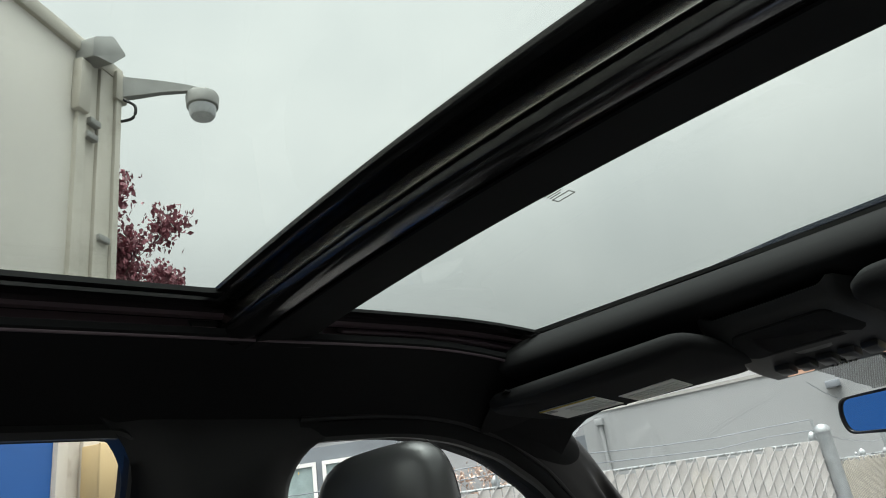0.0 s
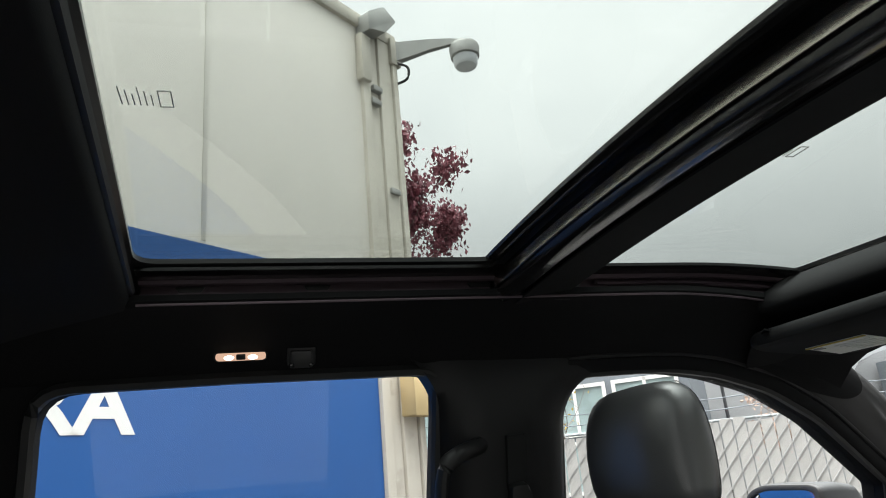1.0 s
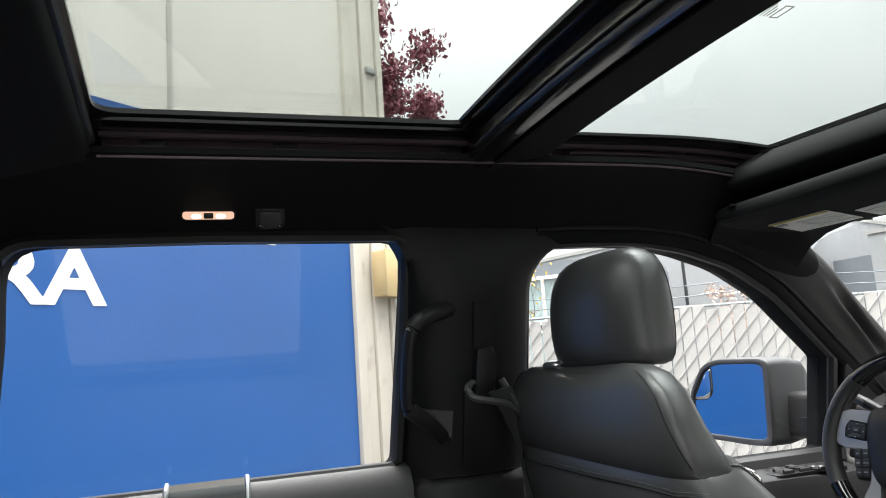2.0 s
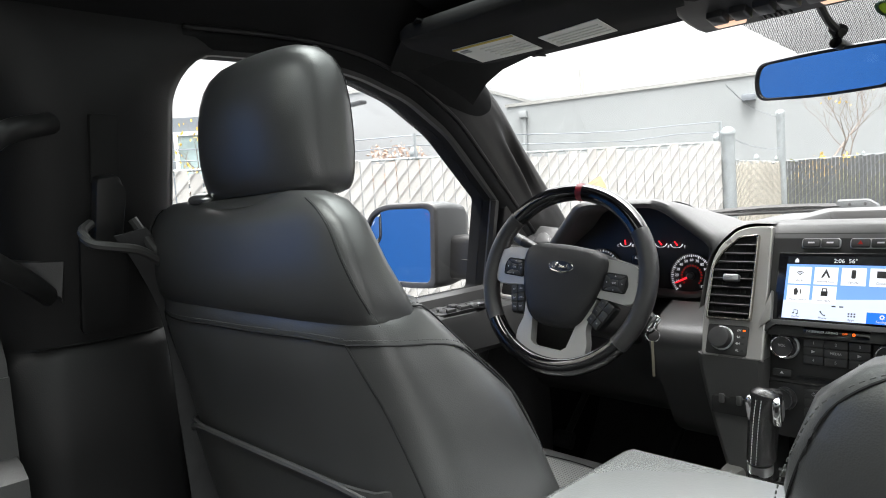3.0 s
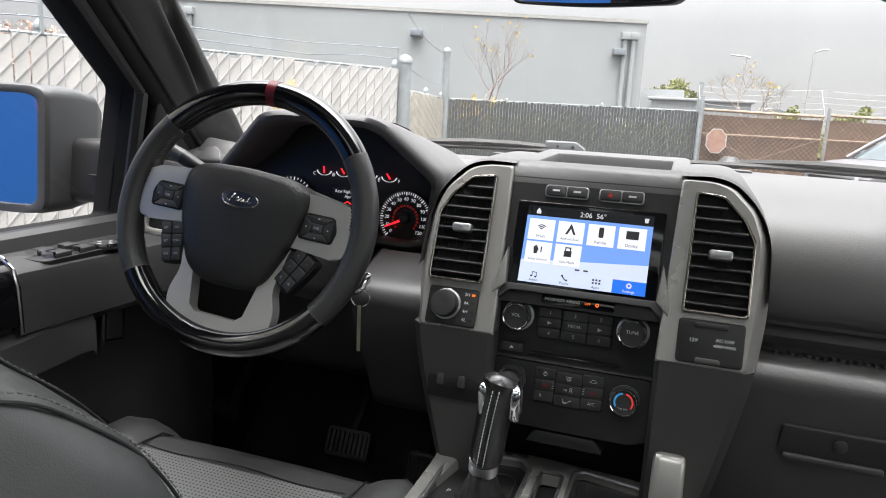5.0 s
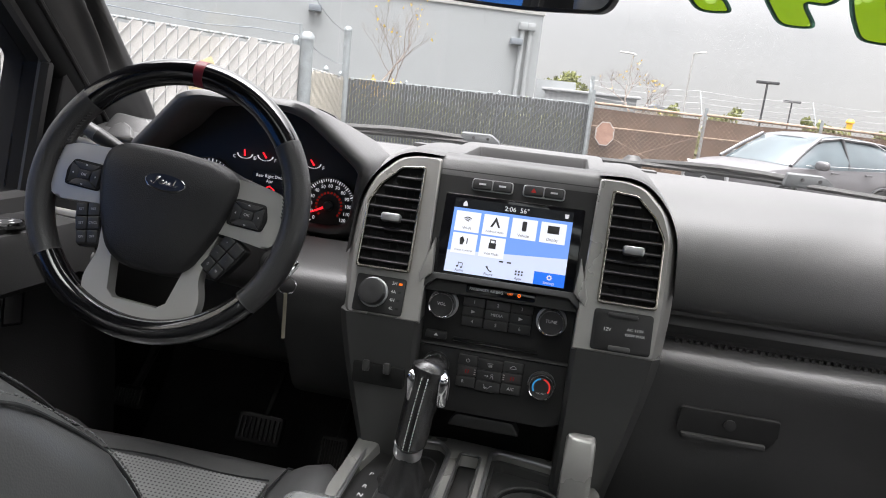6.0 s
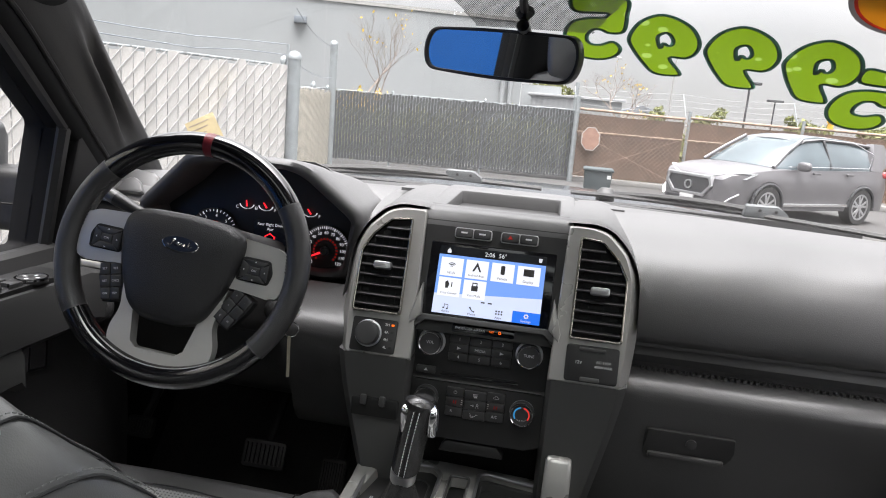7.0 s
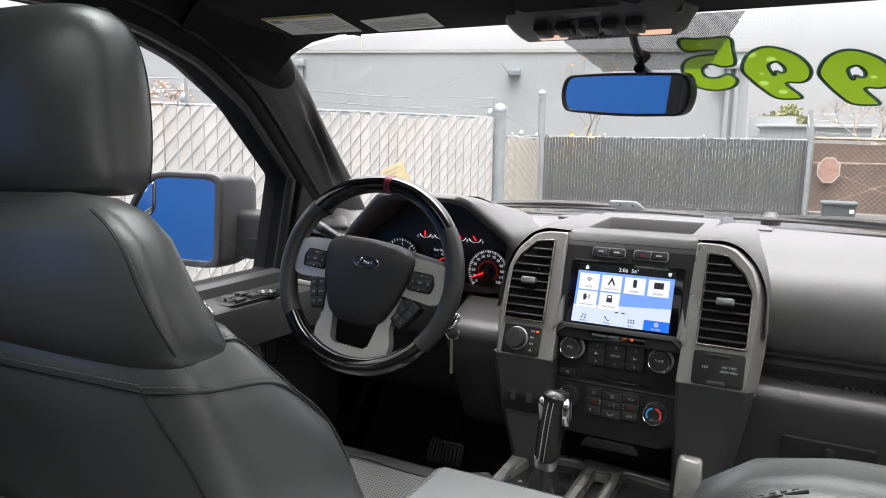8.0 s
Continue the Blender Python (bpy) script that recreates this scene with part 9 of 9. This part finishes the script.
lever = thing("gear_lever", (-0.092, 1.44, 1.08), "stitched leather gear lever with bright trim and a leather boot", "gear lever")
ax = [Vector((-0.094, 1.447, 1.085)), Vector((-0.090, 1.440, 1.125)), Vector((-0.086, 1.433, 1.150)), Vector((-0.079, 1.425, 1.195)), Vector((-0.072, 1.418, 1.235)), Vector((-0.068, 1.417, 1.258)), Vector((-0.066, 1.420, 1.268))]
rows = []
for k in range(9):
    f = k / 8
    c = Vector((-0.0935, 1.4462, 1.070)).lerp(Vector((-0.0905, 1.4395, 1.127)), f)
    r = 0.017 + 0.021 * (1 - f) ** 1.5
    rows.append([c + Vector((r * (1 + 0.10 * (1 - f) * math.sin(7 * a)) * math.cos(a), r * 1.15 * (1 + 0.10 * (1 - f) * math.sin(7 * a)) * math.sin(a), -0.003 * math.sin(7 * a + 1) * (1 - f))) for a in (math.tau * q / 42 for q in range(42))])
part("boot", loft(rows), "grip_leather", lever, "pleated leather boot", sharp=60)
part("collar", tube([Vector((-0.0905, 1.4395, 1.126)), Vector((-0.0885, 1.435, 1.143))], [0.0195, 0.0198], 20, up=(0, 1, 0)), "alloy", lever, "bright metal collar")
part("grip", tube(smooth_path(ax[2:], 5), [0.0212 + 0.0028 * (k / 16) ** 1.3 if k < 17 else 0.0240 * (1 - (k - 16) / 5.0) ** 0.6 for k in range(21)], 18, up=(0, 1, 0), flat=1.25), "grip_leather", lever, "leather grip")
part("top_cap", superpad(0.0200, 0.028, 0.014, Matrix.Translation((-0.067, 1.421, 1.254)), 2.2, 28, 14), "grip_leather", lever, "gloss black top cap")
for s in (-1, 1):
    side = part("side_trim", superpad(0.0075, 0.018, 0.023, Matrix.Translation((-0.0685 + s * (0.0185 if s > 0 else 0.0145), 1.412, 1.240)) @ Matrix.Rotation(radians(s * 14), 4, "Z") @ Matrix.Rotation(radians(9), 4, "X"), 4.5, 24, 14), "chrome", lever, "bright side trim")
    part("trim_face", superpad(0.0080, 0.0125, 0.016, Matrix.Translation((-0.0685 + s * (0.0195 if s > 0 else 0.0145), 1.411, 1.240)) @ Matrix.Rotation(radians(s * 14), 4, "Z") @ Matrix.Rotation(radians(9), 4, "X"), 5, 24, 12), "alloy", side, "satin inlay")
part("stitching", stitches(stitch(stitch([], [p + Vector((-0.004, -0.0315, 0)) for p in smooth_path(ax[2:6], 6)], Vector((0, 0, 0)), 0.005), [p + Vector((0.004, -0.0315, 0)) for p in smooth_path(ax[2:6], 6)], Vector((0, 0, 0)), 0.005), 0.0007), "mark", lever, "pale stitching")

# pedals
for nm, x, w, y, z, h, lb in (("brake_pedal", -0.464, 0.095, 1.80, 0.911, 0.058, "ribbed rubber brake pedal"), ("accelerator", -0.320, 0.055, 1.82, 0.835, 0.14, "long black rubber accelerator pedal"), ("parking_pedal", -0.755, 0.06, 1.80, 0.927, 0.045, "black parking brake pedal")):
    pd = thing(nm, (x, y, z), lb, "pedal")
    FPd = facing((x, y, z), (0, 0.5, 1), (0, -1, 0.5))
    part("pad", prism(round_poly(rect(-w / 2, w / 2, -h / 2, h / 2), 0.010, 3), -0.01, 0.006, FPd, 0.003), "rubber", pd)
    for i in range(9):
        xx = -w / 2 + w * (i + 0.8) / 9.6
        part("rib", bx(xx - 0.0025, xx + 0.0025, -h / 2 + 0.008, h / 2 - 0.008, 0.006, 0.010, 0.001, 1, m=FPd), "rubber", pd)
    part("arm", tube([(x, y + 0.01, z), (x + 0.01, y + 0.12, z + 0.12), (x + 0.01, y + 0.16, z + 0.25)], 0.010, 8), "plastic_smooth", pd)

# ---- mirrors, visors, overhead console, lamps ----
rv = thing("rear_view_mirror", (-0.02, 1.56, 1.755), "black framed rear-view mirror on a stalk", "mirror")
RM = facing((-0.020, 1.555, 1.752), (0, 0, 1), (-0.334, -0.943, -0.09)) @ Matrix.Rotation(radians(-2.5), 4, "Z")
ro = round_poly([(-0.120, -0.030), (0.0, -0.036), (0.114, -0.032), (0.126, 0.0), (0.118, 0.034), (0.0, 0.036), (-0.114, 0.033), (-0.126, 0.004)], [0.02, 0.05, 0.02, 0.02, 0.02, 0.05, 0.02, 0.02], 5)
ri = [(x * 0.955, y * 0.87) for x, y in ro]
part("glass", prism(ri, 0.0, 0.002, RM), "mirror", rv, "mirror glass")
part("bezel", ring(ro, ri, -0.012, 0.006, RM, 0.003), "plastic_smooth", rv, "black bezel")
part("case", loft([[RM @ Vector((x * k, y * k, d)) for x, y in ro] for k, d in ((1.0, 0.0), (1.0, -0.014), (0.93, -0.028), (0.7, -0.038), (0.3, -0.042))]), "plastic_smooth", rv)
foot = on_ws(0.02, 0.86)
part("stalk", tube([RM @ Vector((0.02, 0.0, -0.04)), RM @ Vector((0.02, 0.03, -0.05)), foot + Vector((0, -0.015, -0.02)), foot], [0.010, 0.0085, 0.009, 0.014], 12), "plastic_smooth", rv)
part("cable", tube(smooth_path([foot, foot + Vector((0, -0.05, 0.01)), Vector((0.02, 1.40, 1.845))]), 0.006, 8), "plastic_smooth", rv)

sm = thing("side_mirror", (-1.0, 1.55, 1.40), "grey cased side mirror outside the front window", "mirror")
SMN = Vector((0.20, -0.975, 0.03))
SM = facing((-1.082, 1.545, 1.473), (0, 0, 1), SMN)
go = round_poly([(-0.120, -0.090), (0.06, -0.100), (0.112, -0.098), (0.122, 0.092), (0.10, 0.100), (-0.03, 0.102), (-0.075, 0.088), (-0.126, 0.010)], [0.03, 0.02, 0.02, 0.02, 0.02, 0.03, 0.03, 0.03], 4)
part("glass", prism(go, 0.0, 0.002, SM), "mirror", sm, "mirror glass")
spot = round_poly([(-0.122, 0.002), (-0.070, 0.004), (-0.052, 0.022), (-0.050, 0.094), (-0.072, 0.086)], [0.004, 0.03, 0.02, 0.01, 0.01], 4)
part("spot_mirror", loft([[SM @ Vector((-0.082 + (x + 0.082) * k, 0.045 + (y - 0.045) * k, h)) for x, y in spot] for k, h in ((1.0, 0.0010), (0.97, 0.0030), (0.8, 0.0050), (0.6, 0.0066), (0.35, 0.0080), (0.1, 0.0086))]), "mirror", sm, "convex spot mirror", sharp=80)
part("spot_border", tube([SM @ Vector((x, y, 0.0022)) for x, y in spot], 0.0014, 6, closed=True), "plastic_smooth", sm, "dark border of the spot mirror")
gO = [(x * 1.10 + 0.003, y * 1.13) for x, y in go]
part("bezel", ring(gO, [(x * 0.985, y * 0.985) for x, y in go], -0.02, 0.010, SM, 0.004), "plastic", sm, "black inner bezel")
part("case", loft([[SM @ Vector((x * k + dx, y * k, d)) for x, y in gO] for k, d, dx in ((1.0, -0.003, 0), (1.02, -0.01, 0.0), (1.02, -0.07, 0.004), (0.95, -0.13, 0.010), (0.75, -0.17, 0.02), (0.4, -0.185, 0.03))]), "mirror_case", sm, "textured grey case", sharp=60)
part("arm", loft([[(x, y + dy, z) for dy, z in round_poly([(-0.04, 1.375), (0.07, 1.375), (0.07, 1.49), (-0.03, 1.495)], 0.022, 4)] for x, y in ((-0.985, 1.655), (-0.90, 1.665), (-0.82, 1.685), (-0.79, 1.695))]), "plastic_smooth", sm, "black mirror arm")
part("arm_joint", tube([(-0.915, 1.622, 1.43), (-0.86, 1.630, 1.43), (-0.80, 1.648, 1.43)], 0.002, 5), "hollow", sm)

for s in (-1, 1):
    vis = thing("sun_visor", (s * 0.33, 1.22, 1.86), "black fabric sun visor with warning labels, folded up" if s < 0 else "black fabric sun visor folded up", "sun visor")
    VM = facing((s * 0.325, 1.215, 1.862), (0, 1, -0.10), (0, -0.10, -1))
    vo = round_poly([(-0.215, -0.105), (0.20, -0.105), (0.225, -0.06), (0.225, 0.06), (0.20, 0.115), (-0.19, 0.125), (-0.225, 0.08), (-0.225, -0.06)], 0.03, 4)
    part("panel", loft([[VM @ Vector((x * k, y * k, d)) for x, y in vo] for k, d in ((0.96, -0.014), (1.0, -0.006), (1.0, 0.004), (0.97, 0.011), (0.5, 0.0125))]), "headliner", vis, sharp=60)
    if s < 0:
        def lab(pts, mt, d=0.0125):
            loc = [VM.inverted() @ Vector((x, y, 1.85)) for x, y in pts]
            return prism([(p.x, p.y) for p in loc], d, d + 0.0012, VM)
        part("warning_label", lab([(-0.490, 1.205), (-0.362, 1.210), (-0.376, 1.308), (-0.508, 1.302)], None), "label_white", vis, "pale warning label")
        part("label_symbol", lab([(-0.486, 1.220), (-0.468, 1.221), (-0.470, 1.234), (-0.488, 1.232)], None, 0.0138), "grey_metal", vis)
        part("label_band", lab([(-0.490, 1.205), (-0.362, 1.210), (-0.363, 1.216), (-0.491, 1.211)], None, 0.0138), "label_yellow", vis, "yellow label band")
        for i in range(5):
            part("writing_bar", lab([(-0.450, 1.232 + i * 0.013), (-0.375, 1.235 + i * 0.013), (-0.376, 1.239 + i * 0.013), (-0.452, 1.236 + i * 0.013)], None, 0.0138), "label_grey", vis)
        part("warning_label", lab([(-0.343, 1.254), (-0.224, 1.243), (-0.234, 1.314), (-0.349, 1.318)], None), "label_white", vis, "pale warning label")
        for i in range(4):
            part("writing_bar", lab([(-0.335, 1.268 + i * 0.012), (-0.235, 1.262 + i * 0.012), (-0.236, 1.266 + i * 0.012), (-0.336, 1.272 + i * 0.012)], None, 0.0138), "label_grey", vis)
    part("hinge_clip", bx(s * 0.085 - 0.02, s * 0.085 + 0.02, 1.318, 1.335, 1.838, 1.862, 0.005), "plastic_smooth", vis)
    part("pivot", tube([(s * 0.54, 1.30, 1.875), (s * 0.54, 1.30, 1.855), (s * 0.50, 1.30, 1.850)], 0.008, 8), "plastic_smooth", vis)

oc = thing("overhead_console", (0.01, 1.28, 1.88), "black overhead console with map lamps and switches", "overhead console")
rows = []
for y, z, w in ((1.184, 1.900, 0.078), (1.188, 1.891, 0.084), (1.197, 1.882, 0.088), (1.22, 1.870, 0.098), (1.27, 1.855, 0.106), (1.32, 1.840, 0.112), (1.36, 1.832, 0.114), (1.388, 1.827, 0.113), (1.402, 1.832, 0.110), (1.412, 1.855, 0.105)):
    up = 1.909 - (y - 1.184) * 0.235
    rows.append([(-0.020 + w * k, y, z + (up - z) * f) for k, f in ((-1.16, 1.0), (-1.09, 0.55), (-1.03, 0.16), (-0.94, 0.0), (-0.5, 0.0), (0, 0.0), (0.5, 0.0), (0.94, 0.0), (1.03, 0.16), (1.09, 0.55), (1.16, 1.0))])
part("case", sheet(rows, 0.006), "belt_trim", oc, sharp=60)
OCU, OCN = Vector((0, 1, -0.30)).normalized(), Vector((0, -0.30, -1)).normalized()


def ocf(x, y, out=0.0):
    """A frame on the console's underside, local z hanging down."""
    tab = [(1.185, 1.882), (1.22, 1.870), (1.27, 1.855), (1.32, 1.840), (1.36, 1.832), (1.388, 1.827)]
    return facing(Vector((x, y, interp(tab, y))) + OCN * out, OCU, OCN)


part("glasses_door", prism(round_poly([(-0.072, -0.034), (0.072, -0.034), (0.092, 0.052), (-0.092, 0.052)], 0.018, 4), -0.008, 0.006, ocf(-0.020, 1.235), 0.004), "headliner", oc, "sunglasses compartment door")
part("door_gap", tube([ocf(-0.020, 1.235) @ Vector((x, y, 0.0005)) for x, y in round_poly([(-0.075, -0.037), (0.075, -0.037), (0.095, 0.055), (-0.095, 0.055)], 0.019, 4)], 0.0018, 5, closed=True), "hollow", oc)
part("door_latch", prism(round_poly([(-0.030, -0.006), (0.030, -0.006), (0.022, 0.008), (-0.022, 0.008)], 0.004, 3), 0.0, 0.006, ocf(-0.020, 1.300), 0.002), "dark_silver", oc, "grey latch plate")
part("switch_recess", prism(round_poly(rect(-0.085, 0.085, -0.016, 0.016), 0.006, 3), -0.002, 0.0015, ocf(-0.020, 1.335)), "hollow", oc)
for k in range(5):
    part("switch", prism(round_poly(rect(-0.012, 0.012, -0.014, 0.014), 0.003, 2), -0.004, 0.017, ocf(-0.084 + k * 0.032, 1.335), 0.004), "button", oc)
for x in (-0.082, 0.062):
    part("map_lamp", prism(round_poly([(-0.024, -0.006), (0.024, -0.006), (0.021, 0.006), (-0.021, 0.006)], 0.004, 3), -0.002, 0.009, ocf(x, 1.372), 0.0015), "lamp_glow", oc, "lit warm map lamp")
part("mic_grille", prism(rect(-0.02, 0.02, -0.007, 0.007), -0.002, 0.007, ocf(-0.020, 1.374)), "hollow", oc)
for k in range(6):
    part("mic_bar", prism(rect(-0.0195 + k * 0.0068, -0.0165 + k * 0.0068, -0.007, 0.007), 0.0, 0.0095, ocf(-0.020, 1.374)), "plastic_smooth", oc)

# the dotted band at the top of the glass
band = thing("dot_band", on_ws(0.03, 0.9), "black dotted shade band at the top of the windshield", "shade band")
vs, fs = [], []
for i in range(112):
    for j in range(58):
        u, v = -0.20 + 0.48 * (i + 0.5 * (j % 2)) / 112, 0.815 + 0.185 * j / 58
        lim = 0.815 + 0.09 * max(0, (abs(u - 0.04) - 0.125) / 0.05)
        if v < lim:
            continue
        r = 0.00128
        c = on_ws(u, v, -0.0075)
        ex, ey = (on_ws(u + 0.01, v, -0.0075) - c).normalized(), (on_ws(u, v + 0.01, -0.0075) - c).normalized()
        k = len(vs)
        vs += [c + ex * r * math.cos(a) * 1.0 + ey * r * math.sin(a) * 1.15 for a in (math.tau * q / 6 for q in range(6))]
        fs.append(tuple(range(k, k + 6)))
me = bpy.data.meshes.new("dots")
me.from_pydata(vs, [], fs)
me.materials.append(M["frit"])
tagged(hang(new("dots", me), band), "black enamel dots", kind="stuff")

# price figures stuck on the windshield, written to be read from outside
def decal_frame(u, v, off, turn=0.0):
    c = on_ws(u, v, off)
    ex, ey = (on_ws(u + 0.01, v, off) - c).normalized(), (on_ws(u, v + 0.01, off) - c).normalized()
    n = ex.cross(ey).normalized()
    ey = n.cross(ex)
    m = Matrix(((ex.x, ey.x, n.x, c.x), (ex.y, ey.y, n.y, c.y), (ex.z, ey.z, n.z, c.z), (0, 0, 0, 1)))
    return m @ Matrix.Rotation(radians(turn), 4, "Z")


NINE = [(-0.565, 0.11), (-0.415, 0.365), (-0.14, 0.494), (0.133, 0.463), (0.408, 0.325), (0.557, 0.11), (0.525, -0.067), (0.388, -0.157), (0.13, -0.173), (0.349, -0.43), (0.27, -0.49), (-0.08, -0.478), (-0.298, -0.30), (-0.475, -0.086)]
NINE_EYE = [(-0.11, 0.149), (-0.043, 0.22), (0.055, 0.227), (0.141, 0.129), (0.133, 0.051), (0.075, 0.031), (-0.004, 0.07), (-0.045, -0.02)]
FIVE = [(-0.40, 0.50), (0.0, 0.49), (0.42, 0.50), (0.45, 0.28), (0.43, 0.02), (0.20, -0.02), (0.05, 0.03), (-0.10, 0.0), (-0.16, -0.12), (-0.10, -0.22), (0.08, -0.23), (0.28, -0.16), (0.42, -0.28), (0.32, -0.43), (0.03, -0.50), (-0.30, -0.45), (-0.50, -0.27), (-0.52, -0.05), (-0.40, 0.12), (-0.15, 0.20), (0.10, 0.22), (0.12, 0.29), (-0.36, 0.29)]
for u, v, s, turn in ((0.172, 0.822, "5", 0), (0.312, 0.786, "9", 0), (0.467, 0.767, "9", -2), (0.617, 0.745, "9", -7), (0.728, 0.660, "5", -10)):
    fig = thing("price_figure", on_ws(u, v), "green price figure sticker with a dark outline on the windshield", "sticker", "price figures")
    m = decal_frame(u, v, -0.007, turn)
    loops = [[m @ Vector((x * 0.085, y * 0.163, 0)) for x, y, _ in smooth_path([(a, b, 0) for a, b in shape], 4, closed=True)] for shape in ((FIVE,) if s == "5" else (NINE, NINE_EYE))]
    bm = bmesh.new()
    for loop in loops:
        vs = [bm.verts.new(q) for q in loop]
        for k in range(len(vs)):
            bm.edges.new((vs[k], vs[(k + 1) % len(vs)]))
    bmesh.ops.triangle_fill(bm, use_beauty=True, edges=bm.edges[:])
    part("face", bm, "decal_green", fig, "bright green face")
    for loop in loops:
        part("outline", tube(loop, 0.0030, 6, closed=True, flat=0.25, up=m.to_3x3() @ Vector((0, 0, 1))), "decal_dark", fig, "dark green outline")
rs = thing("round_sticker", on_ws(0.68, 0.97), "round orange sticker with a red edge on the windshield", "sticker")
m = decal_frame(0.72, 0.99, -0.007)
circ = [(math.cos(math.tau * k / 40), math.sin(math.tau * k / 40)) for k in range(40)]
part("face", prism([(x * 0.070, y * 0.070) for x, y in circ], 0, 0.0005, m), "decal_orange", rs)
part("edge", ring([(x * 0.074, y * 0.074) for x, y in circ], [(x * 0.070, y * 0.070) for x, y in circ], 0, 0.0006, m), "decal_red", rs, "red edge")
part("border", ring([(x * 0.080, y * 0.080) for x, y in circ], [(x * 0.074, y * 0.074) for x, y in circ], 0, 0.0005, m), "sign_white", rs, "pale border")

tag = thing("paper_tag", (-0.60, 1.80, 1.50), "yellow paper tag leaning against the windshield", "paper tag")
TG = facing((-0.606, 1.780, 1.5955), (-0.024, 0.02, 0.026), (0.15, -1, 0.5))
TG = TG @ Matrix.Translation((0.0, -0.035, 0))
part("card", prism(rect(-0.029, 0.029, -0.050, 0.052), 0, 0.001, TG), "tag_yellow", tag)
for i in range(6):
    part("writing_bar", prism(rect(-0.024, 0.016 - 0.006 * (i % 3), 0.0405 - i * 0.011, 0.0422 - i * 0.011), 0.001, 0.0014, TG), "bark", tag)

# dome lamp and coat hook above the rear window
dl = thing("dome_lamp", (-0.655, 0.20, 1.91), "lit rear reading lamp in the headliner", "lamp")


def hl_frame(y, k=0.28):
    zt, zl = side_top(y), lip_z(y)
    xo = -sx(zt) - 0.004
    return facing((-(xo - 0.033), y, zt + (zl - zt) * k + 0.002), (0.50, 0, 1), (1, 0, -0.50))


DM = hl_frame(0.202)
part("bezel", prism(round_poly(rect(-0.043, 0.043, -0.0085, 0.0085), 0.007, 4), -0.010, 0.001, DM, 0.001), "plastic_smooth", dl)
part("lens", prism(round_poly(rect(-0.040, 0.040, -0.0062, 0.0062), 0.005, 4), 0.0, 0.004, DM, 0.002), "lamp_glow", dl, "lit warm lens")
for s in (-1, 1):
    part("bulb", superpad(0.008, 0.004, 0.0016, DM @ Matrix.Translation((s * 0.019, -0.001, 0.0042)), 2, 12, 8), "lamp_hot", dl, "bright bulb spot")
part("button", prism(round_poly(rect(-0.0075, 0.0075, -0.0048, 0.0048), 0.002, 2), 0.002, 0.006, DM, 0.001), "button", dl)
hk = thing("coat_hook", (-0.655, 0.30, 1.905), "black folding coat hook in the headliner", "hook")
HM = hl_frame(0.300, 0.24)
part("plate", prism(round_poly(rect(-0.024, 0.024, -0.018, 0.018), 0.005, 3), -0.008, 0.002, HM, 0.0015), "plastic_smooth", hk)
part("flap", prism(round_poly(rect(-0.018, 0.018, -0.020, 0.010), 0.004, 3), 0.002, 0.008, HM, 0.002), "button", hk)
for s in (-1, 1):
    part("lug", bx(s * 0.016 - 0.004, s * 0.016 + 0.004, -0.017, -0.011, 0.006, 0.012, 0.0015, m=HM), "shiny", hk)
